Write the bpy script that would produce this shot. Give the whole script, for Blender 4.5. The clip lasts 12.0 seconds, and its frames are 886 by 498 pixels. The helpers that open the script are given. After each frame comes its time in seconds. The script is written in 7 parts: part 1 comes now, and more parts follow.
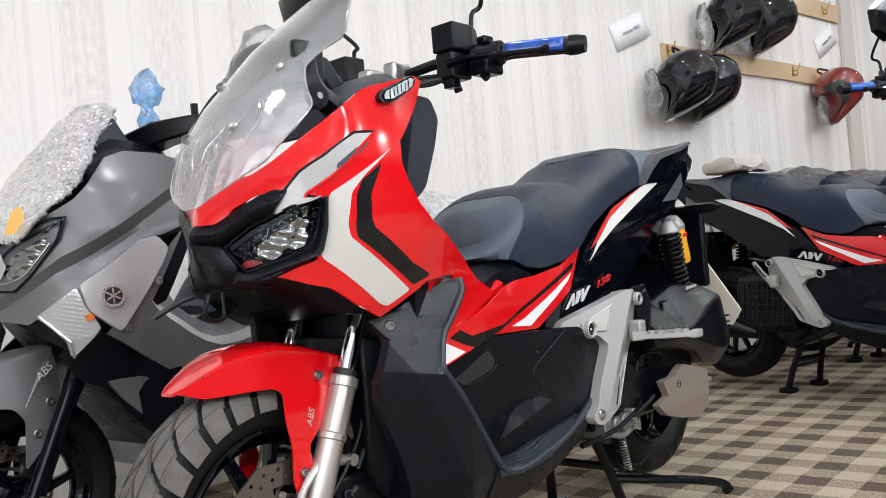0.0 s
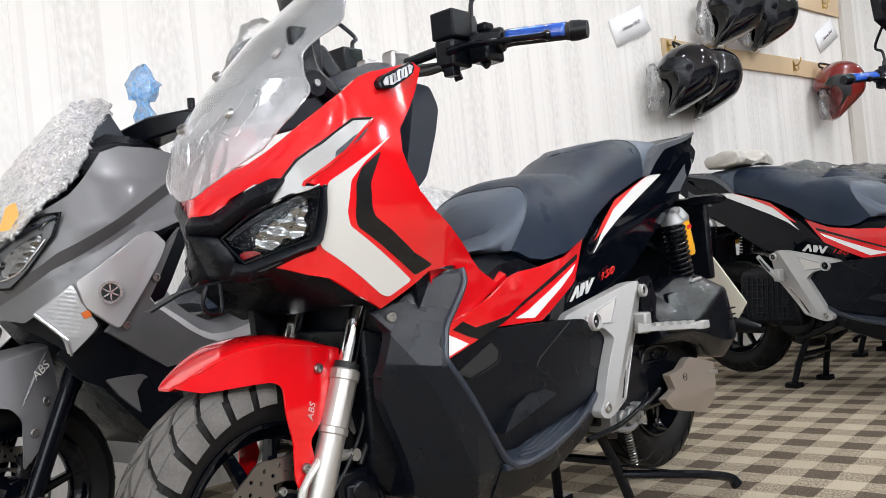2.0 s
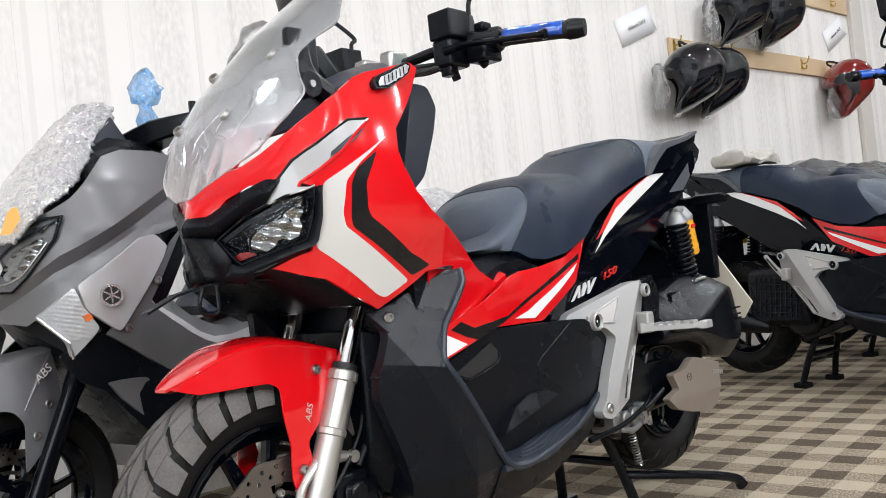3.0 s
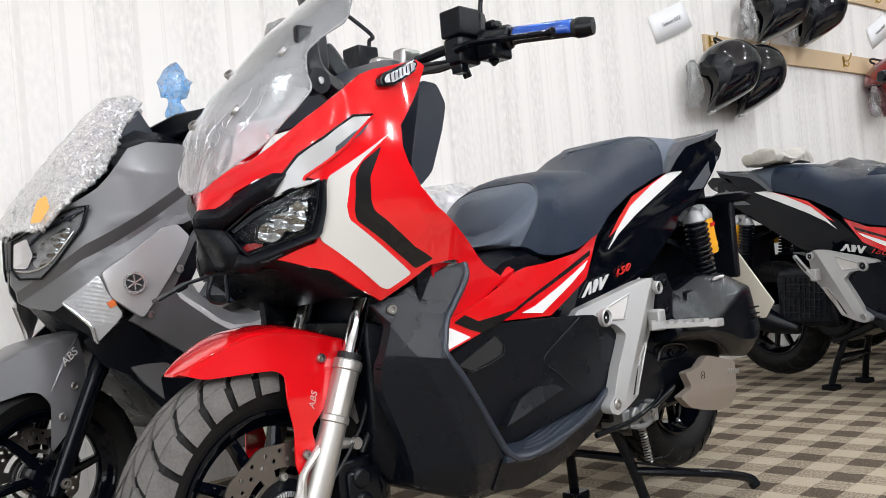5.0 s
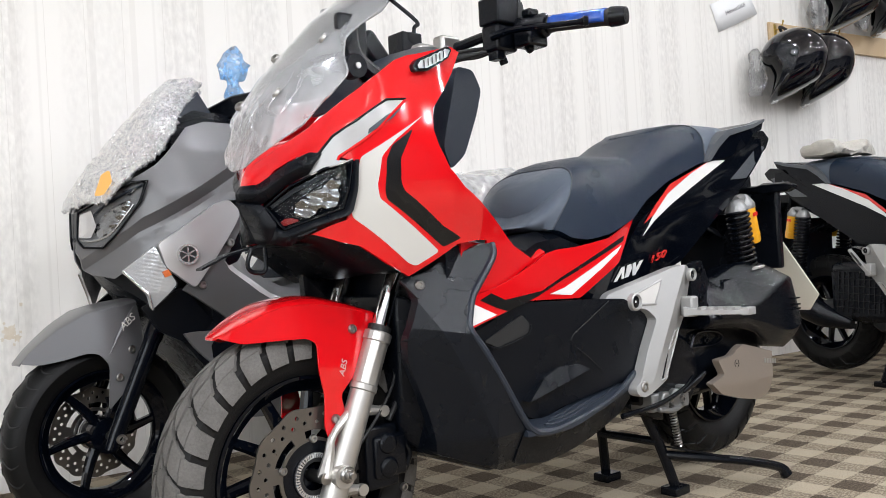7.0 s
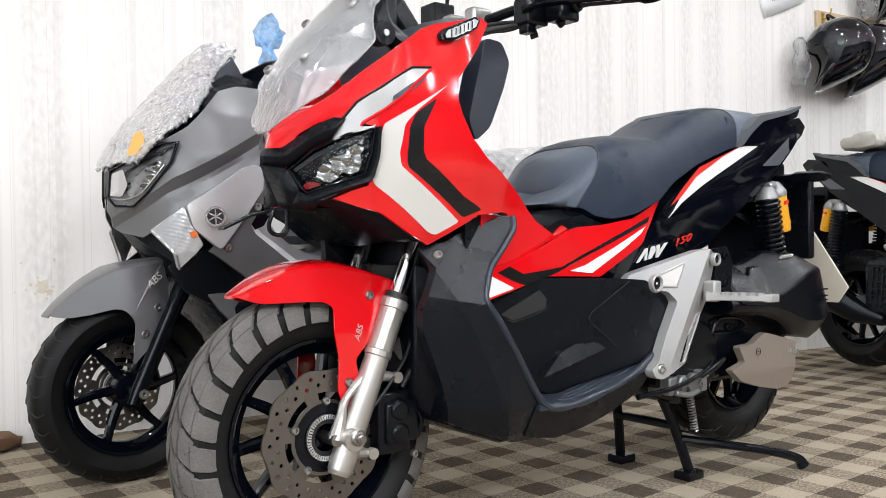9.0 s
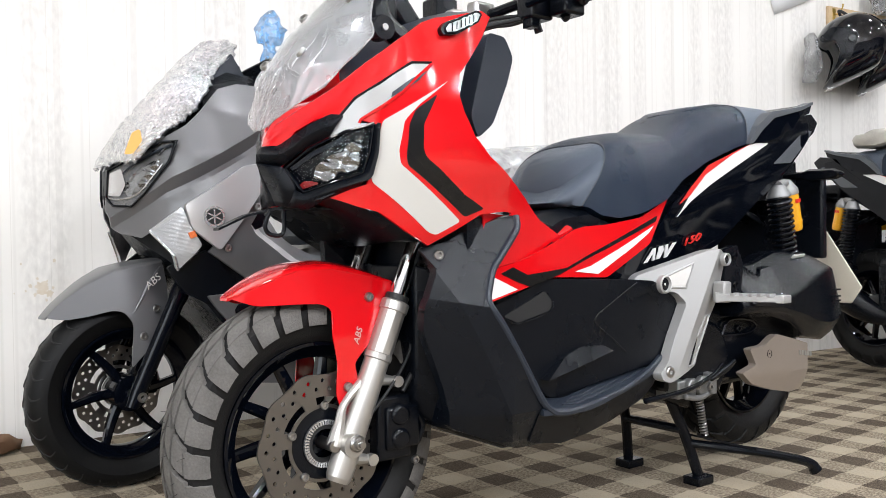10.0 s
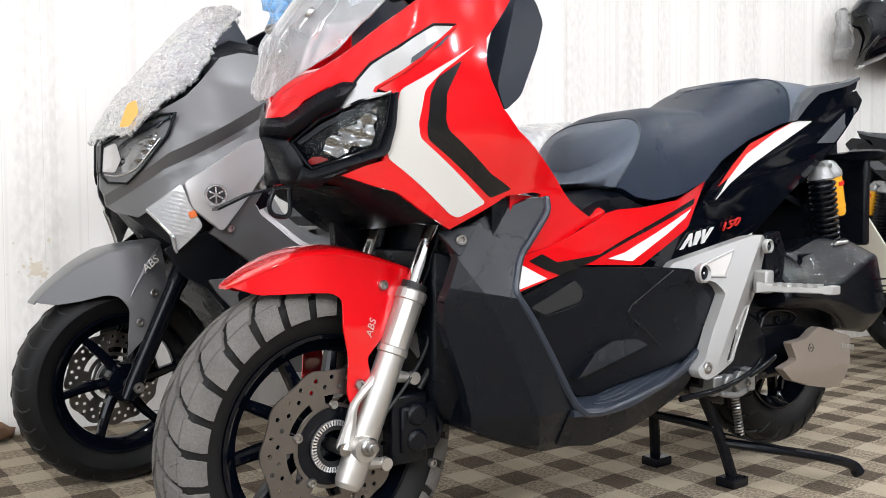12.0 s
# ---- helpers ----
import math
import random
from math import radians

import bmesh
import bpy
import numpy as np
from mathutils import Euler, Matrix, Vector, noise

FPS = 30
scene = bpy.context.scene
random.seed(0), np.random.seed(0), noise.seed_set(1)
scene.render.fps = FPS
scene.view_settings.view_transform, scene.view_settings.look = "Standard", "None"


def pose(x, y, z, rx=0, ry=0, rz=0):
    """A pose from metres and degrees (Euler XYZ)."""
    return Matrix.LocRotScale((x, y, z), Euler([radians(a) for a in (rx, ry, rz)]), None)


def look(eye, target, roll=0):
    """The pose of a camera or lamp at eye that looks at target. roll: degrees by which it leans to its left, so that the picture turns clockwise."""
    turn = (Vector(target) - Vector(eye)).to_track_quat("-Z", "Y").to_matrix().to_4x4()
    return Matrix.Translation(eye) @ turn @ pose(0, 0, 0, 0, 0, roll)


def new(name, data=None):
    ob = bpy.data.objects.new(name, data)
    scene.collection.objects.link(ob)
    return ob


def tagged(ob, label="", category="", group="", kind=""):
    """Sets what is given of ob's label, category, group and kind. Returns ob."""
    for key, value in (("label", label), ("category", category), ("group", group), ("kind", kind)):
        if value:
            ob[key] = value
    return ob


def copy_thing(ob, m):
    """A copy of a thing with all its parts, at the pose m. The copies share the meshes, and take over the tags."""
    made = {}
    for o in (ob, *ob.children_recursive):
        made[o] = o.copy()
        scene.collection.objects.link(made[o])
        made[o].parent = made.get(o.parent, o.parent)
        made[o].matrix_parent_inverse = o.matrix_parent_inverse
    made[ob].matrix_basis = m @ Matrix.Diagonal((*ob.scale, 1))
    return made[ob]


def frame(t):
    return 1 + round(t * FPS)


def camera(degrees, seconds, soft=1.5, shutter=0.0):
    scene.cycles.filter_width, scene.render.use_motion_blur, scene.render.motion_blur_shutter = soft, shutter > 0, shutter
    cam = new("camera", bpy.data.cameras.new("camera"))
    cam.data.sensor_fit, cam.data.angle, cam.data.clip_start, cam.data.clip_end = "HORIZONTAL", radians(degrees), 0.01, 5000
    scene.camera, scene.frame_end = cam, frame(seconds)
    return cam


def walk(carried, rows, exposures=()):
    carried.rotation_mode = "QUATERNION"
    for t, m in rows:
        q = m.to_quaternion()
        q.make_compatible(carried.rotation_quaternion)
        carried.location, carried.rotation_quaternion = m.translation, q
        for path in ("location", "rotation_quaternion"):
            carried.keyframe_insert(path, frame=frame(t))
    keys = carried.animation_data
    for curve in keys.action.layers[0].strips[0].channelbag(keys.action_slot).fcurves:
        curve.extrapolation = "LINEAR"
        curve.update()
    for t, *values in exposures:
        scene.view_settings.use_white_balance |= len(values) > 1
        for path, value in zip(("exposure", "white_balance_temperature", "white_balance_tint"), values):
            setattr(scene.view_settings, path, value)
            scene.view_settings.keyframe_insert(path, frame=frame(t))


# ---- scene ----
cam = camera(55.3, 12.0, soft=0.35)
PATH = [
    (0, (-0.715, -1.29, 0.706), (0.583, 0.231, 0.73), -5.1),
    (0.5, (-0.715, -1.282, 0.702), (0.582, 0.241, 0.729), -5.2),
    (1, (-0.716, -1.273, 0.695), (0.581, 0.25, 0.722), -5.3),
    (1.5, (-0.711, -1.265, 0.685), (0.587, 0.256, 0.716), -5.6),
    (2, (-0.698, -1.264, 0.684), (0.599, 0.258, 0.714), -5.7),
    (2.5, (-0.688, -1.268, 0.68), (0.604, 0.258, 0.715), -6.0),
    (3, (-0.677, -1.275, 0.677), (0.601, 0.263, 0.716), -6.1),
    (5, (-0.643, -1.342, 0.669), (0.556, 0.258, 0.705), -5.1),
    (5.5, (-0.637, -1.367, 0.672), (0.538, 0.251, 0.711), -4.5),
    (6, (-0.63, -1.396, 0.671), (0.529, 0.234, 0.714), -4.1),
    (6.5, (-0.627, -1.418, 0.663), (0.488, 0.242, 0.707), -3.8),
    (7, (-0.624, -1.437, 0.651), (0.444, 0.254, 0.665), -3.4),
    (9, (-0.603, -1.457, 0.63), (0.393, 0.277, 0.602), -0.8),
    (9.5, (-0.585, -1.449, 0.63), (0.4, 0.292, 0.599), -1.0),
    (10, (-0.569, -1.426, 0.631), (0.409, 0.319, 0.602), -0.9),
    (10.5, (-0.555, -1.396, 0.631), (0.412, 0.354, 0.601), -0.8),
    (11, (-0.543, -1.361, 0.63), (0.416, 0.393, 0.592), -0.6),
    (11.5, (-0.532, -1.318, 0.634), (0.423, 0.438, 0.561), -0.5),
    (12, (-0.519, -1.285, 0.636), (0.443, 0.467, 0.56), -0.4),
]
walk(cam, [(t, look(eye, target, roll)) for t, eye, target, roll in PATH], [(0, -0.18), (0.6, -0.17), (1.5, -0.02), (2.5, -0.10), (5, -0.11), (7, -0.10), (9, 0.02), (12, 0.10)])

# ---- light: a shop lit by rows of small ceiling spots, plus fill through an added, unseen window ----
world = bpy.data.worlds.new("shop_sky")
scene.world = world
world.use_nodes = True
wn = world.node_tree
sky = wn.nodes.new("ShaderNodeTexSky")
sky.sky_type, sky.sun_disc, sky.sun_elevation, sky.sun_rotation = "NISHITA", False, radians(35), radians(200)
wn.links.new(sky.outputs[0], wn.nodes["Background"].inputs[0])
wn.nodes["Background"].inputs[1].default_value = 0.08


def downlight(x, y, watts, across=0.10):
    """A round ceiling downlight."""
    data = bpy.data.lights.new("downlight", "AREA")
    data.shape, data.size, data.energy, data.color = "DISK", across, watts, (0.925, 0.96, 1.03)
    ob = new("downlight", data)
    ob.matrix_world = pose(x, y, 2.93)
    return ob


for i in range(7):
    downlight(-2.3 + 1.5 * i, 0.42, 4.5 + 2.0 * i, 0.14)
    downlight(-1.6 + 1.5 * i, -0.95, 12, 0.14)
for i in range(6):
    downlight(-2.6 + 1.5 * i, -2.6, 34)
for i in range(6):
    downlight(-2.6 + 1.5 * i, -4.6, 100 if i < 3 else 75)
# fill lamp in an added, unseen window of the end wall
data = bpy.data.lights.new("window_fill", "AREA")
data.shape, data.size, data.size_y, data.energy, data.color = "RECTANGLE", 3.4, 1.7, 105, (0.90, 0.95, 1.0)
new("window_fill", data).matrix_world = pose(-4.24, -2.6, 1.45, 90, 0, -90)

# ---- materials ----
def mat(name, base, rough=0.5, metal=0.0, grain=0.0, grain_size=200.0, wear=0.0, wear_size=9.0, bump=0.0, bump_size=300.0,
        coat=0.0, spec=0.5, aniso=0.0, tint=None, rough_var=0.08):
    """A principled surface with colour variation at two sizes, uneven gloss and fine relief."""
    m = bpy.data.materials.new(name)
    m.use_nodes = True
    t = m.node_tree
    b = t.nodes["Principled BSDF"]
    b.inputs["Metallic"].default_value = metal
    b.inputs["Coat Weight"].default_value = coat
    b.inputs["Coat Roughness"].default_value = 0.03
    b.inputs["Specular IOR Level"].default_value = spec
    co = t.nodes.new("ShaderNodeTexCoord")
    big = t.nodes.new("ShaderNodeTexNoise")
    big.inputs["Scale"].default_value, big.inputs["Detail"].default_value = wear_size, 5
    fine = t.nodes.new("ShaderNodeTexNoise")
    fine.inputs["Scale"].default_value, fine.inputs["Detail"].default_value = grain_size, 3
    for n in (big, fine):
        t.links.new(co.outputs["Object"], n.inputs["Vector"])
    tone = t.nodes.new("ShaderNodeMixRGB")
    second = tint or tuple(c * 0.72 for c in base)
    tone.inputs[1].default_value, tone.inputs[2].default_value = (*base, 1), (*second, 1)
    amount = t.nodes.new("ShaderNodeMath")
    amount.operation = "MULTIPLY_ADD"
    amount.inputs[1].default_value = wear
    t.links.new(big.outputs["Fac"], amount.inputs[0])
    fines = t.nodes.new("ShaderNodeMath")
    fines.operation = "MULTIPLY"
    fines.inputs[1].default_value = grain
    t.links.new(fine.outputs["Fac"], fines.inputs[0])
    t.links.new(fines.outputs[0], amount.inputs[2])
    t.links.new(amount.outputs[0], tone.inputs[0])
    t.links.new(tone.outputs[0], b.inputs["Base Color"])
    gloss = t.nodes.new("ShaderNodeMapRange")
    gloss.inputs[3].default_value, gloss.inputs[4].default_value = max(rough - rough_var, 0.02), min(rough + rough_var, 1)
    t.links.new(big.outputs["Fac"], gloss.inputs[0])
    t.links.new(gloss.outputs[0], b.inputs["Roughness"])
    if bump:
        rel = t.nodes.new("ShaderNodeTexNoise")
        rel.inputs["Scale"].default_value, rel.inputs["Detail"].default_value = bump_size, 2
        t.links.new(co.outputs["Object"], rel.inputs["Vector"])
        bm_ = t.nodes.new("ShaderNodeBump")
        bm_.inputs["Strength"].default_value, bm_.inputs["Distance"].default_value = bump, 0.002
        t.links.new(rel.outputs["Fac"], bm_.inputs["Height"])
        t.links.new(bm_.outputs[0], b.inputs["Normal"])
    return m


RED = mat("red_paint", (0.60, 0.0030, 0.0065), 0.12, spec=0.25, wear=0.10, wear_size=3, coat=0.9, rough_var=0.03)
BLACK_GLOSS = mat("black_paint", (0.0016, 0.0024, 0.0048), 0.06, spec=0.22, coat=0.0, wear=0.2, rough_var=0.03)
BLACK_MATT = mat("black_plastic", (0.0026, 0.0036, 0.0060), 0.28, spec=0.19, grain=0.3, grain_size=900, bump=0.25, bump_size=1600)
BLACK_SATIN = mat("satin_black", (0.0022, 0.0030, 0.0050), 0.24, spec=0.26, grain=0.2, bump=0.12, bump_size=1200)
# grey plastic; its lighter tone also carries sheen on footboard and knee panel
MID_PLASTIC = mat("grey_plastic", (0.017, 0.022, 0.032), 0.34, spec=0.4, grain=0.3, grain_size=900, bump=0.2, bump_size=1500)
# black plastic lifted in colour for the light the leg shield catches
LIFTED_BLACK = mat("lifted_black_plastic", (0.0038, 0.0052, 0.0082), 0.27, spec=0.25, grain=0.3, grain_size=900, bump=0.2, bump_size=1500)
SEAT = mat("seat_vinyl", (0.0075, 0.0165, 0.0340), 0.30, spec=0.28, grain=0.35, grain_size=700, bump=0.5, bump_size=900)
SEAT_GREY = mat("grey_seat_vinyl", (0.085, 0.105, 0.138), 0.36, spec=0.34, grain=0.35, grain_size=700, bump=0.5, bump_size=900)
WHITE_DECAL = mat("silver_white_decal", (0.52, 0.505, 0.475), 0.32, grain=0.25, grain_size=1500, coat=0.4)
PURE_WHITE = mat("white_decal", (0.72, 0.72, 0.71), 0.25, coat=0.4)
BLACK_DECAL = mat("black_decal", (0.005, 0.005, 0.0055), 0.26, grain=0.2, coat=0.1, spec=0.3)
RED_DECAL = mat("red_decal", (0.62, 0.03, 0.025), 0.25, coat=0.4)
SILVER = mat("silver_paint", (0.37, 0.365, 0.355), 0.34, metal=0.35, grain=0.25, grain_size=1800)
FORK = mat("fork_alloy", (0.55, 0.53, 0.50), 0.38, metal=0.85, grain=0.3, grain_size=900, wear=0.2)
CHROME = mat("chrome", (0.82, 0.82, 0.83), 0.08, metal=1.0, rough_var=0.03)
STEEL = mat("steel", (0.42, 0.41, 0.40), 0.32, metal=1.0, grain=0.3, wear=0.3)
DISC = mat("brake_disc_steel", (0.22, 0.205, 0.19), 0.30, metal=0.9, grain=0.5, grain_size=600, wear=0.35, wear_size=30)
ENGINE = mat("engine_alloy", (0.27, 0.27, 0.27), 0.45, metal=0.7, grain=0.4, wear=0.3, bump=0.2)
CASE = mat("champagne_case", (0.31, 0.26, 0.22), 0.36, metal=0.45, grain=0.3, wear=0.25)
TYRE = mat("dusty_tyre", (0.006, 0.006, 0.0065), 0.5, spec=0.16, grain=0.4, wear=0.45, wear_size=14, tint=(0.016, 0.015, 0.014), bump=0.35, bump_size=400)
TREAD = mat("worn_pale_tread", (0.175, 0.165, 0.154), 0.9, grain=0.6, grain_size=260, wear=0.7, wear_size=22, tint=(0.075, 0.070, 0.065), bump=0.6, bump_size=300, spec=0.2)
TYRE_CLEAN = mat("clean_tyre", (0.0045, 0.0045, 0.0047), 0.4, spec=0.14, grain=0.3, wear=0.4, wear_size=18, tint=(0.012, 0.012, 0.012), bump=0.3, bump_size=500)
RUBBER = mat("rubber", (0.006, 0.006, 0.0065), 0.6, grain=0.3, bump=0.2)
GREY_PAINT = mat("matt_grey_paint", (0.140, 0.139, 0.143), 0.34, metal=0.25, grain=0.25, grain_size=2500, wear=0.12, coat=0.12)
SILVER_PANEL = mat("light_grey_paint", (0.46, 0.45, 0.455), 0.3, metal=0.35, grain=0.2, grain_size=2500, coat=0.2)
YELLOW = mat("yellow_shock_paint", (0.80, 0.38, 0.015), 0.3, coat=0.5, wear=0.15)
BLUE_FILM = mat("blue_grip_film", (0.010, 0.10, 0.58), 0.22, coat=0.6, wear=0.9, wear_size=26, tint=(0.003, 0.006, 0.02))
AMBER = mat("amber_tape", (0.70, 0.36, 0.06), 0.35, coat=0.4, wear=0.3)
CARD = mat("cream_plate", (0.62, 0.57, 0.47), 0.6, grain=0.3, wear=0.25, wear_size=14)
TOWEL = mat("towel_cloth", (0.66, 0.63, 0.57), 0.9, grain=0.4, grain_size=350, wear=0.6, wear_size=25, tint=(0.30, 0.28, 0.25), bump=0.9, bump_size=400)
PLANK = mat("pine_board", (0.62, 0.47, 0.30), 0.5, grain=0.3, wear=0.5, wear_size=6, tint=(0.52, 0.36, 0.20), bump=0.15)
PAPER = mat("paper", (0.82, 0.82, 0.82), 0.7, grain=0.1)
INK = mat("printed_ink", (0.16, 0.16, 0.17), 0.6)
BRASS = mat("brass_hook", (0.55, 0.38, 0.10), 0.3, metal=0.9)
HELMET = mat("black_helmet_shell", (0.003, 0.0035, 0.006), 0.06, coat=0.5, wear=0.15, rough_var=0.02)
HELMET_RED = mat("red_helmet_shell", (0.17, 0.008, 0.007), 0.12, coat=1.0, wear=0.2, rough_var=0.02)
GREY_LAMP = mat("chrome_reflector", (0.46, 0.47, 0.49), 0.10, metal=1.0, wear=0.5, wear_size=30)
RED_LENS = mat("red_lens", (0.20, 0.006, 0.008), 0.15, coat=0.6)
SIGNAL_GLASS_MAT = mat("pale_signal_glass", (0.52, 0.52, 0.53), 0.14, metal=0.35, wear=0.3, wear_size=60, coat=0.6)
ORANGE = mat("orange_bulb", (0.75, 0.16, 0.03), 0.3)


def clear(name, tint=(1, 1, 1), rough=0.02, mix=0.25, gloss=(1, 1, 1), relief=0.0, relief_size=40.0, milk=0.0, sheen=1.0):
    """Thin clear sheet: see-through with a glossy face; milk adds a whitish scatter."""
    m = bpy.data.materials.new(name)
    m.use_nodes = True
    t = m.node_tree
    t.nodes.clear()
    out = t.nodes.new("ShaderNodeOutputMaterial")
    tr = t.nodes.new("ShaderNodeBsdfTransparent")
    tr.inputs[0].default_value = (*tint, 1)
    gl = t.nodes.new("ShaderNodeBsdfGlossy")
    gl.inputs[0].default_value, gl.inputs["Roughness"].default_value = (*gloss, 1), rough
    fres = t.nodes.new("ShaderNodeFresnel")
    fres.inputs[0].default_value = 1.45
    gain = t.nodes.new("ShaderNodeMath")
    gain.operation = "MULTIPLY_ADD"
    gain.inputs[1].default_value, gain.inputs[2].default_value = sheen, mix * 0.3
    t.links.new(fres.outputs[0], gain.inputs[0])
    top = t.nodes.new("ShaderNodeMixShader")
    base = tr
    if milk:
        di = t.nodes.new("ShaderNodeBsdfDiffuse")
        di.inputs[0].default_value = (0.85, 0.86, 0.88, 1)
        tl = t.nodes.new("ShaderNodeBsdfTranslucent")
        tl.inputs[0].default_value = (0.85, 0.86, 0.88, 1)
        both = t.nodes.new("ShaderNodeMixShader")
        t.links.new(di.outputs[0], both.inputs[1])
        t.links.new(tl.outputs[0], both.inputs[2])
        co = t.nodes.new("ShaderNodeTexCoord")
        nz = t.nodes.new("ShaderNodeTexNoise")
        nz.inputs["Scale"].default_value, nz.inputs["Detail"].default_value = relief_size, 4
        t.links.new(co.outputs["Object"], nz.inputs["Vector"])
        amt = t.nodes.new("ShaderNodeMath")
        amt.operation = "MULTIPLY"
        amt.inputs[1].default_value = milk * 2
        t.links.new(nz.outputs["Fac"], amt.inputs[0])
        mk = t.nodes.new("ShaderNodeMixShader")
        t.links.new(amt.outputs[0], mk.inputs[0])
        t.links.new(tr.outputs[0], mk.inputs[1])
        t.links.new(both.outputs[0], mk.inputs[2])
        base = mk
    t.links.new(gain.outputs[0], top.inputs[0])
    t.links.new(base.outputs[0], top.inputs[1])
    t.links.new(gl.outputs[0], top.inputs[2])
    if relief:
        co = t.nodes.new("ShaderNodeTexCoord")
        nz = t.nodes.new("ShaderNodeTexNoise")
        nz.inputs["Scale"].default_value, nz.inputs["Detail"].default_value = relief_size, 3
        t.links.new(co.outputs["Object"], nz.inputs["Vector"])
        bp = t.nodes.new("ShaderNodeBump")
        bp.inputs["Strength"].default_value, bp.inputs["Distance"].default_value = relief, 0.01
        t.links.new(nz.outputs["Fac"], bp.inputs["Height"])
        t.links.new(bp.outputs[0], gl.inputs["Normal"])
        t.links.new(bp.outputs[0], fres.inputs["Normal"])
    t.links.new(top.outputs[0], out.inputs[0])
    return m


LENS = clear("clear_lens", (0.95, 0.955, 0.96), 0.02, 0.0, sheen=0.10)
SMOKE = clear("smoked_lens", (0.35, 0.36, 0.38), 0.03, 0.4)
SCREEN = clear("wrapped_screen", (0.95, 0.96, 0.98), 0.10, 0.15, relief=0.05, relief_size=6, milk=0.30, sheen=1.0)
SEAT_WRAP = clear("milky_wrap", (0.95, 0.97, 0.99), 0.10, 0.5, relief=0.9, relief_size=30, milk=0.55, sheen=1.2)
BAG = clear("plastic_bag", (0.96, 0.965, 0.97), 0.12, 0.3, relief=0.9, relief_size=40, milk=0.16)
CREASE = clear("film_crease", (0.96, 0.97, 0.98), 0.08, 0.9, milk=0.42)
SIGNAL_CLEAR = mat("clear_ribbed_reflector", (0.70, 0.70, 0.71), 0.22, metal=0.8, wear=0.25, wear_size=40)
FADED_DECAL = mat("faded_silver_decal", (0.55, 0.32, 0.30), 0.4)
STRIP = mat("silver_light_strip", (0.37, 0.365, 0.36), 0.25, grain=0.2, grain_size=900, wear=0.3, wear_size=12, coat=0.5)
RAIL_GREY = mat("pale_grey_plastic", (0.075, 0.082, 0.092), 0.34, grain=0.3, grain_size=900, bump=0.15, bump_size=1500)
BUBBLE = clear("bubble_wrap", (0.90, 0.91, 0.92), 0.08, 1.6, relief=1.0, relief_size=130, milk=0.62, sheen=1.3)
BLUE_BAG = clear("blue_bag", (0.36, 0.66, 0.96), 0.25, 0.2, relief=0.8, relief_size=45, milk=0.24, sheen=0.9)


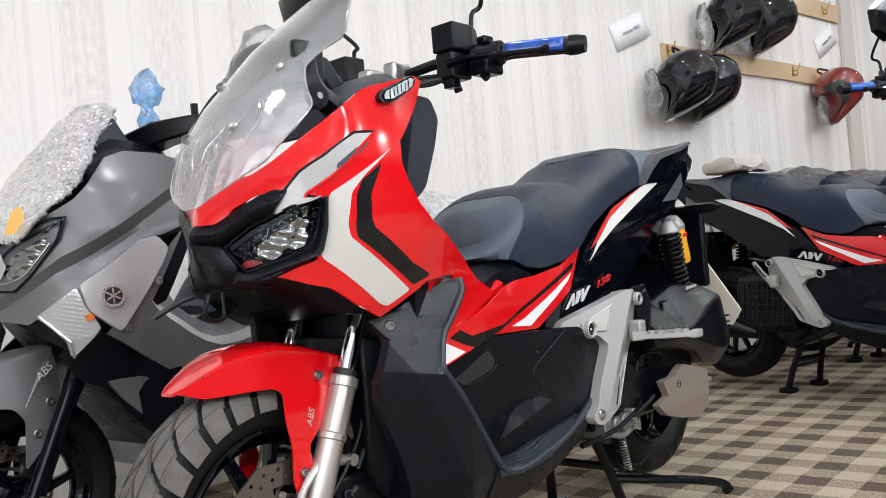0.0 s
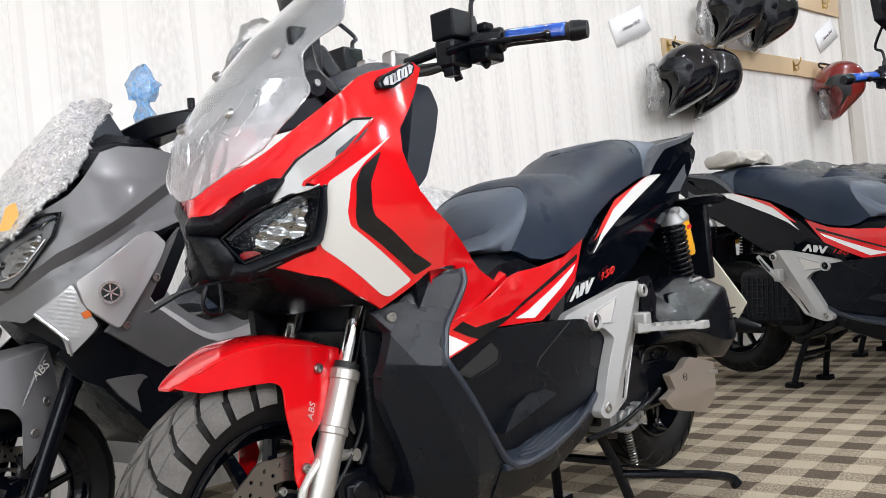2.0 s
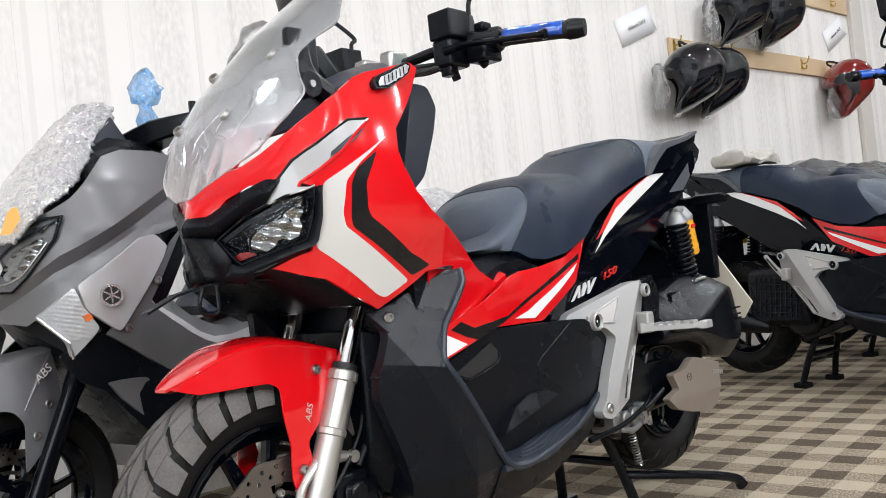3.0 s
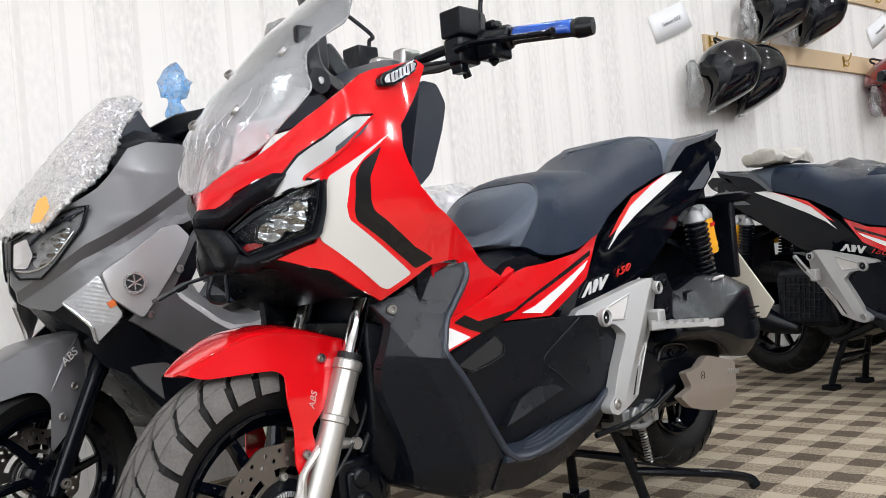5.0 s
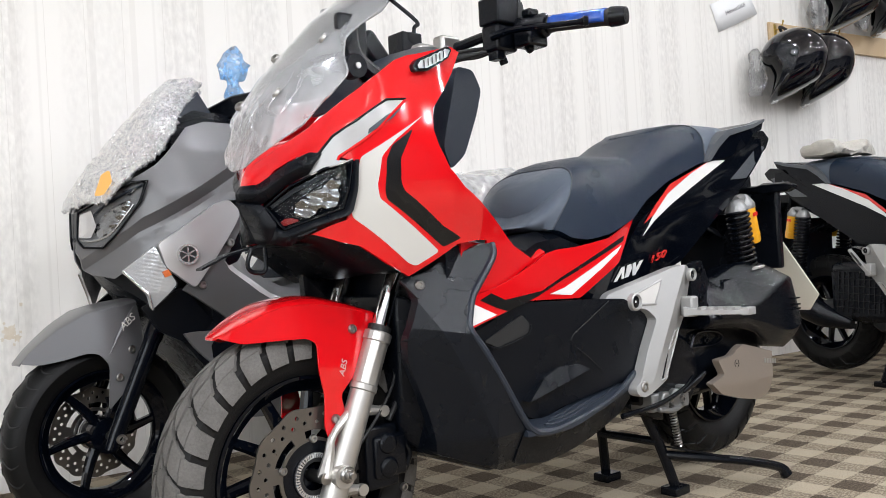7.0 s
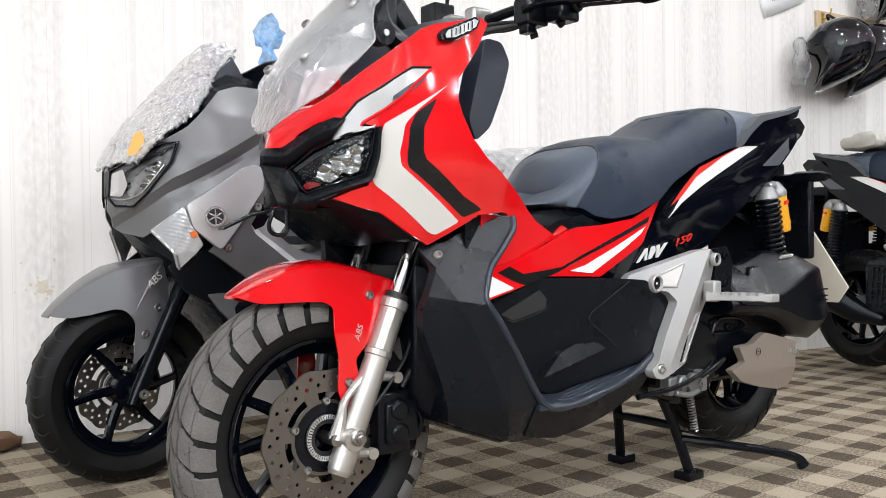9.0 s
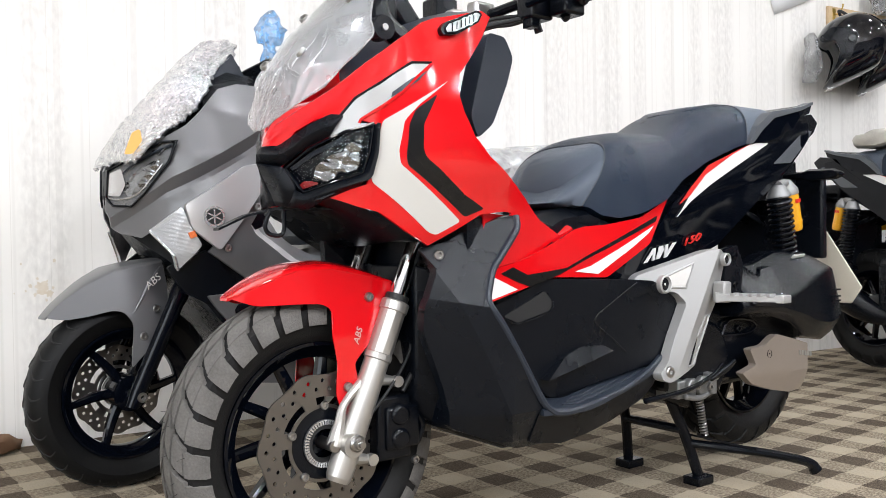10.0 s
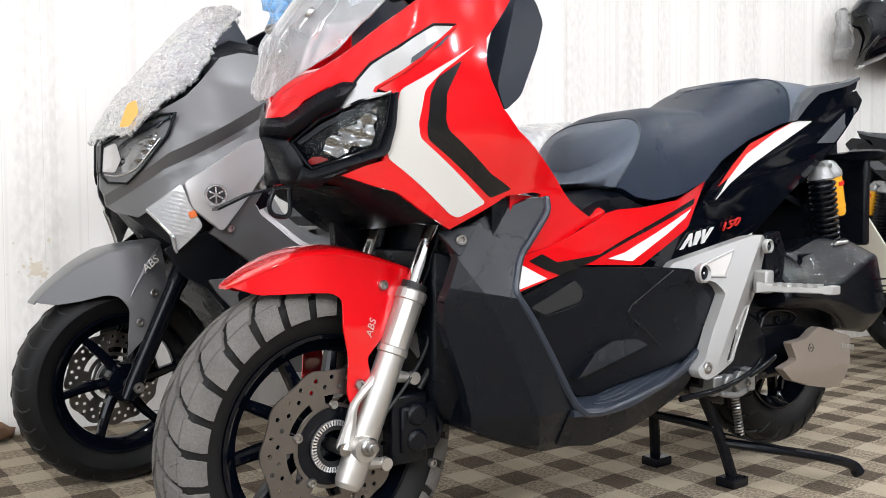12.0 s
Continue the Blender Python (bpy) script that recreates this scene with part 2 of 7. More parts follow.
def wall_paper():
    """Cream paper with soft vertical bands of several widths, mottled pale grey, faint seams and a few scuffs."""
    m = bpy.data.materials.new("striped_wallpaper")
    m.use_nodes = True
    t = m.node_tree
    b = t.nodes["Principled BSDF"]
    co = t.nodes.new("ShaderNodeTexCoord")
    sep = t.nodes.new("ShaderNodeSeparateXYZ")
    t.links.new(co.outputs["Object"], sep.inputs[0])

    def bands(scale, lo, hi):
        comb = t.nodes.new("ShaderNodeCombineXYZ")
        t.links.new(sep.outputs[0], comb.inputs[0])
        n = t.nodes.new("ShaderNodeTexNoise")
        n.noise_dimensions = "3D"
        n.inputs["Scale"].default_value, n.inputs["Detail"].default_value = scale, 0
        t.links.new(comb.outputs[0], n.inputs["Vector"])
        r = t.nodes.new("ShaderNodeMapRange")
        r.inputs[1].default_value, r.inputs[2].default_value = lo, hi
        t.links.new(n.outputs["Fac"], r.inputs[0])
        return r

    wide, thin = bands(7, 0.44, 0.56), bands(30, 0.60, 0.64)
    mott = t.nodes.new("ShaderNodeTexNoise")
    mott.inputs["Scale"].default_value, mott.inputs["Detail"].default_value = 38, 6
    mapped = t.nodes.new("ShaderNodeMapping")
    mapped.inputs["Scale"].default_value = (1.7, 1, 0.75)
    t.links.new(co.outputs["Object"], mapped.inputs[0])
    t.links.new(mapped.outputs[0], mott.inputs["Vector"])
    crisp = t.nodes.new("ShaderNodeMapRange")
    crisp.inputs[1].default_value, crisp.inputs[2].default_value = 0.33, 0.70
    t.links.new(mott.outputs["Fac"], crisp.inputs[0])
    mul = t.nodes.new("ShaderNodeMath")
    mul.operation = "MULTIPLY"
    t.links.new(wide.outputs[0], mul.inputs[0])
    t.links.new(crisp.outputs[0], mul.inputs[1])
    first = t.nodes.new("ShaderNodeMixRGB")
    first.inputs[1].default_value, first.inputs[2].default_value = (0.80, 0.775, 0.735, 1), (0.67, 0.645, 0.61, 1)
    t.links.new(mul.outputs[0], first.inputs[0])
    second = t.nodes.new("ShaderNodeMixRGB")
    second.inputs[2].default_value = (0.50, 0.47, 0.43, 1)
    half = t.nodes.new("ShaderNodeMath")
    half.operation = "MULTIPLY"
    half.inputs[1].default_value = 0.20
    t.links.new(thin.outputs[0], half.inputs[0])
    t.links.new(half.outputs[0], second.inputs[0])
    t.links.new(first.outputs[0], second.inputs[1])
    # thin dark joints between the printed planks
    shift = t.nodes.new("ShaderNodeMath")
    shift.operation = "MULTIPLY_ADD"
    shift.inputs[1].default_value, shift.inputs[2].default_value = 8.3, 0.37
    t.links.new(sep.outputs[0], shift.inputs[0])
    drift = bands(3, 0.0, 1.0)
    moved = t.nodes.new("ShaderNodeMath")
    t.links.new(shift.outputs[0], moved.inputs[0])
    t.links.new(drift.outputs[0], moved.inputs[1])
    part_of = t.nodes.new("ShaderNodeMath")
    part_of.operation = "FRACT"
    t.links.new(moved.outputs[0], part_of.inputs[0])
    joint = t.nodes.new("ShaderNodeMath")
    joint.operation = "LESS_THAN"
    joint.inputs[1].default_value = 0.018
    t.links.new(part_of.outputs[0], joint.inputs[0])
    faint = t.nodes.new("ShaderNodeMath")
    faint.operation = "MULTIPLY"
    faint.inputs[1].default_value = 0.24
    t.links.new(joint.outputs[0], faint.inputs[0])
    third = t.nodes.new("ShaderNodeMixRGB")
    third.inputs[2].default_value = (0.42, 0.38, 0.33, 1)
    t.links.new(faint.outputs[0], third.inputs[0])
    t.links.new(second.outputs[0], third.inputs[1])
    t.links.new(third.outputs[0], b.inputs["Base Color"])
    b.inputs["Roughness"].default_value = 0.55
    bp = t.nodes.new("ShaderNodeBump")
    bp.inputs["Strength"].default_value, bp.inputs["Distance"].default_value = 0.25, 0.002
    t.links.new(mott.outputs["Fac"], bp.inputs["Height"])
    t.links.new(bp.outputs[0], b.inputs["Normal"])
    return m


def checked_carpet():
    """Woven gingham carpet: dark squares, hatched half tones and pale squares, pitch 0.169 m, turned nine degrees."""
    m = bpy.data.materials.new("checked_carpet")
    m.use_nodes = True
    t = m.node_tree
    b = t.nodes["Principled BSDF"]
    co = t.nodes.new("ShaderNodeTexCoord")
    mp = t.nodes.new("ShaderNodeMapping")
    mp.vector_type = "TEXTURE"
    mp.inputs["Location"].default_value = (1.504, 0.213, 0)
    mp.inputs["Rotation"].default_value = (0, 0, radians(9.0))
    mp.inputs["Scale"].default_value = (0.169, 0.169, 0.169)
    t.links.new(co.outputs["Object"], mp.inputs[0])
    wob = t.nodes.new("ShaderNodeTexNoise")
    wob.inputs["Scale"].default_value = 3
    t.links.new(mp.outputs[0], wob.inputs["Vector"])
    sep = t.nodes.new("ShaderNodeSeparateXYZ")
    add = t.nodes.new("ShaderNodeVectorMath")
    add.operation = "MULTIPLY_ADD"
    add.inputs[1].default_value = (0.09, 0.09, 0)
    t.links.new(wob.outputs["Color"], add.inputs[0])
    t.links.new(mp.outputs[0], add.inputs[2])
    t.links.new(add.outputs[0], sep.inputs[0])

    def math_node(op, a, c=None):
        n = t.nodes.new("ShaderNodeMath")
        n.operation = op
        for i, v in enumerate((a, c)):
            if v is None:
                continue
            if isinstance(v, (int, float)):
                n.inputs[i].default_value = v
            else:
                t.links.new(v, n.inputs[i])
        return n.outputs[0]

    def stripe(axis):
        f = math_node("FRACT", math_node("ADD", sep.outputs[axis], 0.21))
        return math_node("LESS_THAN", f, 0.5)

    sx, sy = stripe(0), stripe(1)
    # half tones: fine ribs of dark and pale yarn, broken up along their run
    ribs = []
    for axis, squash in ((0, (14, 34, 1)), (1, (34, 14, 1))):
        stretch = t.nodes.new("ShaderNodeMapping")
        stretch.inputs["Scale"].default_value = squash
        t.links.new(mp.outputs[0], stretch.inputs[0])
        yarn = t.nodes.new("ShaderNodeTexNoise")
        yarn.inputs["Scale"].default_value, yarn.inputs["Detail"].default_value = 1.0, 2
        t.links.new(stretch.outputs[0], yarn.inputs["Vector"])
        ribs.append(yarn.outputs["Fac"])
    weave = t.nodes.new("ShaderNodeMapRange")
    weave.inputs[1].default_value, weave.inputs[2].default_value = 0.40, 0.60
    t.links.new(ribs[0], weave.inputs[0])
    both, one = math_node("MULTIPLY", sx, sy), math_node("ABSOLUTE", math_node("SUBTRACT", sx, sy))
    streak = math_node("MULTIPLY", math_node("SUBTRACT", ribs[0], 0.5), 0.5)
    dark = math_node("ADD", math_node("ADD", both, math_node("MULTIPLY", one, math_node("ADD", math_node("MULTIPLY", weave.outputs[0], 0.40), 0.26))), streak)
    fuzz = t.nodes.new("ShaderNodeTexNoise")
    fuzz.inputs["Scale"].default_value, fuzz.inputs["Detail"].default_value = 330, 4
    t.links.new(co.outputs["Object"], fuzz.inputs["Vector"])
    soil = t.nodes.new("ShaderNodeTexNoise")
    soil.inputs["Scale"].default_value, soil.inputs["Detail"].default_value = 5, 5
    t.links.new(co.outputs["Object"], soil.inputs["Vector"])
    tone = t.nodes.new("ShaderNodeMixRGB")
    tone.inputs[1].default_value, tone.inputs[2].default_value = (0.47, 0.405, 0.305, 1), (0.066, 0.048, 0.034, 1)
    t.links.new(math_node("ADD", math_node("MULTIPLY", dark, 0.9), math_node("MULTIPLY", math_node("SUBTRACT", fuzz.outputs["Fac"], 0.5), 1.1)), tone.inputs[0])
    dirt = t.nodes.new("ShaderNodeMixRGB")
    dirt.blend_type = "MULTIPLY"
    dirt.inputs[2].default_value = (0.72, 0.68, 0.64, 1)
    t.links.new(soil.outputs["Fac"], dirt.inputs[0])
    t.links.new(tone.outputs[0], dirt.inputs[1])
    t.links.new(dirt.outputs[0], b.inputs["Base Color"])
    b.inputs["Roughness"].default_value = 0.95
    b.inputs["Specular IOR Level"].default_value = 0.15
    bp = t.nodes.new("ShaderNodeBump")
    bp.inputs["Strength"].default_value, bp.inputs["Distance"].default_value = 0.8, 0.003
    t.links.new(math_node("ADD", weave.outputs[0], fuzz.outputs["Fac"]), bp.inputs["Height"])
    t.links.new(bp.outputs[0], b.inputs["Normal"])
    return m


PAPERED, CARPET = wall_paper(), checked_carpet()
PLASTER = mat("ceiling_board", (0.76, 0.76, 0.76), 0.8, grain=0.15, grain_size=60, wear=0.15, wear_size=3)
DARK_WALL = mat("unseen_dark_wall", (0.10, 0.10, 0.105), 0.6, grain=0.2, wear=0.3, wear_size=2)

# ---- building helpers ----
def mesh_object(name, bm, material, smooth=True, angle=35):
    bmesh.ops.recalc_face_normals(bm, faces=bm.faces)
    data = bpy.data.meshes.new(name)
    bm.to_mesh(data)
    bm.free()
    data.materials.append(material)
    if smooth:
        data.polygons.foreach_set("use_smooth", [True] * len(data.polygons))
        data.set_sharp_from_angle(angle=radians(angle))
    return new(name, data)


def part(name, bm, material, parent, label="", angle=35, bevel=0.0):
    ob = mesh_object(name, bm, material, angle=angle)
    ob.parent = parent
    if label:
        ob["label"] = label
    if bevel:
        rounding(ob, bevel)
    return ob


def rounding(ob, width, segments=2):
    mod = ob.modifiers.new("rounded_edges", "BEVEL")
    mod.width, mod.segments, mod.limit_method, mod.angle_limit = width, segments, "ANGLE", radians(40)
    return ob


def thing(name, m, label, category, group=""):
    ob = new(name)
    ob.empty_display_size = 0.1
    ob.matrix_world = m
    return tagged(ob, label, category, group)


def solid(name, bm, material, label, category, group="", kind="", bevel=0.0, angle=35):
    ob = mesh_object(name, bm, material, angle=angle)
    if bevel:
        rounding(ob, bevel)
    return tagged(ob, label, category, group, kind)


def box(x0, x1, y0, y1, z0, z1, bm=None):
    bm = bm or bmesh.new()
    v = [bm.verts.new((x, y, z)) for z in (z0, z1) for x, y in ((x0, y0), (x1, y0), (x1, y1), (x0, y1))]
    for f in ((3, 2, 1, 0), (4, 5, 6, 7), (0, 1, 5, 4), (1, 2, 6, 5), (2, 3, 7, 6), (3, 0, 4, 7)):
        bm.faces.new([v[i] for i in f])
    return bm


def turned(bm, m):
    bmesh.ops.transform(bm, matrix=m, verts=bm.verts)
    return bm


def loft(rings, bm=None, caps=True, closed=True):
    """Skin a list of rings that have equally many points."""
    bm = bm or bmesh.new()
    rows = [[bm.verts.new(p) for p in ring] for ring in rings]
    n = len(rows[0])
    for a, b in zip(rows, rows[1:]):
        for i in range(n if closed else n - 1):
            j = (i + 1) % n
            bm.faces.new((a[i], a[j], b[j], b[i]))
    if caps and closed:
        bm.faces.new(rows[0][::-1])
        bm.faces.new(rows[-1])
    return bm


def smooth_line(points, steps=6):
    """A Catmull-Rom line through the points."""
    pts = [Vector(p) for p in points]
    ext = [pts[0] * 2 - pts[1], *pts, pts[-1] * 2 - pts[-2]]
    out = []
    for i in range(len(pts) - 1):
        a, b, c, d = ext[i:i + 4]
        for k in range(steps):
            t = k / steps
            out.append(0.5 * (2 * b + (c - a) * t + (2 * a - 5 * b + 4 * c - d) * t * t + (3 * b - a - 3 * c + d) * t ** 3))
    return out + [pts[-1]]


def rod(points, radius, bm=None, sides=10, steps=5, smooth=True):
    """A round bar along a line; radius may be a list, one for each given point."""
    line = smooth_line(points, steps) if smooth and len(points) > 2 else [Vector(p) for p in points]
    radii = list(radius) if isinstance(radius, (list, tuple)) else [radius, radius]
    rings = []
    side = None
    for i, p in enumerate(line):
        ahead = (line[min(i + 1, len(line) - 1)] - line[max(i - 1, 0)]).normalized()
        if side is None:
            side = ahead.orthogonal().normalized()
        side = (side - ahead * side.dot(ahead)).normalized()
        up = ahead.cross(side)
        r = float(np.interp(i / (len(line) - 1), np.linspace(0, 1, len(radii)), radii))
        rings.append([p + side * r * math.cos(a) + up * r * math.sin(a) for a in np.linspace(0, 2 * math.pi, sides, endpoint=False)])
    return loft(rings, bm)


def lathe(profile, sides=64, bm=None, start=0.0, sweep=360.0, loop=False):
    """Turn a profile of (radius, across) round the y axis. loop: the profile closes on itself."""
    bm = bm or bmesh.new()
    full = abs(sweep - 360) < 1e-6
    angles = [radians(start + sweep * i / sides) for i in range(sides if full else sides + 1)]
    rows = [[bm.verts.new((r * math.cos(a), y, r * math.sin(a))) for r, y in profile] for a in angles]
    pairs = list(zip(rows, rows[1:])) + ([(rows[-1], rows[0])] if full else [])
    n = len(profile)
    for a, b in pairs:
        for i in range(n if loop else n - 1):
            j = (i + 1) % n
            if (a[i].co - b[i].co).length < 1e-7 and (a[j].co - b[j].co).length < 1e-7:
                continue
            bm.faces.new((a[i], a[j], b[j], b[i]))
    bmesh.ops.remove_doubles(bm, verts=bm.verts, dist=1e-6)
    if not full and loop:
        bm.faces.new(rows[0][::-1]) if rows[0][0].is_valid else None
        bm.faces.new(rows[-1]) if rows[-1][0].is_valid else None
    return bm


def plate(outline, depth, thick=0.004, step=0.03, cuts=()):
    """A shell cut to an outline of (x, z) that follows the side surface y = -depth(x, z), thick towards the middle.
    cuts: straight fold lines ((x, z), (x, z)) along which the surface bends."""
    bm = bmesh.new()
    bm.faces.new([bm.verts.new((x, 0, z)) for x, z in outline])
    xs, zs = [p[0] for p in outline], [p[1] for p in outline]
    for axis, lo, hi in ((0, min(xs), max(xs)), (2, min(zs), max(zs))):
        for k in range(int(lo / step) - 1, int(hi / step) + 2):
            if lo + 1e-4 < k * step < hi - 1e-4:
                co, no = [0, 0, 0], [0, 0, 0]
                co[axis], no[axis] = k * step, 1
                bmesh.ops.bisect_plane(bm, geom=bm.verts[:] + bm.edges[:] + bm.faces[:], dist=1e-5, plane_co=co, plane_no=no)
    for (xa, za), (xb, zb) in cuts:
        bmesh.ops.bisect_plane(bm, geom=bm.verts[:] + bm.edges[:] + bm.faces[:], dist=1e-5, plane_co=(xa, 0, za), plane_no=(za - zb, 0, xb - xa))
    for v in bm.verts:
        v.co.y = -depth(v.co.x, v.co.z)
    if thick:
        made = bmesh.ops.extrude_face_region(bm, geom=bm.faces[:])
        for v in made["geom"]:
            if isinstance(v, bmesh.types.BMVert):
                v.co.y += thick
    return bm


def rounded(points, radius=0.01, steps=3):
    """An outline with its corners cut round."""
    out, n = [], len(points)
    for i in range(n):
        p, a, b = Vector(points[i]), Vector(points[i - 1]), Vector(points[(i + 1) % n])
        r = min(radius, (a - p).length * 0.4, (b - p).length * 0.4)
        s, e = p + (a - p).normalized() * r, p + (b - p).normalized() * r
        for k in range(steps + 1):
            t = k / steps
            q = s * (1 - t) ** 2 + p * 2 * t * (1 - t) + e * t * t
            out.append((q.x, q.y))
    return out


def mirrored(bm):
    """The same mesh on the other side of the middle plane y = 0."""
    other = bm.copy()
    bmesh.ops.transform(other, matrix=Matrix.Diagonal((1, -1, 1, 1)), verts=other.verts)
    bmesh.ops.reverse_faces(other, faces=other.faces)
    return other


def pillow(outline, layers, steps=3, radius=0.012):
    """A body from one outline of (x, z): layers of (y, inset, lift), each drawn in by inset metres and shifted up by lift."""
    ring = rounded(outline, radius, steps)
    cx, cz = sum(p[0] for p in ring) / len(ring), sum(p[1] for p in ring) / len(ring)
    rings = []
    for y, inset, lift in layers:
        row = []
        for x, z in ring:
            far = math.hypot(x - cx, z - cz)
            k = max(1 - inset / far, 0.05)
            row.append((cx + (x - cx) * k, y, cz + (z - cz) * k + lift))
        rings.append(row)
    return loft(rings)


def both_sides(name, bm, material, parent, label="", angle=35, bevel=0.0):
    other = mirrored(bm)
    a = part(name, bm, material, parent, label, angle, bevel)
    b = part(name, other, material, parent, label, angle, bevel)
    return a, b


def spread(line, n):
    """A broken line cut into n points at even steps along it."""
    pts = [Vector(p) for p in line]
    far = np.cumsum([0] + [(b - a).length for a, b in zip(pts, pts[1:])])
    return [Vector([float(np.interp(d, far, [p[i] for p in pts])) for i in range(3)]) for d in np.linspace(0, far[-1], n)]


def strip(lines, n=18, bm=None):
    """A skin between broken lines, each cut into n even steps."""
    return loft([spread(line, n) for line in lines], bm, caps=False, closed=False)


def on(surface, points, off=0.0):
    """Points (x, z) laid on a side surface, off metres proud of it."""
    return [(x, -(surface(x, z) + off), z) for x, z in points]


def sheet_of(ob, thick):
    mod = ob.modifiers.new("sheet", "SOLIDIFY")
    mod.thickness, mod.offset = thick, 0
    return ob


def curve_at(table):
    xs, ys = zip(*table)
    return lambda x: float(np.interp(x, xs, ys))


def drum(p, q, radius, sides=16, bm=None):
    return rod([p, q], radius, bm, sides, smooth=False)


def bolt(p, axis, radius, height, bm=None):
    """A hexagon socket bolt head: a low disc with a dished middle."""
    bm = bm or bmesh.new()
    a = Vector(axis).normalized()
    s = a.orthogonal().normalized()
    u = a.cross(s)
    rings = []
    for r, h in ((1.0, 0), (1.0, 0.6), (0.82, 1.0), (0.5, 1.0), (0.42, 0.35), (0.02, 0.3)):
        rings.append([Vector(p) + a * h * height + (s * math.cos(t) + u * math.sin(t)) * r * radius for t in np.linspace(0, 2 * math.pi, 12, endpoint=False)])
    return loft(rings, bm)

# ---- the room ----
WALL_Y, LEFT_X, RIGHT_X, FRONT_Y, TOP_Z = 1.50, -4.1, 15.0, -7.0, 2.95
solid("floor", box(LEFT_X, RIGHT_X, FRONT_Y, WALL_Y, -0.12, 0.0), CARPET, "brown and cream checked woven carpet on the floor", "floor", kind="structure")
solid("wall_north", box(LEFT_X, RIGHT_X, WALL_Y, WALL_Y + 0.15, -0.12, TOP_Z), PAPERED, "cream wallpaper with pale grey vertical bands", "wall", kind="structure")
for wy0, wy1, wz0, wz1, text in ((FRONT_Y, -4.4, -0.12, TOP_Z, "cream striped wallpaper beside the added window"), (-0.8, WALL_Y + 0.15, -0.12, TOP_Z, "cream striped wallpaper on the end wall"),
                                 (-4.4, -0.8, -0.12, 0.55, "papered wall below the added window"), (-4.4, -0.8, 2.35, TOP_Z, "papered wall above the added window")):
    solid("wall_west", box(LEFT_X - 0.15, LEFT_X, wy0, wy1, wz0, wz1), PAPERED, text, "wall", kind="structure")
# made-up window out of view, the opening for the fill lamp
window = thing("added_window", pose(LEFT_X - 0.075, -2.6, 1.45), "unseen window added for fill light, with a dark metal frame", "window")
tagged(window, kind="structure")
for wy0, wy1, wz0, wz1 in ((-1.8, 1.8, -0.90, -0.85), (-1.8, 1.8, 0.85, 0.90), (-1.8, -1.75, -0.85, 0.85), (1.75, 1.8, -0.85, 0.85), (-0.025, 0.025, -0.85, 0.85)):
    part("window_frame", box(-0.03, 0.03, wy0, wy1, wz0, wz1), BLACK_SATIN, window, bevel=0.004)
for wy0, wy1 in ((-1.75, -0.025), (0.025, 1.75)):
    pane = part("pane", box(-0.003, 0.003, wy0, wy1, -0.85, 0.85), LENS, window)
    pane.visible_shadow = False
# end set far off, out of view, so gloss reflects a dim room
solid("wall_east", box(RIGHT_X, RIGHT_X + 0.15, FRONT_Y, WALL_Y + 0.15, -0.12, TOP_Z), PAPERED, "cream striped wallpaper on the far end wall", "wall", kind="structure")
# unseen wall, kept dark so black side panels reflect little
solid("wall_south", box(LEFT_X, RIGHT_X, FRONT_Y - 0.15, FRONT_Y, -0.12, TOP_Z), DARK_WALL, "unseen wall across the aisle, dark grey to dim reflections", "wall", kind="structure")
solid("ceiling", box(LEFT_X, RIGHT_X, FRONT_Y, WALL_Y, TOP_Z, TOP_Z + 0.12), PLASTER, "white boarded ceiling", "ceiling", kind="structure")

# ---- side outlines of the body parts, as (back, up) from the front wheel ----
COWL = [(-0.103, 0.791), (-0.091, 0.835), (-0.068, 0.859), (-0.035, 0.889), (0.006, 0.931), (0.051, 0.971), (0.094, 1.004), (0.121, 1.015)]
COWL_TOP = [(0.133, 1.017), (0.179, 1.029), (0.227, 1.042), (0.248, 1.034), (0.219, 0.99), (0.157, 0.917)]
COWL_BACK = [(0.153, 0.878), (0.162, 0.849), (0.184, 0.808), (0.224, 0.775), (0.241, 0.766), (0.274, 0.746), (0.310, 0.724), (0.346, 0.700), (0.396, 0.661), (0.433, 0.644), (0.468, 0.629), (0.378, 0.594), (0.317, 0.581), (0.262, 0.573), (0.245, 0.600), (0.275, 0.640), (0.300, 0.660), (0.303, 0.674), (0.285, 0.6765), (0.262, 0.675), (0.216, 0.670), (0.114, 0.616), (0.067, 0.642), (0.021, 0.675), (-0.007, 0.684), (-0.044, 0.702), (-0.019, 0.715), (0.001, 0.723), (0.01, 0.788), (0.01, 0.823), (-0.012, 0.833), (-0.03, 0.835), (-0.057, 0.838), (-0.093, 0.804)]
LAMP_EYE = [(-0.086, 0.756), (-0.065, 0.788), (-0.03, 0.813), (0.004, 0.822), (-0.001, 0.777), (-0.008, 0.742), (-0.04, 0.728), (-0.07, 0.712), (-0.074, 0.72)]
REFLECTOR = [(-0.06, 0.74), (-0.06, 0.755), (-0.046, 0.773), (-0.025, 0.791), (-0.003, 0.809), (-0.008, 0.773), (-0.01, 0.748), (-0.034, 0.738), (-0.045, 0.728), (-0.059, 0.731)]
DRL = [(0.066, 0.929), (0.102, 0.931), (0.069, 0.899), (0.048, 0.877), (0.021, 0.855), (-0.011, 0.831), (-0.013, 0.826), (0.004, 0.824), (-0.024, 0.813), (-0.048, 0.801), (-0.042, 0.824), (-0.033, 0.840), (-0.017, 0.868), (0.016, 0.893)]
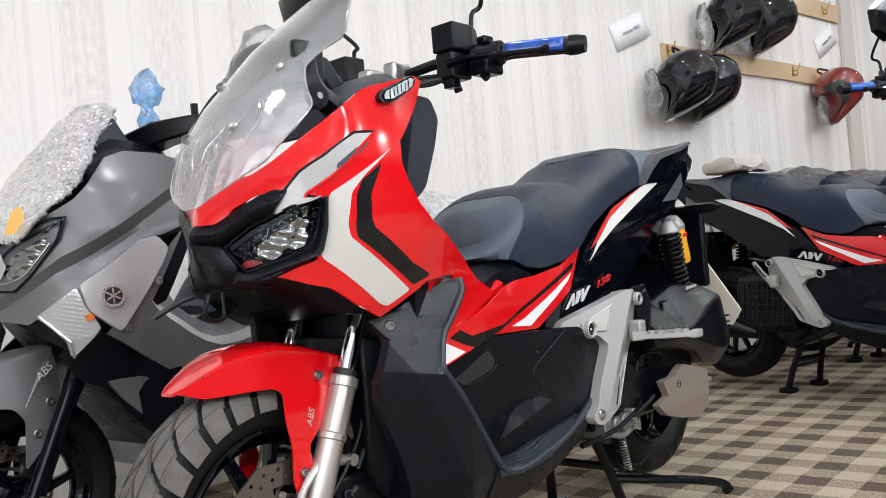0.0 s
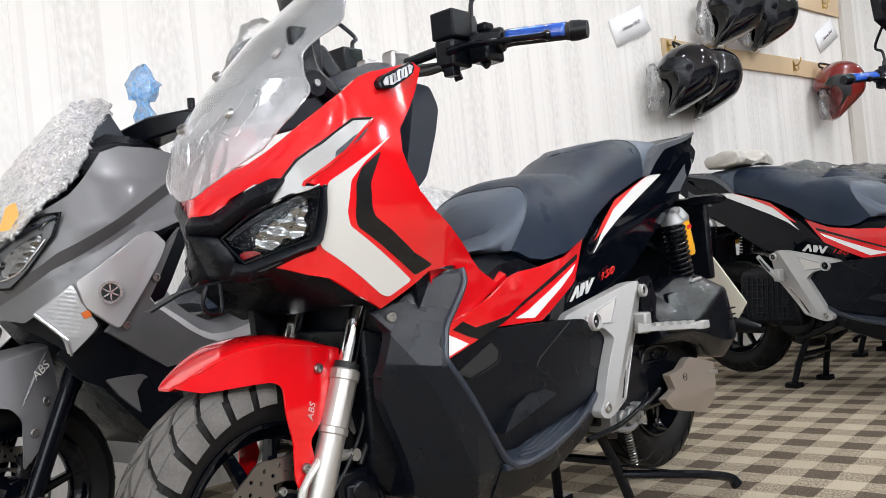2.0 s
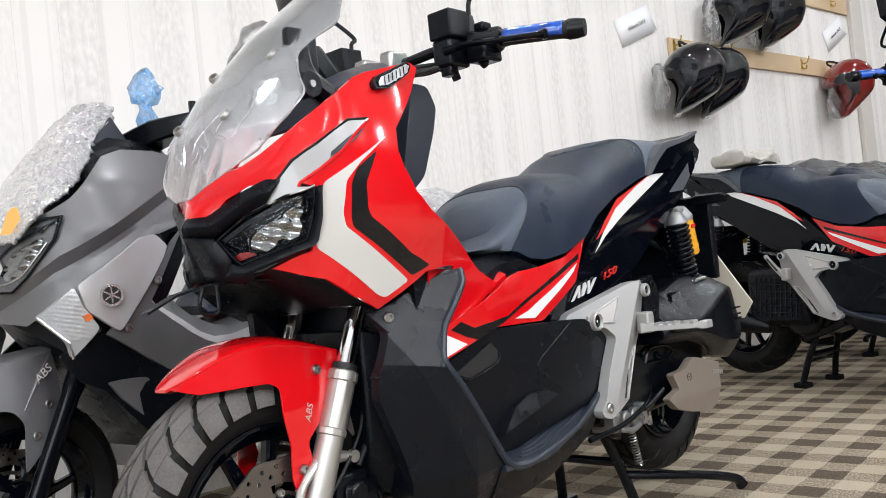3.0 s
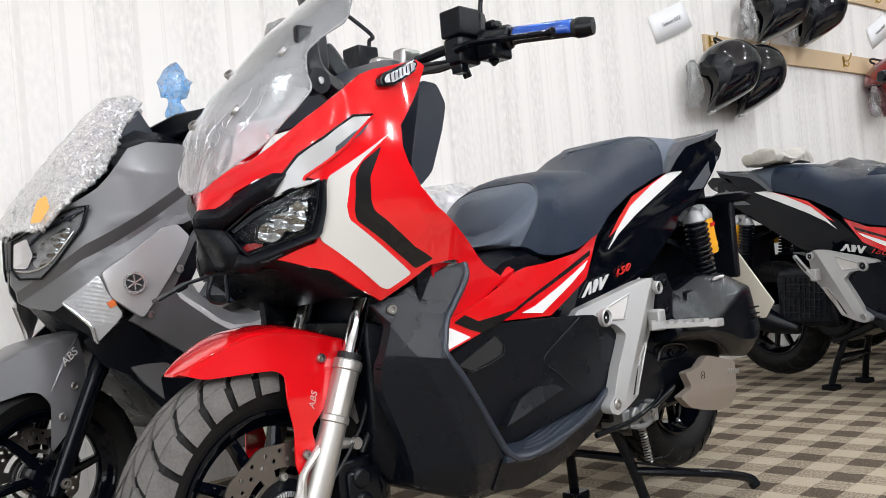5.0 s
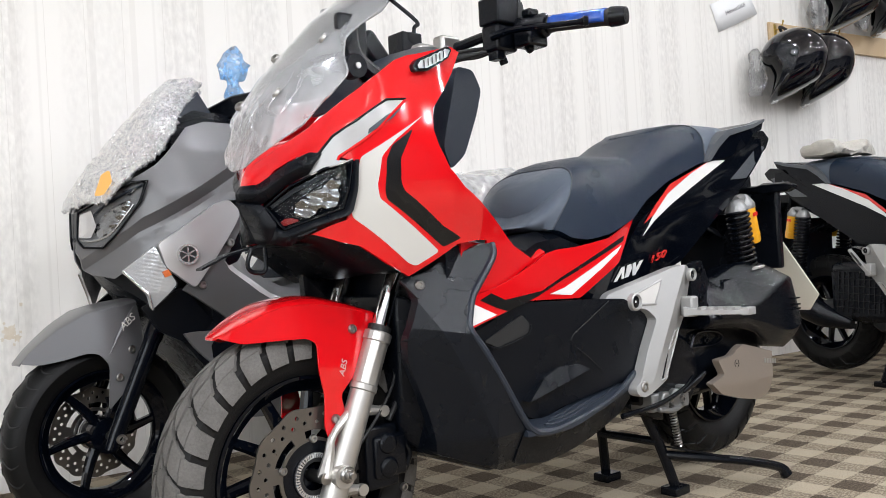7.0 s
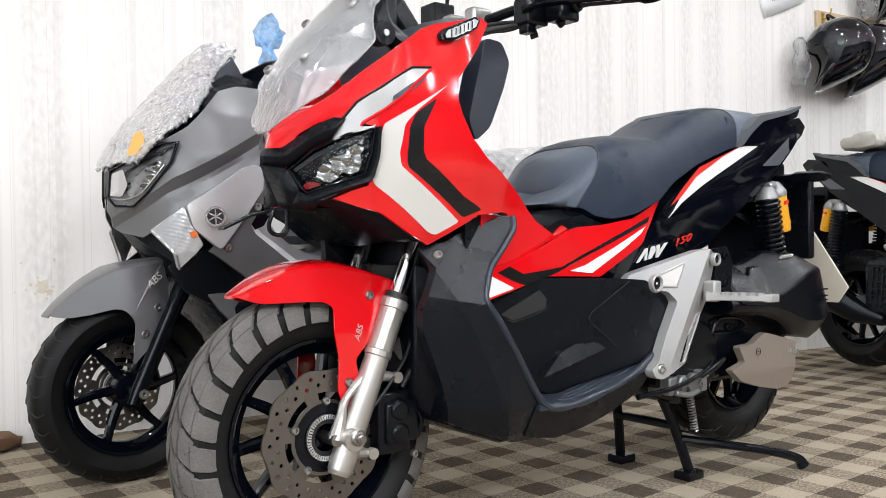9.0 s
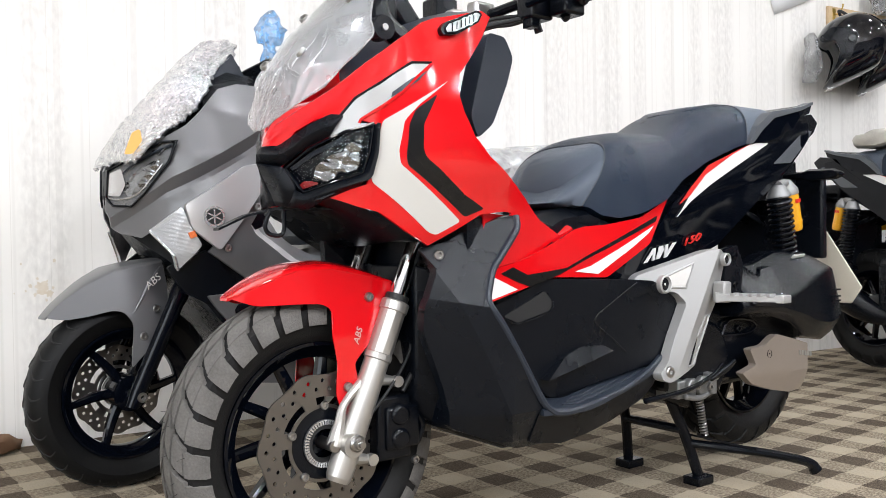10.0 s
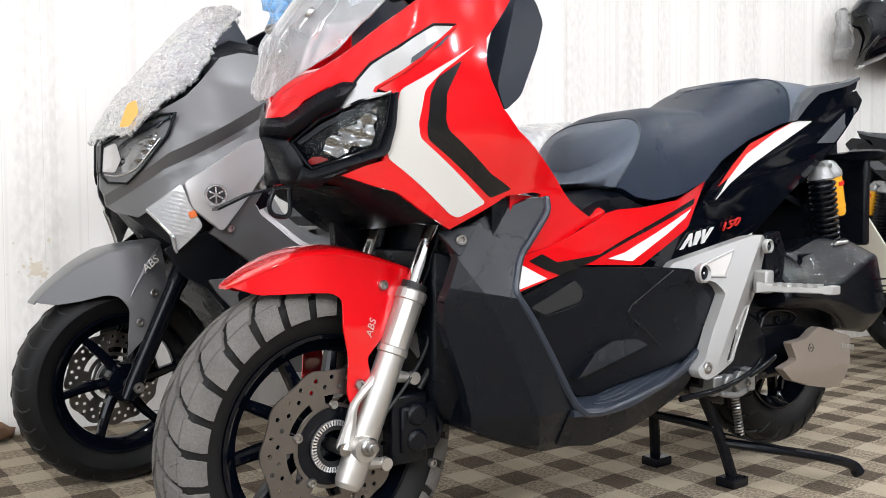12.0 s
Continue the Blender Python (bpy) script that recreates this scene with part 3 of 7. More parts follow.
WHITE_ARROW = [(0.134, 0.904), (0.075, 0.858), (0.05, 0.83), (0.042, 0.779), (0.046, 0.756), (0.073, 0.734), (0.171, 0.658), (0.124, 0.634), (0.107, 0.64), (0.007, 0.725), (0.004, 0.739), (0.012, 0.802), (0.018, 0.83)]
BLACK_ARROW = [(0.109, 0.878), (0.069, 0.849), (0.058, 0.825), (0.055, 0.77), (0.058, 0.754), (0.179, 0.666), (0.224, 0.681), (0.174, 0.704), (0.088, 0.769), (0.082, 0.785), (0.082, 0.826)]
SIGNAL = [(0.121, 0.994), (0.132, 1.006), (0.145, 1.011), (0.206, 1.038), (0.217, 1.032), (0.205, 1.015), (0.151, 0.985), (0.123, 0.982)]
SIGNAL_GLASS = [(0.128, 0.994), (0.136, 1.004), (0.146, 1.008), (0.203, 1.033), (0.211, 1.029), (0.201, 1.015), (0.150, 0.989), (0.130, 0.986)]
LEG_SHIELD = [(0.133, 0.603), (0.204, 0.641), (0.254, 0.658), (0.272, 0.665), (0.290, 0.669), (0.302, 0.668), (0.298, 0.646), (0.279, 0.622), (0.255, 0.590), (0.240, 0.569), (0.226, 0.537), (0.217, 0.510), (0.28, 0.407), (0.34, 0.318), (0.375, 0.283), (0.439, 0.211), (0.321, 0.219), (0.182, 0.274), (0.161, 0.351), (0.123, 0.459), (0.119, 0.503), (0.139, 0.57)]
SHIELD_EAR = [(0.115, 0.61), (0.146, 0.618), (0.176, 0.622), (0.139, 0.57)]
WAIST = [(0.199, 0.499), (0.211, 0.554), (0.262, 0.572), (0.310, 0.580), (0.364, 0.594), (0.450, 0.622), (0.500, 0.641), (0.542, 0.648), (0.62, 0.652), (0.749, 0.668), (0.867, 0.712), (0.773, 0.609), (0.608, 0.538), (0.416, 0.547)]
WAIST_TRIANGLE = [(0.249, 0.554), (0.313, 0.528), (0.237, 0.512)]
WAIST_BLACK = [(0.267, 0.560), (0.300, 0.571), (0.341, 0.555), (0.467, 0.564), (0.813, 0.672), (0.805, 0.659), (0.448, 0.553), (0.348, 0.532), (0.310, 0.543)]
WAIST_WHITE = [(0.495, 0.555), (0.553, 0.565), (0.794, 0.649), (0.768, 0.631), (0.576, 0.547)]
TAIL_SIDE = [(0.608, 0.538), (0.785, 0.609), (0.876, 0.704), (1.0, 0.773), (1.195, 0.851), (1.233, 0.868), (1.305, 0.879), (1.396, 0.922), (1.493, 0.937), (1.498, 0.892), (1.41, 0.811), (1.326, 0.749), (1.259, 0.711), (1.094, 0.598), (0.975, 0.567), (0.864, 0.531), (0.728, 0.526)]
TAIL_WHITE = [(0.887, 0.668), (0.935, 0.705), (1.023, 0.75), (1.286, 0.866), (1.207, 0.862), (1.12, 0.83), (1.0, 0.773), (0.935, 0.721)]
TAIL_RED = [(1.215, 0.865), (1.013, 0.797), (0.942, 0.743), (0.892, 0.699), (0.935, 0.721), (1.0, 0.773), (1.12, 0.83)]
GRAB = [(1.191, 0.857), (1.230, 0.904), (1.284, 0.941), (1.407, 0.963), (1.467, 0.980), (1.454, 0.955), (1.405, 0.942), (1.377, 0.912), (1.299, 0.877)]
TAIL_LAMP = [(1.575, 0.942), (1.535, 0.964), (1.459, 0.952), (1.404, 0.907), (1.278, 0.826), (1.290, 0.788), (1.347, 0.779), (1.405, 0.812), (1.427, 0.848), (1.549, 0.912)]
SIDE_PANEL = [(0.237, 0.496), (0.271, 0.499), (0.408, 0.544), (0.675, 0.531), (0.75, 0.525), (0.86, 0.463), (0.818, 0.391), (0.748, 0.342), (0.413, 0.304), (0.383, 0.331), (0.305, 0.434)]
DRL_SHADE = [(0.03, 0.869), (0.032, 0.878), (0.063, 0.902), (0.091, 0.916), (0.074, 0.898)]
KNEE_INNER = [(0.292, 1.024), (0.342, 1.023), (0.367, 0.985), (0.348, 0.933), (0.303, 0.848), (0.259, 0.817), (0.239, 0.858)]
BRACKET = [(0.711, 0.526), (0.722, 0.537), (0.914, 0.590), (0.946, 0.593), (0.984, 0.580), (0.995, 0.561), (0.991, 0.474), (0.854, 0.328), (0.779, 0.305), (0.753, 0.299), (0.730, 0.307), (0.726, 0.322), (0.755, 0.342), (0.833, 0.471), (0.812, 0.496), (0.736, 0.507), (0.713, 0.517)]
BRACKET_WINDOW = [(0.770, 0.525), (0.867, 0.561), (0.837, 0.506), (0.762, 0.510)]
BRACKET_SLOT = [(0.822, 0.329), (0.874, 0.390), (0.916, 0.435), (0.940, 0.437), (0.933, 0.416), (0.844, 0.330)]
AIR_BOX = [(1.055, 0.537, 0.165, 0.225, 0.452, 0.222, 0.434, 0.422), (1.200, 0.552, 0.150, 0.237, 0.450, 0.234, 0.432, 0.414), (1.290, 0.578, 0.150, 0.238, 0.482, 0.234, 0.412, 0.392), (1.360, 0.582, 0.152, 0.236, 0.508, 0.238, 0.390, 0.350),
           (1.440, 0.576, 0.152, 0.226, 0.530, 0.236, 0.385, 0.334), (1.500, 0.556, 0.150, 0.208, 0.528, 0.226, 0.388, 0.345), (1.555, 0.508, 0.140, 0.185, 0.494, 0.206, 0.396, 0.365), (1.600, 0.446, 0.120, 0.155, 0.440, 0.172, 0.408, 0.395)]
FENDER = [(-0.186, 0.53), (-0.155, 0.545), (-0.112, 0.566), (-0.077, 0.576), (-0.013, 0.576), (0.05, 0.564), (0.12, 0.546), (0.109, 0.479), (0.062, 0.436), (0.029, 0.404), (0.04, 0.352), (0.022, 0.304), (0.004, 0.311), (-0.01, 0.348), (-0.006, 0.407), (-0.016, 0.457), (-0.014, 0.503), (-0.033, 0.514), (-0.068, 0.516), (-0.147, 0.515)]
N_COWL = [(-0.077, 0.712), (-0.07, 0.812), (-0.02, 0.864), (0.058, 0.919), (0.121, 0.985), (0.159, 1.023), (0.214, 1.042), (0.296, 1.04)]
N_COWL_LOW = [(0.244, 0.826), (0.197, 0.822), (0.049, 0.712), (-0.021, 0.64), (-0.05, 0.652), (-0.064, 0.67)]
N_LAMP = [(-0.074, 0.812), (-0.025, 0.853), (0.003, 0.876), (0.030, 0.878), (0.015, 0.827), (-0.023, 0.751), (-0.042, 0.719), (-0.068, 0.722), (-0.078, 0.745)]
N_PANEL = [(0.041, 0.720), (0.178, 0.817), (0.214, 0.825), (0.246, 0.794), (0.228, 0.760), (0.120, 0.605), (0.095, 0.625), (0.056, 0.660)]
N_SIGNAL = [(-0.016, 0.657), (0.037, 0.717), (0.051, 0.671), (0.079, 0.619), (0.033, 0.557), (0.025, 0.594)]
N_SIDE = [(0.100, 0.602), (0.272, 0.806), (0.300, 0.833), (0.203, 0.667), (0.221, 0.644), (0.259, 0.617), (0.309, 0.582), (0.363, 0.553), (0.418, 0.535), (0.471, 0.537), (0.540, 0.550), (0.620, 0.562), (0.620, 0.430), (0.307, 0.468), (0.175, 0.552)]
N_FENDER = [(-0.233, 0.448), (-0.204, 0.48), (-0.143, 0.524), (-0.081, 0.556), (-0.023, 0.568), (0.049, 0.576), (0.059, 0.52), (0.058, 0.476), (0.012, 0.375), (-0.048, 0.316), (-0.05, 0.324), (-0.043, 0.424), (-0.064, 0.455), (-0.089, 0.46), (-0.145, 0.447), (-0.192, 0.441)]
CASE_SIDE = [(1.053, 0.285), (1.116, 0.299), (1.087, 0.342), (1.154, 0.344), (1.194, 0.364), (1.214, 0.368), (1.275, 0.354), (1.403, 0.322), (1.402, 0.269), (1.342, 0.211), (1.300, 0.207), (1.204, 0.225), (1.110, 0.250)]

# ---- wheels, shared by the scooters ----
def tyre_profile(r, width, rim):
    """Section of a tyre, from one bead over the crown to the other."""
    w = width / 2
    pts = [(rim, -w * 0.62), (rim + 0.012, -w * 0.80), ((r + rim) / 2, -w), (r - 0.022, -w * 0.93), (r - 0.007, -w * 0.62), (r - 0.001, -w * 0.30)]
    return pts + [(r, 0)] + [(a, -b) for a, b in reversed(pts)]


def block_tread(r, width, rows, lift):
    """Chunky slanted blocks in four staggered rows that follow the crown."""
    bm = bmesh.new()
    w = width / 2
    crown = curve_at([(0, r), (0.30, r - 0.001), (0.62, r - 0.007), (0.93, r - 0.022), (1.0, r - 0.034), (1.1, r - 0.05)])
    pitch = 2 * math.pi / rows
    for k in range(rows):
        for side in (-1, 1):
            for inner, outer, shift, fill, slant in ((0.05, 0.38, 0.0, 0.76, 0.70), (0.47, 0.80, 0.55, 0.78, 0.45), (0.83, 1.08, 0.98, 0.74, 0.22)):
                a0 = (k + shift + (0.5 if side > 0 else 0)) * pitch
                span = fill * pitch
                grid = []
                for i in range(6):
                    t = min(max((i - 1) / 3, 0), 1)
                    row = []
                    for j in range(6):
                        q = min(max((j - 1) / 3, 0), 1)
                        edge = i in (0, 5) or j in (0, 5)
                        across = inner + (outer - inner) * t
                        bend = slant * t
                        ang = a0 + span * (q + bend - 0.5)
                        rad = crown(across) + (-0.004 if edge else lift) * (1 if across < 0.9 else 0.75)
                        row.append(bm.verts.new((rad * math.cos(ang), side * across * w, rad * math.sin(ang))))
                    grid.append(row)
                for i in range(5):
                    for j in range(5):
                        quad = (grid[i][j], grid[i + 1][j], grid[i + 1][j + 1], grid[i][j + 1])
                        bm.faces.new(quad if side > 0 else quad[::-1])
    return bm


def groove_ribs(r, width, count):
    """Thin curved sipes of a road tyre, standing as fine raised ribs between the cuts."""
    bm = bmesh.new()
    w = width / 2
    crown = curve_at([(0, r), (0.30, r - 0.001), (0.62, r - 0.007), (0.93, r - 0.022), (1.0, r - 0.04)])
    for k in range(count):
        for side in (-1, 1):
            line = []
            for s in np.linspace(0.12, 0.92, 7):
                a = 2 * math.pi * (k + (0.5 if side > 0 else 0)) / count + 0.16 * math.sin(s * 2.4)
                q = crown(s) + 0.0006
                line.append((q * math.cos(a), side * s * w, q * math.sin(a)))
            rod(line, [0.0012, 0.0026, 0.0012], bm, sides=6, steps=2)
    return bm


def cast_rim(r, width):
    bm = lathe([(r, -width * 0.5), (r - 0.006, -width * 0.5), (r - 0.014, -width * 0.36), (r - 0.030, -width * 0.20), (r - 0.032, 0),
                (r - 0.030, width * 0.20), (r - 0.014, width * 0.36), (r - 0.006, width * 0.5), (r, width * 0.5), (r + 0.004, 0)], 72, loop=True)
    return bm


def wheel_spokes(r, width, spokes, twist, hub_r=0.045):
    made = []
    for k in range(spokes):
        a0 = 2 * math.pi * k / spokes
        rings = []
        for s in np.linspace(0, 1, 7):
            rad = hub_r * 0.8 + (r - 0.020 - hub_r * 0.8) * s
            a = a0 + twist * s
            thick, deep = 0.013 - 0.004 * s, 0.015 - 0.004 * s
            c, t = Vector((math.cos(a), 0, math.sin(a))), Vector((-math.sin(a), 0, math.cos(a)))
            rings.append([c * rad + t * thick * p + Vector((0, deep * q, 0)) for p, q in ((-1, -0.6), (-0.5, -1), (0.5, -1), (1, -0.6), (1, 0.6), (0.5, 1), (-0.5, 1), (-1, 0.6))])
        made.append(loft(rings))
    return made


def drilled_disc(r_out, r_in, thick, waves, ring_holes):
    """A brake disc: wavy rim, two rings of real round holes and arched slots inside them."""
    bm = bmesh.new()
    n, bands = 360, 33
    wide = r_out - r_in
    holes = [(r_in + wide * f, 2 * math.pi * (k + o) / ring_holes) for f, o in ((0.80, 0.0), (0.58, 0.5)) for k in range(ring_holes)]
    centres = [(r * math.cos(a), r * math.sin(a)) for r, a in holes]
    rows = []
    for k in range(n):
        a = 2 * math.pi * k / n
        row = []
        for i in range(bands + 1):
            r = r_in + wide * i / bands + (0.0032 * math.cos(waves * a) if i == bands else 0)
            p = Vector((r * math.cos(a), 0, r * math.sin(a)))
            for cx, cz in centres:
                away = Vector((p.x - cx, 0, p.z - cz))
                if i < bands and abs(away.length - 0.0040) < 0.0014:
                    p = Vector((cx, 0, cz)) + away.normalized() * 0.0040
            row.append(bm.verts.new(p))
        rows.append(row)
    faces = []
    for k in range(n):
        mid = 2 * math.pi * (k + 0.5) / n
        near = [c for c in centres if abs(math.remainder(math.atan2(c[1], c[0]) - mid, 2 * math.pi)) < 0.12]
        for i in range(bands):
            r = r_in + wide * (i + 0.5) / bands
            x, z = r * math.cos(mid), r * math.sin(mid)
            slot = 0.14 < (i + 0.5) / bands < 0.36 and k % 60 < 40
            if slot or any((x - c[0]) ** 2 + (z - c[1]) ** 2 < 0.0040 ** 2 for c in near):
                continue
            a_, b_ = rows[k], rows[(k + 1) % n]
            faces.append(bm.faces.new((a_[i], a_[i + 1], b_[i + 1], b_[i])))
    made = bmesh.ops.extrude_face_region(bm, geom=faces)
    for v in made["geom"]:
        if isinstance(v, bmesh.types.BMVert):
            v.co.y += thick
    bmesh.ops.delete(bm, geom=[v for v in bm.verts if not v.link_faces], context="VERTS")
    return bm


def wheel(name, parent, centre, r, width, rim_r, spokes, twist, tread, turn=0.0, blocks=26, dusty=True):
    hub = part(name, cast_rim(rim_r, width * 0.72), BLACK_GLOSS, parent, "glossy black cast alloy wheel")
    hub.matrix_basis = pose(*centre, 0, 0, turn)
    part("hub", lathe([(0.012, -width * 0.45), (0.045, -width * 0.43), (0.045, width * 0.43), (0.012, width * 0.45)], 24, loop=True), BLACK_GLOSS, hub)
    for sp in wheel_spokes(rim_r, width * 0.72, spokes, twist):
        part("spoke", sp, BLACK_GLOSS, hub)
    part("tyre", lathe(tyre_profile(r, width, rim_r), 96), TYRE if tread == "block" else TYRE_CLEAN, hub, "black rubber tyre")
    if tread == "block":
        ob = part("tread", block_tread(r, width, blocks, 0.0075), TREAD if dusty else TYRE_CLEAN, hub, "dusty grey block tread worn pale" if dusty else "clean black block tread", angle=30)
    else:
        ob = part("tread", groove_ribs(r, width, blocks), RUBBER, hub, "fine curved tread cuts")
    tagged(ob, kind="stuff")
    if dusty and tread == "block":
        rnd, hairs = random.Random(9), bmesh.new()
        for k in range(90):
            a, y, long = rnd.uniform(0, 2 * math.pi), rnd.uniform(-0.9, 0.9) * width / 2, rnd.uniform(0.004, 0.011)
            base = r + 0.006 - 0.025 * (abs(y) / (width / 2)) ** 2.4
            rod([(base * math.cos(a), y, base * math.sin(a)), ((base + long) * math.cos(a + 0.01), y + 0.002, (base + long) * math.sin(a + 0.01))], [0.0007, 0.0003], hairs, 4, smooth=False)
        tagged(part("tread_hairs", hairs, RUBBER, hub, "fine moulding hairs on a new tyre"), kind="stuff")
    return hub


def abs_ring(r):
    bm = lathe([(r - 0.001, -0.001), (r, -0.001), (r, 0.001), (r - 0.001, 0.001)], 60, loop=True)
    for k in range(48):
        a = 2 * math.pi * k / 48
        turned_box = box(r - 0.008, r + 0.001, -0.002, 0.002, -0.0014, 0.0014)
        turned(turned_box, Matrix.Rotation(a, 4, "Y"))
        me = bpy.data.meshes.new("tooth")
        turned_box.to_mesh(me)
        turned_box.free()
        bm.from_mesh(me)
        bpy.data.meshes.remove(me)
    return bm


def spring(p, q, radius, wire, turns, sides=7):
    p, q = Vector(p), Vector(q)
    a = (q - p).normalized()
    s = a.orthogonal().normalized()
    u = a.cross(s)
    pts = [p + (q - p) * t + (s * math.cos(2 * math.pi * turns * t) + u * math.sin(2 * math.pi * turns * t)) * radius for t in np.linspace(0, 1, int(turns * 14))]
    return rod(pts, wire, sides=sides, smooth=False)


def words(text, size, material, parent, m, label, slant=0.0, name="lettering", depth=0.0006):
    cu = bpy.data.curves.new("text", "FONT")
    cu.body, cu.size, cu.extrude, cu.shear = text, size, depth, slant
    cu.align_x, cu.align_y = "CENTER", "CENTER"
    tmp = bpy.data.objects.new("text", cu)
    me = bpy.data.meshes.new_from_object(tmp)
    me.materials.clear()
    me.materials.append(material)
    bpy.data.objects.remove(tmp)
    ob = new(name, me)
    ob.parent, ob.matrix_basis = parent, m
    ob["label"] = label
    return ob


# ---- the tall-screened adventure scooter ----
cowl_width = curve_at([(.55, .74), (.6, .80), (.64, .87), (.70, .93), (.75, .985), (.80, 1.01), (.83, 1.015), (.88, 1.005), (.93, .98), (1.0, .93), (1.1, .88)])
shield_width = curve_at([(-.05, .06), (.05, .12), (.12, .193), (.2, .235), (.28, .25), (.4, .24), (.8, .225)])
shield_tuck = curve_at([(.18, .62), (.24, .85), (.30, .98), (.505, 1.03), (.66, .96)])
flank = curve_at([(.2, .222), (.26, .216), (.3, .213), (.4, .203), (.55, .18), (.7, .170), (.85, .155), (1.1, .150), (1.6, .148)])


cowl_ridge = curve_at([(-.12, .83), (-.10, .85), (-.04, .905), (0, .945), (.1, 1.018), (.2, 1.06), (.3, 1.09), (.4, 1.10)])
cowl_roll = curve_at([(-.06, .34), (.05, 0)])


def cowl(x, z):
    """Half width of the front cowl: widening back from the nose, folded in above a crease along its upper edge, running on behind the knee into the waist."""
    behind = max(x - 0.27, 0)
    x, z = min(x, 0.27), max(z, min(0.68, 0.60 + 0.9 * (x - 0.15)))
    rolled = 1 - cowl_roll(x) * max(0, 1 - max(cowl_ridge(x) - z, 0) / 0.055)
    return 0.25 * cowl_width(z) * (1 - math.exp(-max(x + 0.10, 0) / 0.075)) * rolled * (1 - 0.09 * min(max((x - 0.19) / 0.14, 0), 1)) - 0.20 * behind


def shield(x, z):
    """Half width of the leg shield: folded back ahead of a slanting crease and leaning in above another."""
    ahead = 0.90 * (0.170 - x) + 0.43 * (0.50 - z)
    back = 0.5 * min(max(x - 0.22, 0), 0.09) * min(max((z - 0.50) / 0.1, 0), 1)
    return back + shield_width(x) * shield_tuck(z) - 0.55 * max(ahead, 0) - 0.30 * max(z - 0.505 + 0.2 * (x - 0.2), 0)


def tail_side(x, z):
    """Half width of the tail: tucked under below a line that climbs to the back."""
    return flank(x) - 0.19 * max(0.60 + 0.30 * (x - 0.6) - z, 0)


def proud(surface, by):
    return lambda x, z: surface(x, z) + by


def seat_ring(x, top, low, half, grow=0.0):
    """One raked cross-section of the seat, from the near lower edge over the top; the rake fades away from the seam of the nose."""
    k = max(0, 1 - abs(x - 0.632) / (0.20 if x < 0.632 else 0.24))
    rake, zt, zb = 0.774 * k, top(x), low(x)
    for _ in range(30):
        zt, zb = top(x + rake * (zt - 0.75)), low(x + rake * (zb - 0.75))
    ring = []
    for a in np.linspace(0, math.pi, 17):
        c, s = abs(math.cos(a)) ** 0.62, abs(math.sin(a)) ** 0.55
        z = zb + (zt + grow - zb) * s
        ring.append((x + rake * (z - 0.75) - 0.036 * k * c * s, -(half(x + rake * (z - 0.75)) + grow) * math.copysign(c, math.cos(a)), z))
    return ring


def seat_loft(x0, x1, steps, top, low, half, grow=0.0, sunk=()):
    """A length of the seat; the ends named in sunk (0 front, -1 back) close inside it, behind the seam."""
    rings = []
    for x in np.linspace(x0, x1, steps):
        ring = seat_ring(x, top, low, half, grow)
        (xb, w, zb) = ring[0]
        rings.append(ring + [(xb, -w * 0.6, zb - 0.006), (xb, w * 0.6, zb - 0.006)])
    for end in sunk:
        ring = rings[end]
        cx, cz = sum(q[0] for q in ring) / len(ring), sum(q[2] for q in ring) / len(ring)
        core = [(cx + 0.5 * (q[0] - cx) + (0.04 if end == 0 else -0.04), 0.5 * q[1], cz + 0.5 * (q[2] - cz)) for q in ring]
        rings.insert(0 if end == 0 else len(rings), core)
    return loft(rings)


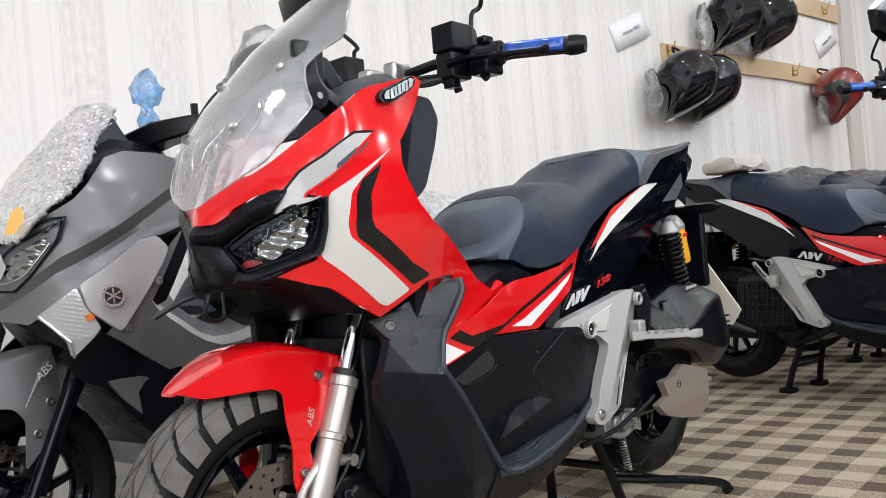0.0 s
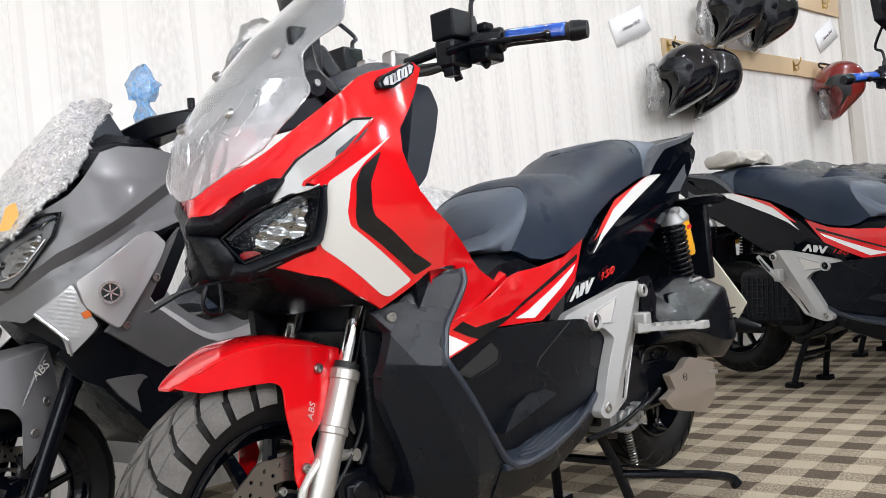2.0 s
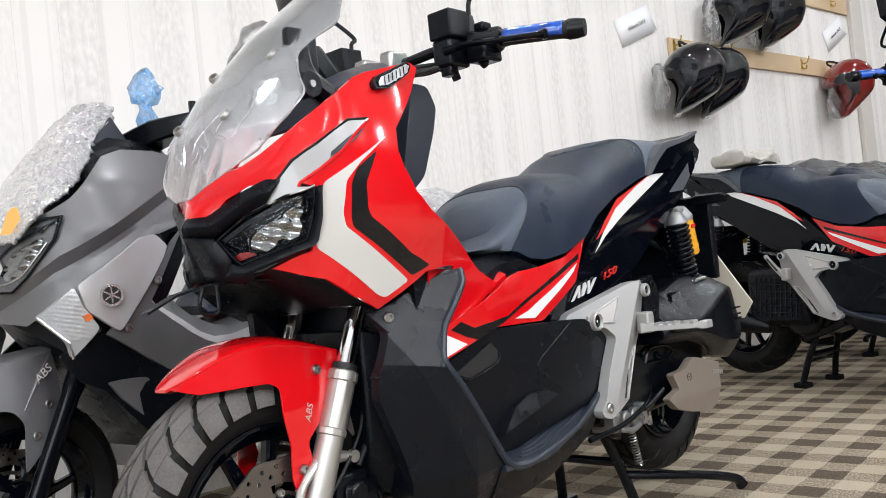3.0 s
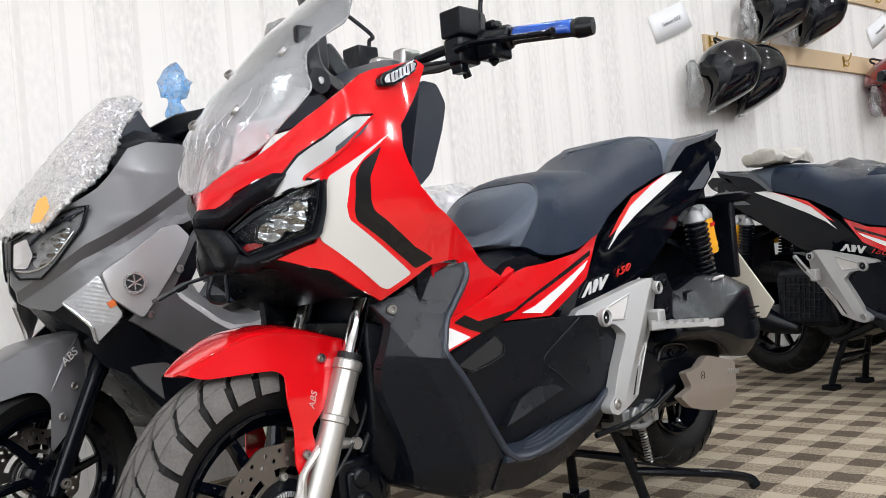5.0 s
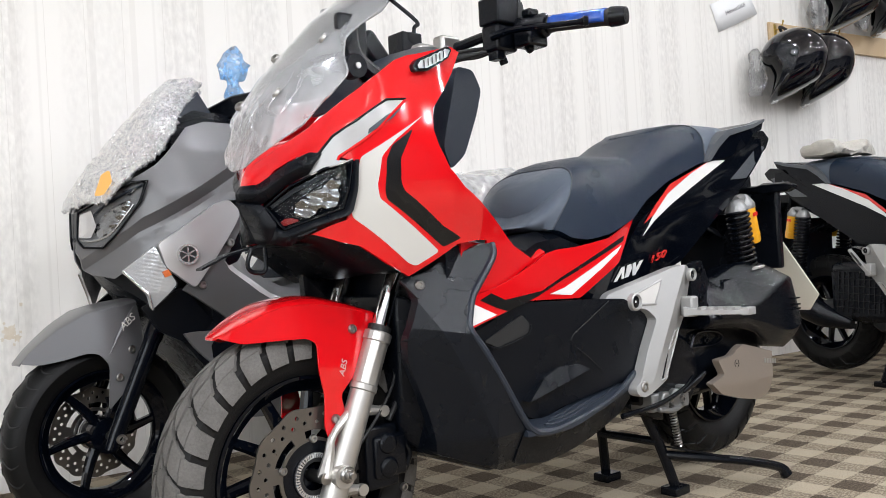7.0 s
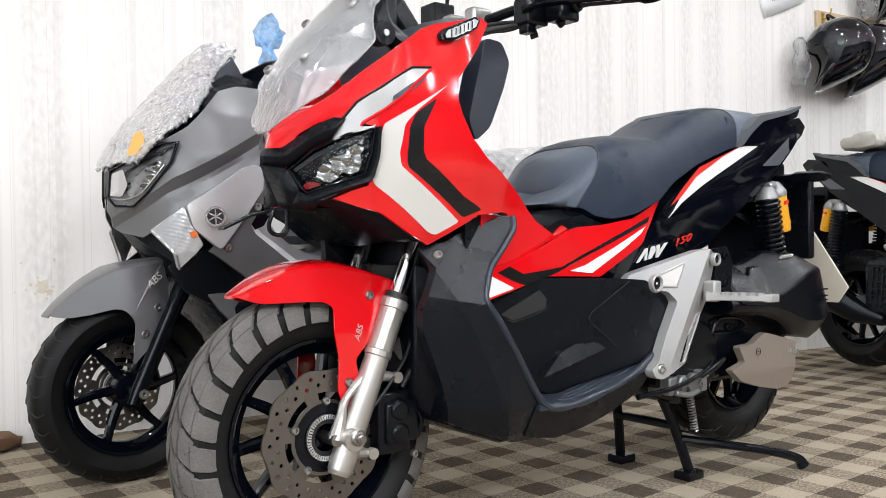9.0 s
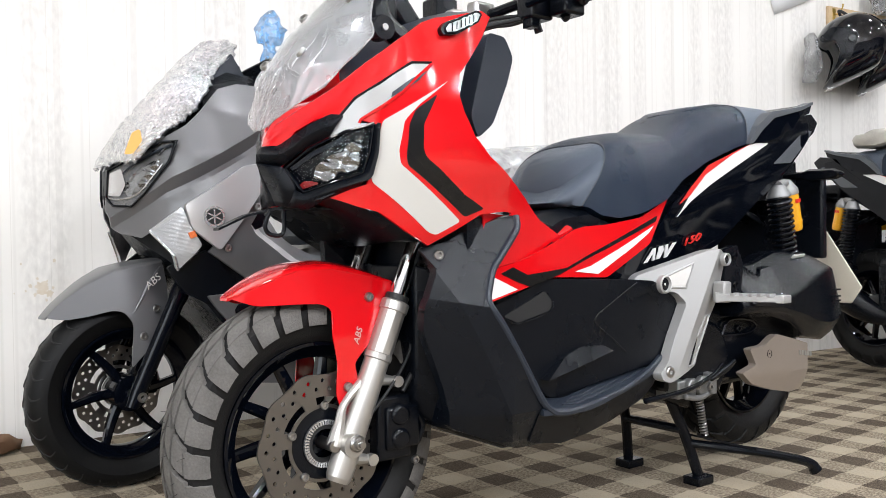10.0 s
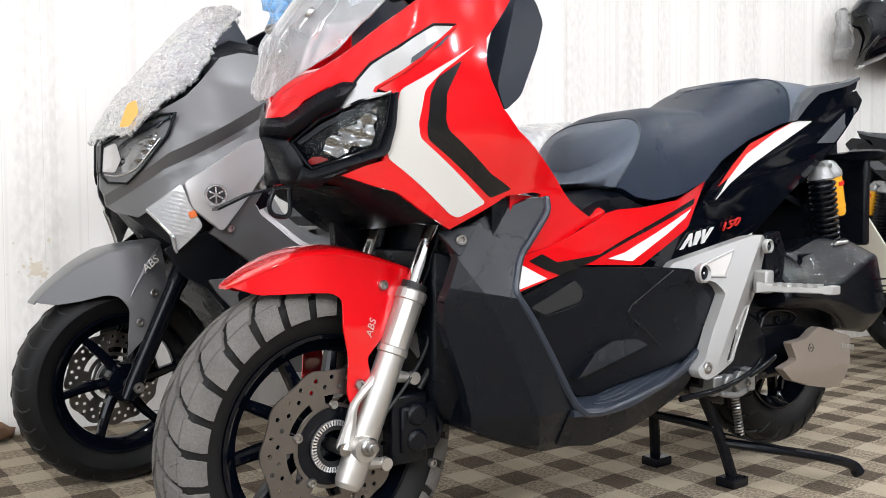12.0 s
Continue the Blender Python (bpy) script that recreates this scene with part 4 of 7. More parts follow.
def adventure_scooter(m, label, main, low_red=RED, group="", wrapped=True, board=False, bars=None, peg_up=False):
    """Local axes: x back from the front axle, y to the rider's right, z up."""
    bike = thing("scooter", m, label, "scooter", group)

    # front wheel, disc, fork and fender
    fw = wheel("front_wheel", bike, (-0.028, 0, 0.263), 0.263, 0.112, 0.180, 10, 0.10, "block", blocks=28, dusty=board)
    disc = part("brake_disc", drilled_disc(0.126, 0.060, 0.004, 10, 24), DISC, fw, "drilled wavy steel brake disc")
    disc.location = (0, -0.062, 0)
    carrier = part("disc_carrier", lathe([(0.030, -0.001), (0.064, -0.001), (0.064, 0.005), (0.030, 0.005)], 40, loop=True), BLACK_SATIN, fw)
    carrier.location = (0, -0.062, 0)
    ring = part("sensor_ring", abs_ring(0.042), SIGNAL_CLEAR, fw, "toothed steel sensor ring")
    ring.location = (0, -0.068, 0)
    back = part("ring_back", lathe([(0.026, -0.001), (0.043, -0.001), (0.043, 0.002), (0.026, 0.002)], 40, loop=True), RUBBER, fw)
    back.location = (0, -0.0655, 0)
    for k in range(5):
        a = 2 * math.pi * k / 5 + 0.3
        part("disc_bolt", bolt((0.068 * math.cos(a), -0.063, 0.068 * math.sin(a)), (0, -1, 0), 0.008, 0.006), STEEL, fw)

    def fork_x(z):
        return 0.012 + 0.426 * (z - 0.266)

    for sy in (-1, 1):
        y = sy * 0.088
        zs = [0.196, 0.204, 0.225, 0.405, 0.407, 0.416, 0.418, 0.492, 0.494, 0.508, 0.510, 0.512]
        rs = [0.020, 0.0235, 0.0248, 0.0238, 0.0264, 0.0264, 0.0246, 0.0246, 0.0272, 0.0272, 0.0262, 0.021]
        line = [Vector((fork_x(z), y, z)) for z in zs]
        rings = []
        ahead = (line[-1] - line[0]).normalized()
        sv = Vector((0, 1, 0))
        uv = ahead.cross(sv)
        for p, r in zip(line, rs):
            rings.append([p + (sv * math.cos(a) + uv * math.sin(a)) * r for a in np.linspace(0, 2 * math.pi, 20, endpoint=False)])
        leg = part("fork_leg", loft(rings), FORK, bike, "brushed champagne alloy fork slider", angle=18)
        part("fork_tube", drum((fork_x(0.50), y, 0.50), (fork_x(0.78), y, 0.78), 0.0165, 18), CHROME, leg, "polished chrome fork tube")
        part("dust_seal", drum((fork_x(0.508), y, 0.508), (fork_x(0.522), y, 0.522), 0.0225, 18), RUBBER, leg)
        lug = bmesh.new()
        rod([(-0.022, y, 0.262), (-0.010, y, 0.300), (0.004, y, 0.338), (fork_x(0.40), y, 0.392)], [0.016, 0.010, 0.007, 0.012], lug, 10)
        drum((0.004, y - sy * 0.018, 0.262), (0.004, y + sy * 0.028, 0.262), 0.021, 20, lug)
        part("axle_clamp", lug, FORK, leg)
        nut = bmesh.new()
        bolt((0.008, y + sy * 0.027, 0.266), (0, sy, 0), 0.0155, 0.009, nut)
        bolt((0.008, y + sy * 0.034, 0.266), (0, sy, 0), 0.0105, 0.009, nut)
        drum((0.008, y + sy * 0.038, 0.266), (0.008, y + sy * 0.050, 0.266), 0.006, 12, nut)
        part("axle_nut", nut, STEEL, leg)
        for z in (0.372, 0.235):
            ear = drum((fork_x(z) + 0.055, y, z - 0.010), (fork_x(z) + 0.055, y + sy * 0.012, z - 0.010), 0.011, 12)
            rod([(fork_x(z), y, z), (fork_x(z) + 0.055, y, z - 0.010)], [0.014, 0.008], ear)
            part("caliper_ear", ear, FORK, leg)
    part("front_axle", drum((-0.026, -0.10, 0.263), (-0.026, 0.10, 0.263), 0.011), STEEL, bike)
    cal = bmesh.new()
    box(0.070, 0.145, -0.092, -0.045, 0.215, 0.335, cal)
    box(0.085, 0.160, -0.100, -0.070, 0.235, 0.315, cal)
    drum((0.115, -0.106, 0.300), (0.115, -0.06, 0.300), 0.020, 16, cal)
    drum((0.115, -0.106, 0.255), (0.115, -0.06, 0.255), 0.020, 16, cal)
    rod([(0.16, -0.085, 0.30), (0.175, -0.085, 0.27), (0.16, -0.085, 0.235)], 0.007, cal)
    caliper = part("brake_caliper", cal, BLACK_SATIN, bike, "black brake caliper", bevel=0.006)
    part("caliper_bolt", bolt((0.148, -0.095, 0.210), (0, -1, 0), 0.008, 0.008), STEEL, caliper)
    part("brake_hose", rod([(0.13, -0.085, 0.34), (0.175, -0.080, 0.40), (0.200, -0.070, 0.46), (0.185, -0.060, 0.54), (0.17, -0.05, 0.66)], 0.0055), RUBBER, bike, "black rubber brake hose")
    part("sensor_wire", rod([(0.05, -0.10, 0.31), (0.10, -0.098, 0.36), (0.15, -0.085, 0.42), (0.17, -0.07, 0.52)], 0.003), RUBBER, bike)

    def fender_side(x, z):
        return max((0.070 + 0.010 * min(max((0.56 - z) / 0.1, 0), 1)) * math.sqrt(min(max((x + 0.192) / 0.13, 0.004), 1)), 0.003)

    for sy, keep in ((1, fender_side),):
        both_sides("front_fender_side", plate(rounded(FENDER, 0.010), keep, 0.004, 0.02), main, bike, "glossy painted front fender", bevel=0.0015)
    crown_line = smooth_line([(-0.187, 0, 0.530), (-0.134, 0, 0.560), (-0.074, 0, 0.584), (-0.012, 0, 0.591), (0.05, 0, 0.580), (0.12, 0, 0.556)], 4)
    rings = []
    for p in crown_line:
        w = fender_side(p.x, p.z - 0.012) + 0.001
        edge = curve_at([(-0.187, 0.530), (-0.155, 0.545), (-0.108, 0.566), (-0.074, 0.576), (-0.012, 0.576), (0.05, 0.564), (0.12, 0.546)])(p.x)
        arc = [(p.x, -w * math.cos(a), edge + (p.z - edge) * math.sin(a)) for a in np.linspace(0, math.pi, 13)]
        rings.append(arc + [(x, y * 0.95, z - 0.005) for x, y, z in reversed(arc)])
    part("front_fender", loft(rings), main, bike, "glossy painted front fender over the tyre", angle=50)
    for sy in (-1, 1):
        for x, z in ((0.064, 0.522), (0.012, 0.362)):
            part("fender_bolt", bolt((x, sy * (fender_side(x, z) + 0.001), z), (0, sy, 0), 0.009, 0.007), STEEL, bike, "steel fender bolt")
    words("ABS", 0.018, FADED_DECAL, bike, pose(0.036, -0.0815, 0.452, 90, -72, 0), "small silver letters on the fender", 0.25)

    # head: painted cowl, stripes, mask, lamps
    shell = COWL + COWL_TOP + COWL_BACK
    both_sides("front_cowl", plate(shell, cowl, 0.006, 0.016), main, bike, "glossy painted front cowl panel", angle=28, bevel=0.002)
    both_sides("light_arrow_decal", plate(rounded(WHITE_ARROW, 0.006), proud(cowl, 0.0012), 0.001, 0.025), WHITE_DECAL, bike, "silver-white arrow stripe")
    both_sides("dark_arrow_decal", plate(rounded(BLACK_ARROW, 0.006), proud(cowl, 0.0012), 0.001, 0.025), BLACK_DECAL, bike, "black arrow stripe")
    # headlight mask: a brow over the lamp and a jaw below it, folded along their middles
    brow_top = [(-0.108, 0, 0.796), *on(cowl, [(-0.091, 0.796), (-0.065, 0.828), (-0.045, 0.843), (-0.032, 0.840)], 0.004)]
    brow_low = [(-0.118, 0, 0.768), *on(cowl, [(-0.089, 0.760), (-0.068, 0.790), (-0.047, 0.805)], 0.005)]
    fold = [(a + (b - a) * 0.55) + Vector((-0.004, -0.006, 0.002)) for a, b in zip(spread(brow_top, 18), spread(brow_low, 18))]
    fold[0].y = 0
    for ob in both_sides("mask_brow", strip([brow_top, fold, brow_low]), BLACK_MATT, bike, "matt black brow over the headlight", angle=12):
        sheet_of(ob, 0.005)
    front_mid = [(-0.118, 0, 0.768), (-0.106, 0, 0.742), (-0.092, 0, 0.716), (-0.081, 0, 0.692)]
    front_side = on(cowl, [(-0.089, 0.759), (-0.082, 0.738), (-0.077, 0.717), (-0.082, 0.690)], 0.006)
    for ob in both_sides("mask_front", strip([front_mid, front_side], 8), BLACK_MATT, bike, "matt black front of the headlight mask", angle=20):
        sheet_of(ob, 0.005)
    jaw_top = on(cowl, [(-0.078, 0.717), (-0.071, 0.709), (-0.041, 0.725), (-0.006, 0.740), (0.003, 0.777), (0.006, 0.822)], 0.005)
    jaw_mid = on(cowl, [(-0.081, 0.704), (-0.070, 0.698), (-0.040, 0.715), (0.001, 0.733), (0.008, 0.775), (0.0095, 0.824)], 0.010)
    jaw_low = on(cowl, [(-0.083, 0.689), (-0.065, 0.682), (-0.044, 0.702), (-0.006, 0.725), (0.009, 0.770), (0.012, 0.826)], 0.001)
    for ob in both_sides("mask_jaw", strip([jaw_top, jaw_mid, jaw_low], 24), BLACK_MATT, bike, "matt black jaw under the headlight", angle=12):
        sheet_of(ob, 0.005)
    for flip in (False, True):
        def side_of(bm):
            return mirrored(bm) if flip else bm
        lamp = part("headlight", side_of(plate(LAMP_EYE, proud(cowl, -0.022), 0.002, 0.02)), BLACK_GLOSS, bike, "black headlight with a bright reflector")
        part("lamp_wall", side_of(strip([on(cowl, LAMP_EYE + LAMP_EYE[:1], -0.022), on(cowl, LAMP_EYE + LAMP_EYE[:1], 0.004)], 40)), BLACK_GLOSS, lamp)
        bowl = plate(rounded(REFLECTOR, 0.005), lambda x, z: cowl(x, z) - 0.010 + 0.007 * math.sin(x * 190 + z * 90) * math.sin(z * 170 - x * 60 + 0.6), 0.001, 0.003)
        part("reflector", side_of(bowl), GREY_LAMP, lamp, "bright faceted reflector", angle=60)
        inner_rim = rod(on(cowl, REFLECTOR + REFLECTOR[:2], -0.004), 0.0016, sides=6, smooth=False)
        part("reflector_rim", side_of(inner_rim), BLACK_SATIN, lamp)
        blade = strip([on(cowl, [(-0.080, 0.757), (-0.060, 0.783), (-0.030, 0.804)], -0.008), on(cowl, [(-0.076, 0.752), (-0.056, 0.776), (-0.022, 0.800)], -0.014)], 8)
        part("lamp_blade", side_of(blade), MID_PLASTIC, lamp)
        low = [(-0.073, 0.722), (-0.066, 0.719), (-0.052, 0.726), (-0.054, 0.732), (-0.066, 0.732)]
        part("red_trim", side_of(plate(low, proud(cowl, -0.012), 0.001, 0.02)), RED_LENS, lamp)
        part("bezel", side_of(rod(on(cowl, LAMP_EYE + LAMP_EYE[:2], 0.006), 0.0028, sides=8, smooth=False)), BLACK_GLOSS, lamp, "glossy black lamp bezel")
        g = part("lens", side_of(plate(rounded(LAMP_EYE, 0.006), proud(cowl, 0.0045), 0.002, 0.02)), LENS, lamp, "clear headlight lens")
        g.visible_shadow = False
        part("mask_slot", side_of(plate([(-0.071, 0.703), (-0.062, 0.697), (-0.054, 0.699), (-0.040, 0.709), (-0.047, 0.710), (-0.058, 0.704)], proud(cowl, 0.0105), 0.003, 0.02)), BLACK_SATIN, bike)
    both_sides("daylight_strip", plate(rounded(DRL, 0.006), proud(cowl, 0.002), 0.002, 0.02), STRIP, bike, "pale daytime light strip under film")
    # grey patch laid on for the shade in the strip's notch
    both_sides("strip_shade", plate(DRL_SHADE, proud(cowl, 0.0036), 0.001, 0.02), MID_PLASTIC, bike)
    # black rod draws the shading along the strip's recessed top edge
    rim_line = [(-0.044, 0.824), (-0.034, 0.841), (-0.017, 0.869), (0.016, 0.894), (0.066, 0.930), (0.102, 0.932)]
    both_sides("strip_edge", rod(on(cowl, rim_line, 0.002), 0.0024, smooth=False), BLACK_SATIN, bike)
    both_sides("strip_lower_edge", rod(on(cowl, [(-0.013, 0.826), (-0.011, 0.832), (0.021, 0.856), (0.048, 0.878), (0.069, 0.900), (0.102, 0.930)], 0.0015), 0.0030, smooth=False), main, bike)
    # bright rod modelled as the highlight along the lamp's top edge
    both_sides("strip_glint", rod(on(cowl, [(-0.045, 0.804), (-0.024, 0.815), (-0.008, 0.820), (0.004, 0.826)], 0.006), 0.0020, smooth=False), SIGNAL_CLEAR, bike)
    sig = plate(rounded(SIGNAL, 0.005), proud(cowl, 0.012), 0.018, 0.03)
    for sy, bmx in ((-1, sig), (1, mirrored(sig))):
        body = part("turn_signal", bmx, BLACK_SATIN, bike, "clear turn signal in a black frame", bevel=0.003)
        bmx2 = plate(rounded(SIGNAL_GLASS, 0.004), lambda x, z: cowl(x, z) + 0.0135 + 0.0007 * math.sin(x * 420) + 0.0004 * math.sin(z * 600), 0.003, 0.0022)
        part("signal_lens", mirrored(bmx2) if sy > 0 else bmx2, SIGNAL_GLASS_MAT, body, "clear ribbed signal lens", angle=15)
        for k in range(6):
            x0 = 0.142 + 0.0095 * k
            slat = rod(on(cowl, [(x0, 0.990 + 0.47 * (x0 - 0.142)), (x0 + 0.002, 1.004 + 0.45 * (x0 - 0.142))], 0.0142), 0.0011, sides=5, smooth=False)
            part("signal_slat", mirrored(slat) if sy > 0 else slat, BLACK_SATIN, body)
        frame_rod = rod(on(cowl, SIGNAL_GLASS + SIGNAL_GLASS[:2], 0.0135), 0.0016, sides=8, smooth=False)
        part("signal_frame", mirrored(frame_rod) if sy > 0 else frame_rod, BLACK_GLOSS, body)
    # the closed nose: a black beak under a painted cap
    def beak(levels, lift, back=0.036):
        rows_ = []
        for x0, z in levels:
            side = cowl(x0 + back, z) + lift
            arc = [(x0 + back * abs(s) ** 1.7, side * s, z) for s in np.linspace(-1, 1, 13)]
            rows_.append(arc + [(x0 + back + 0.02, side * 0.9, z), (x0 + back + 0.02, -side * 0.9, z)])
        return loft(rows_)
    part("nose_cap", beak([(-0.107, 0.797), (-0.102, 0.812), (-0.087, 0.840), (-0.070, 0.860), (-0.054, 0.874)], -0.001, 0.022), main, bike, "painted cap over the beak", angle=50)
    under = [(-0.080, 0.690), (-0.044, 0.704), (-0.007, 0.688), (0.021, 0.680), (0.067, 0.648), (0.114, 0.622), (0.150, 0.640), (0.216, 0.678)]
    near = [(x, -cowl(x, z) + 0.004, z) for x, z in under]
    sheet_of(part("cowl_underside", strip([near, [(x, 0, z - 0.004) for x, y, z in near], [(x, -y + 0.004, z - 0.014) for x, y, z in near]], 24), BLACK_MATT, bike, "black liner under the front cowl", angle=60), 0.003)
    # inner head, knee panel, dash
    rings = []
    for z in np.linspace(0.705, 1.02, 9):
        w = min(cowl_width(z), 1.75 - z) * 0.145
        x0, x1 = -0.070 + max(z - 0.76, 0) * 1.10, 0.26 + (z - 0.85) * 0.12
        rings.append([(x0, 0, z), (x0 + 0.03, -w * 0.45, z), (x0 + 0.10, -w * 0.86, z), (x1, -w * 0.8, z), (x1, w * 0.8, z), (x0 + 0.10, w * 0.86, z), (x0 + 0.03, w * 0.45, z)])
    part("head_core", loft(rings), BLACK_MATT, bike, "black inner cowl")
    knee = plate(rounded(KNEE_INNER, 0.012), lambda x, z: 0.160 + 0.15 * (0.30 - x), 0.05, 0.03)
    both_sides("knee_panel", knee, MID_PLASTIC, bike, "dark grey inner leg panel", bevel=0.008)
    part("chin", loft([[(-0.085, -0.03, 0.700), (-0.085, 0.03, 0.700), (-0.085, 0.03, 0.715), (-0.085, -0.03, 0.715)],
                       [(0.02, -0.12, 0.690), (0.02, 0.12, 0.690), (0.02, 0.13, 0.71), (0.02, -0.13, 0.71)],
                       [(0.13, -0.15, 0.655), (0.13, 0.15, 0.655), (0.13, 0.16, 0.70), (0.13, -0.16, 0.70)]]), BLACK_MATT, bike, "black under-cowl")
    liner = pillow([(0.035, 0.700), (0.085, 0.630), (0.090, 0.500), (0.140, 0.430), (0.250, 0.450), (0.250, 0.700)], ((0.118, 0.01, 0), (0.122, 0.0, 0), (0.140, 0.0, 0), (0.150, 0.02, 0)), radius=0.02)
    part("inner_fender", liner, BLACK_MATT, bike, "black inner fender behind the fork", angle=40)
    part("steering_cover", box(0.190, 0.30, -0.16, 0.16, 0.26, 0.70), BLACK_MATT, bike, "black inner front cover", bevel=0.02)
    dash = loft([[(x, -w, z), (x, -w * 0.6, z + 0.022), (x, w * 0.6, z + 0.022), (x, w, z), (x, w, z - 0.05), (x, -w, z - 0.05)]
                 for x, w, z in ((0.13, 0.13, 1.005), (0.20, 0.125, 1.035), (0.28, 0.10, 1.062), (0.34, 0.08, 1.072), (0.38, 0.05, 1.072))])
    part("dash_cover", dash, MID_PLASTIC, bike, "grey dash cover", bevel=0.006)
    meter = turned(box(-0.025, 0.025, -0.070, 0.070, -0.040, 0.040), pose(0.165, 0, 1.062, 0, -40, 0))
    part("instrument_panel", meter, BLACK_SATIN, bike, "black instrument housing", bevel=0.012)

    strap = loft([[(x, y - 0.012, z), (x, y + 0.012, z), (x, y + 0.012, z + 0.004), (x, y - 0.012, z + 0.004)] for x, y, z in ((-0.185, 0.03, 0.648), (-0.135, 0.02, 0.672), (-0.09, 0.0, 0.684), (0.03, -0.07, 0.683), (0.09, -0.11, 0.683))])
    mount = part("plate_bracket", strap, BLACK_SATIN, bike, "thin black plate bracket under the nose")
    loop = bmesh.new()
    rod([(-0.105, -0.02, 0.682), (-0.115, -0.02, 0.655), (-0.105, -0.02, 0.640), (-0.080, -0.02, 0.642), (-0.078, -0.02, 0.684)], 0.004, loop)
    part("bracket_loop", loop, BLACK_SATIN, mount)
    for sy in (-1, 1):
        part("side_reflector", rod([(0.178, sy * 0.150, 0.440), (0.190, sy * 0.155, 0.39), (0.200, sy * 0.155, 0.345)], 0.006), RED_LENS, bike, "red side reflector")

    # clear screen with its protective film
    front_line = curve_at([(0.826, -0.118), (0.851, -0.112), (0.933, -0.090), (1.015, -0.031), (1.136, 0.086), (1.245, 0.218)])
    reach = curve_at([(0.826, 0.020), (0.845, 0.062), (0.867, 0.102), (0.890, 0.140), (0.940, 0.172), (0.978, 0.181), (1.02, 0.156), (1.058, 0.131), (1.09, 0.141), (1.112, 0.158), (1.135, 0.152), (1.20, 0.112), (1.245, 0.05)])
    bm = bmesh.new()
    rows = []
    for z in np.linspace(0.826, 1.245, 120):
        row = []
        for s in np.linspace(-1, 1, 61):
            y = reach(z) * s
            wob = noise.noise(Vector((y * 18, z * 12, 3))) * 0.0012 if wrapped else 0
            if wrapped:
                fade = min(max((1.02 - z) / 0.10, 0.15), 1)
                wob += fade * 0.0030 * (abs(noise.noise(Vector((y * 34 + z * 9, z * 8 - y * 12, 7)))) + 0.6 * abs(noise.noise(Vector((y * 60 - z * 30, z * 14, 2)))))
            row.append(bm.verts.new((front_line(z) + 2.2 * y * y + wob, y, z)))
        rows.append(row)
    for a, b in zip(rows, rows[1:]):
        for i in range(60):
            bm.faces.new((a[i], a[i + 1], b[i + 1], b[i]))
    screen = part("windscreen", bm, SCREEN, bike, "clear windscreen still under crinkled film")
    screen.visible_shadow = False
    thick = screen.modifiers.new("sheet", "SOLIDIFY")
    thick.thickness = 0.003
    for sy in (-1, 1):
        for z, y in ((0.957, 0.071), (1.063, 0.088)):
            x = front_line(z) + 2.2 * y * y
            sb_ = bmesh.new()
            bolt((x - 0.001, sy * y, z), (-0.75, -sy * 0.25, 0.6), 0.0105, 0.007, sb_)
            part("screen_bolt", sb_, STEEL, screen)
        part("screen_edge", rod([(front_line(z) + 2.2 * reach(z) ** 2, sy * reach(z), z) for z in np.linspace(0.842, 1.20, 14)], 0.0018), CREASE, screen)
        arm = bmesh.new()
        rod([(0.12, sy * 0.12, 0.99), (0.075, sy * 0.115, 1.03), (0.085, sy * 0.10, 1.10 if sy < 0 else 1.045)], [0.022, 0.020, 0.012], arm)
        box(0.055, 0.120, min(sy * 0.085, sy * 0.105), max(sy * 0.085, sy * 0.105), 1.00, 1.115 if sy < 0 else 1.03, arm)
        holder = part("screen_bracket", arm, BLACK_SATIN, bike, "black screen mounting bracket", bevel=0.006)
        part("screen_knob", drum((0.062, sy * 0.118, 1.005), (0.062, sy * 0.146, 1.005), 0.022, 24), BLACK_MATT, holder, "round black screen knob")
        part("knob_pin", drum((0.062, sy * 0.145, 1.005), (0.062, sy * 0.150, 1.005), 0.006, 16), STEEL, holder)
    films = bmesh.new()
    rnd = random.Random(5)
    for k in range(30):
        y0, z0 = -0.13 + 0.26 * (k + rnd.random()) / 30, 0.872 + 0.016 * rnd.random()
        lean, rise = (0.25 - y0) * rnd.uniform(-0.12, 0.18), rnd.uniform(0.02, 0.085)
        line = []
        for s in np.linspace(0, 1, 5):
            z = max(z0 + 0.45 * abs(y0) + rise * s, 0.85)
            y = y0 + lean * s + 0.004 * math.sin(7 * s + k)
            y = max(min(y, reach(z) * 0.92), -reach(z) * 0.92)
            line.append((front_line(z) + 2.2 * y * y - 0.003, y, z))
        rod(line, [0.0003, 0.0004 + 0.0011 * rnd.random(), 0.0002], films, 5, 2)
    if wrapped:
        part("film_creases", films, CREASE, screen, "bright creases in the film")

    # handlebar
    bar = bmesh.new()
    for sy in (-1, 1):
        rod([(0.385, 0, 1.095), (0.395, sy * 0.06, 1.097), (0.425, sy * 0.12, 1.110), (0.458, sy * 0.20, 1.112), (0.475, sy * 0.248, 1.110), (0.528, sy * 0.395, 1.099)], 0.011, bar)
    handle = part("handlebar", bar, BLACK_SATIN, bike, "black tapered handlebar")
    if bars:
        handle.matrix_basis = bars
    for sy in (-1, 1):
        clampm = bmesh.new()
        box(0.352, 0.408, sy * 0.038 - 0.017, sy * 0.038 + 0.017, 1.070, 1.122, clampm)
        part("bar_clamp", clampm, STEEL, handle, "silver bar clamp", bevel=0.008)
    for sy in (-1, 1):
        gp = [Vector((0.476, sy * 0.250, 1.110)), Vector((0.520, sy * 0.372, 1.1005))]
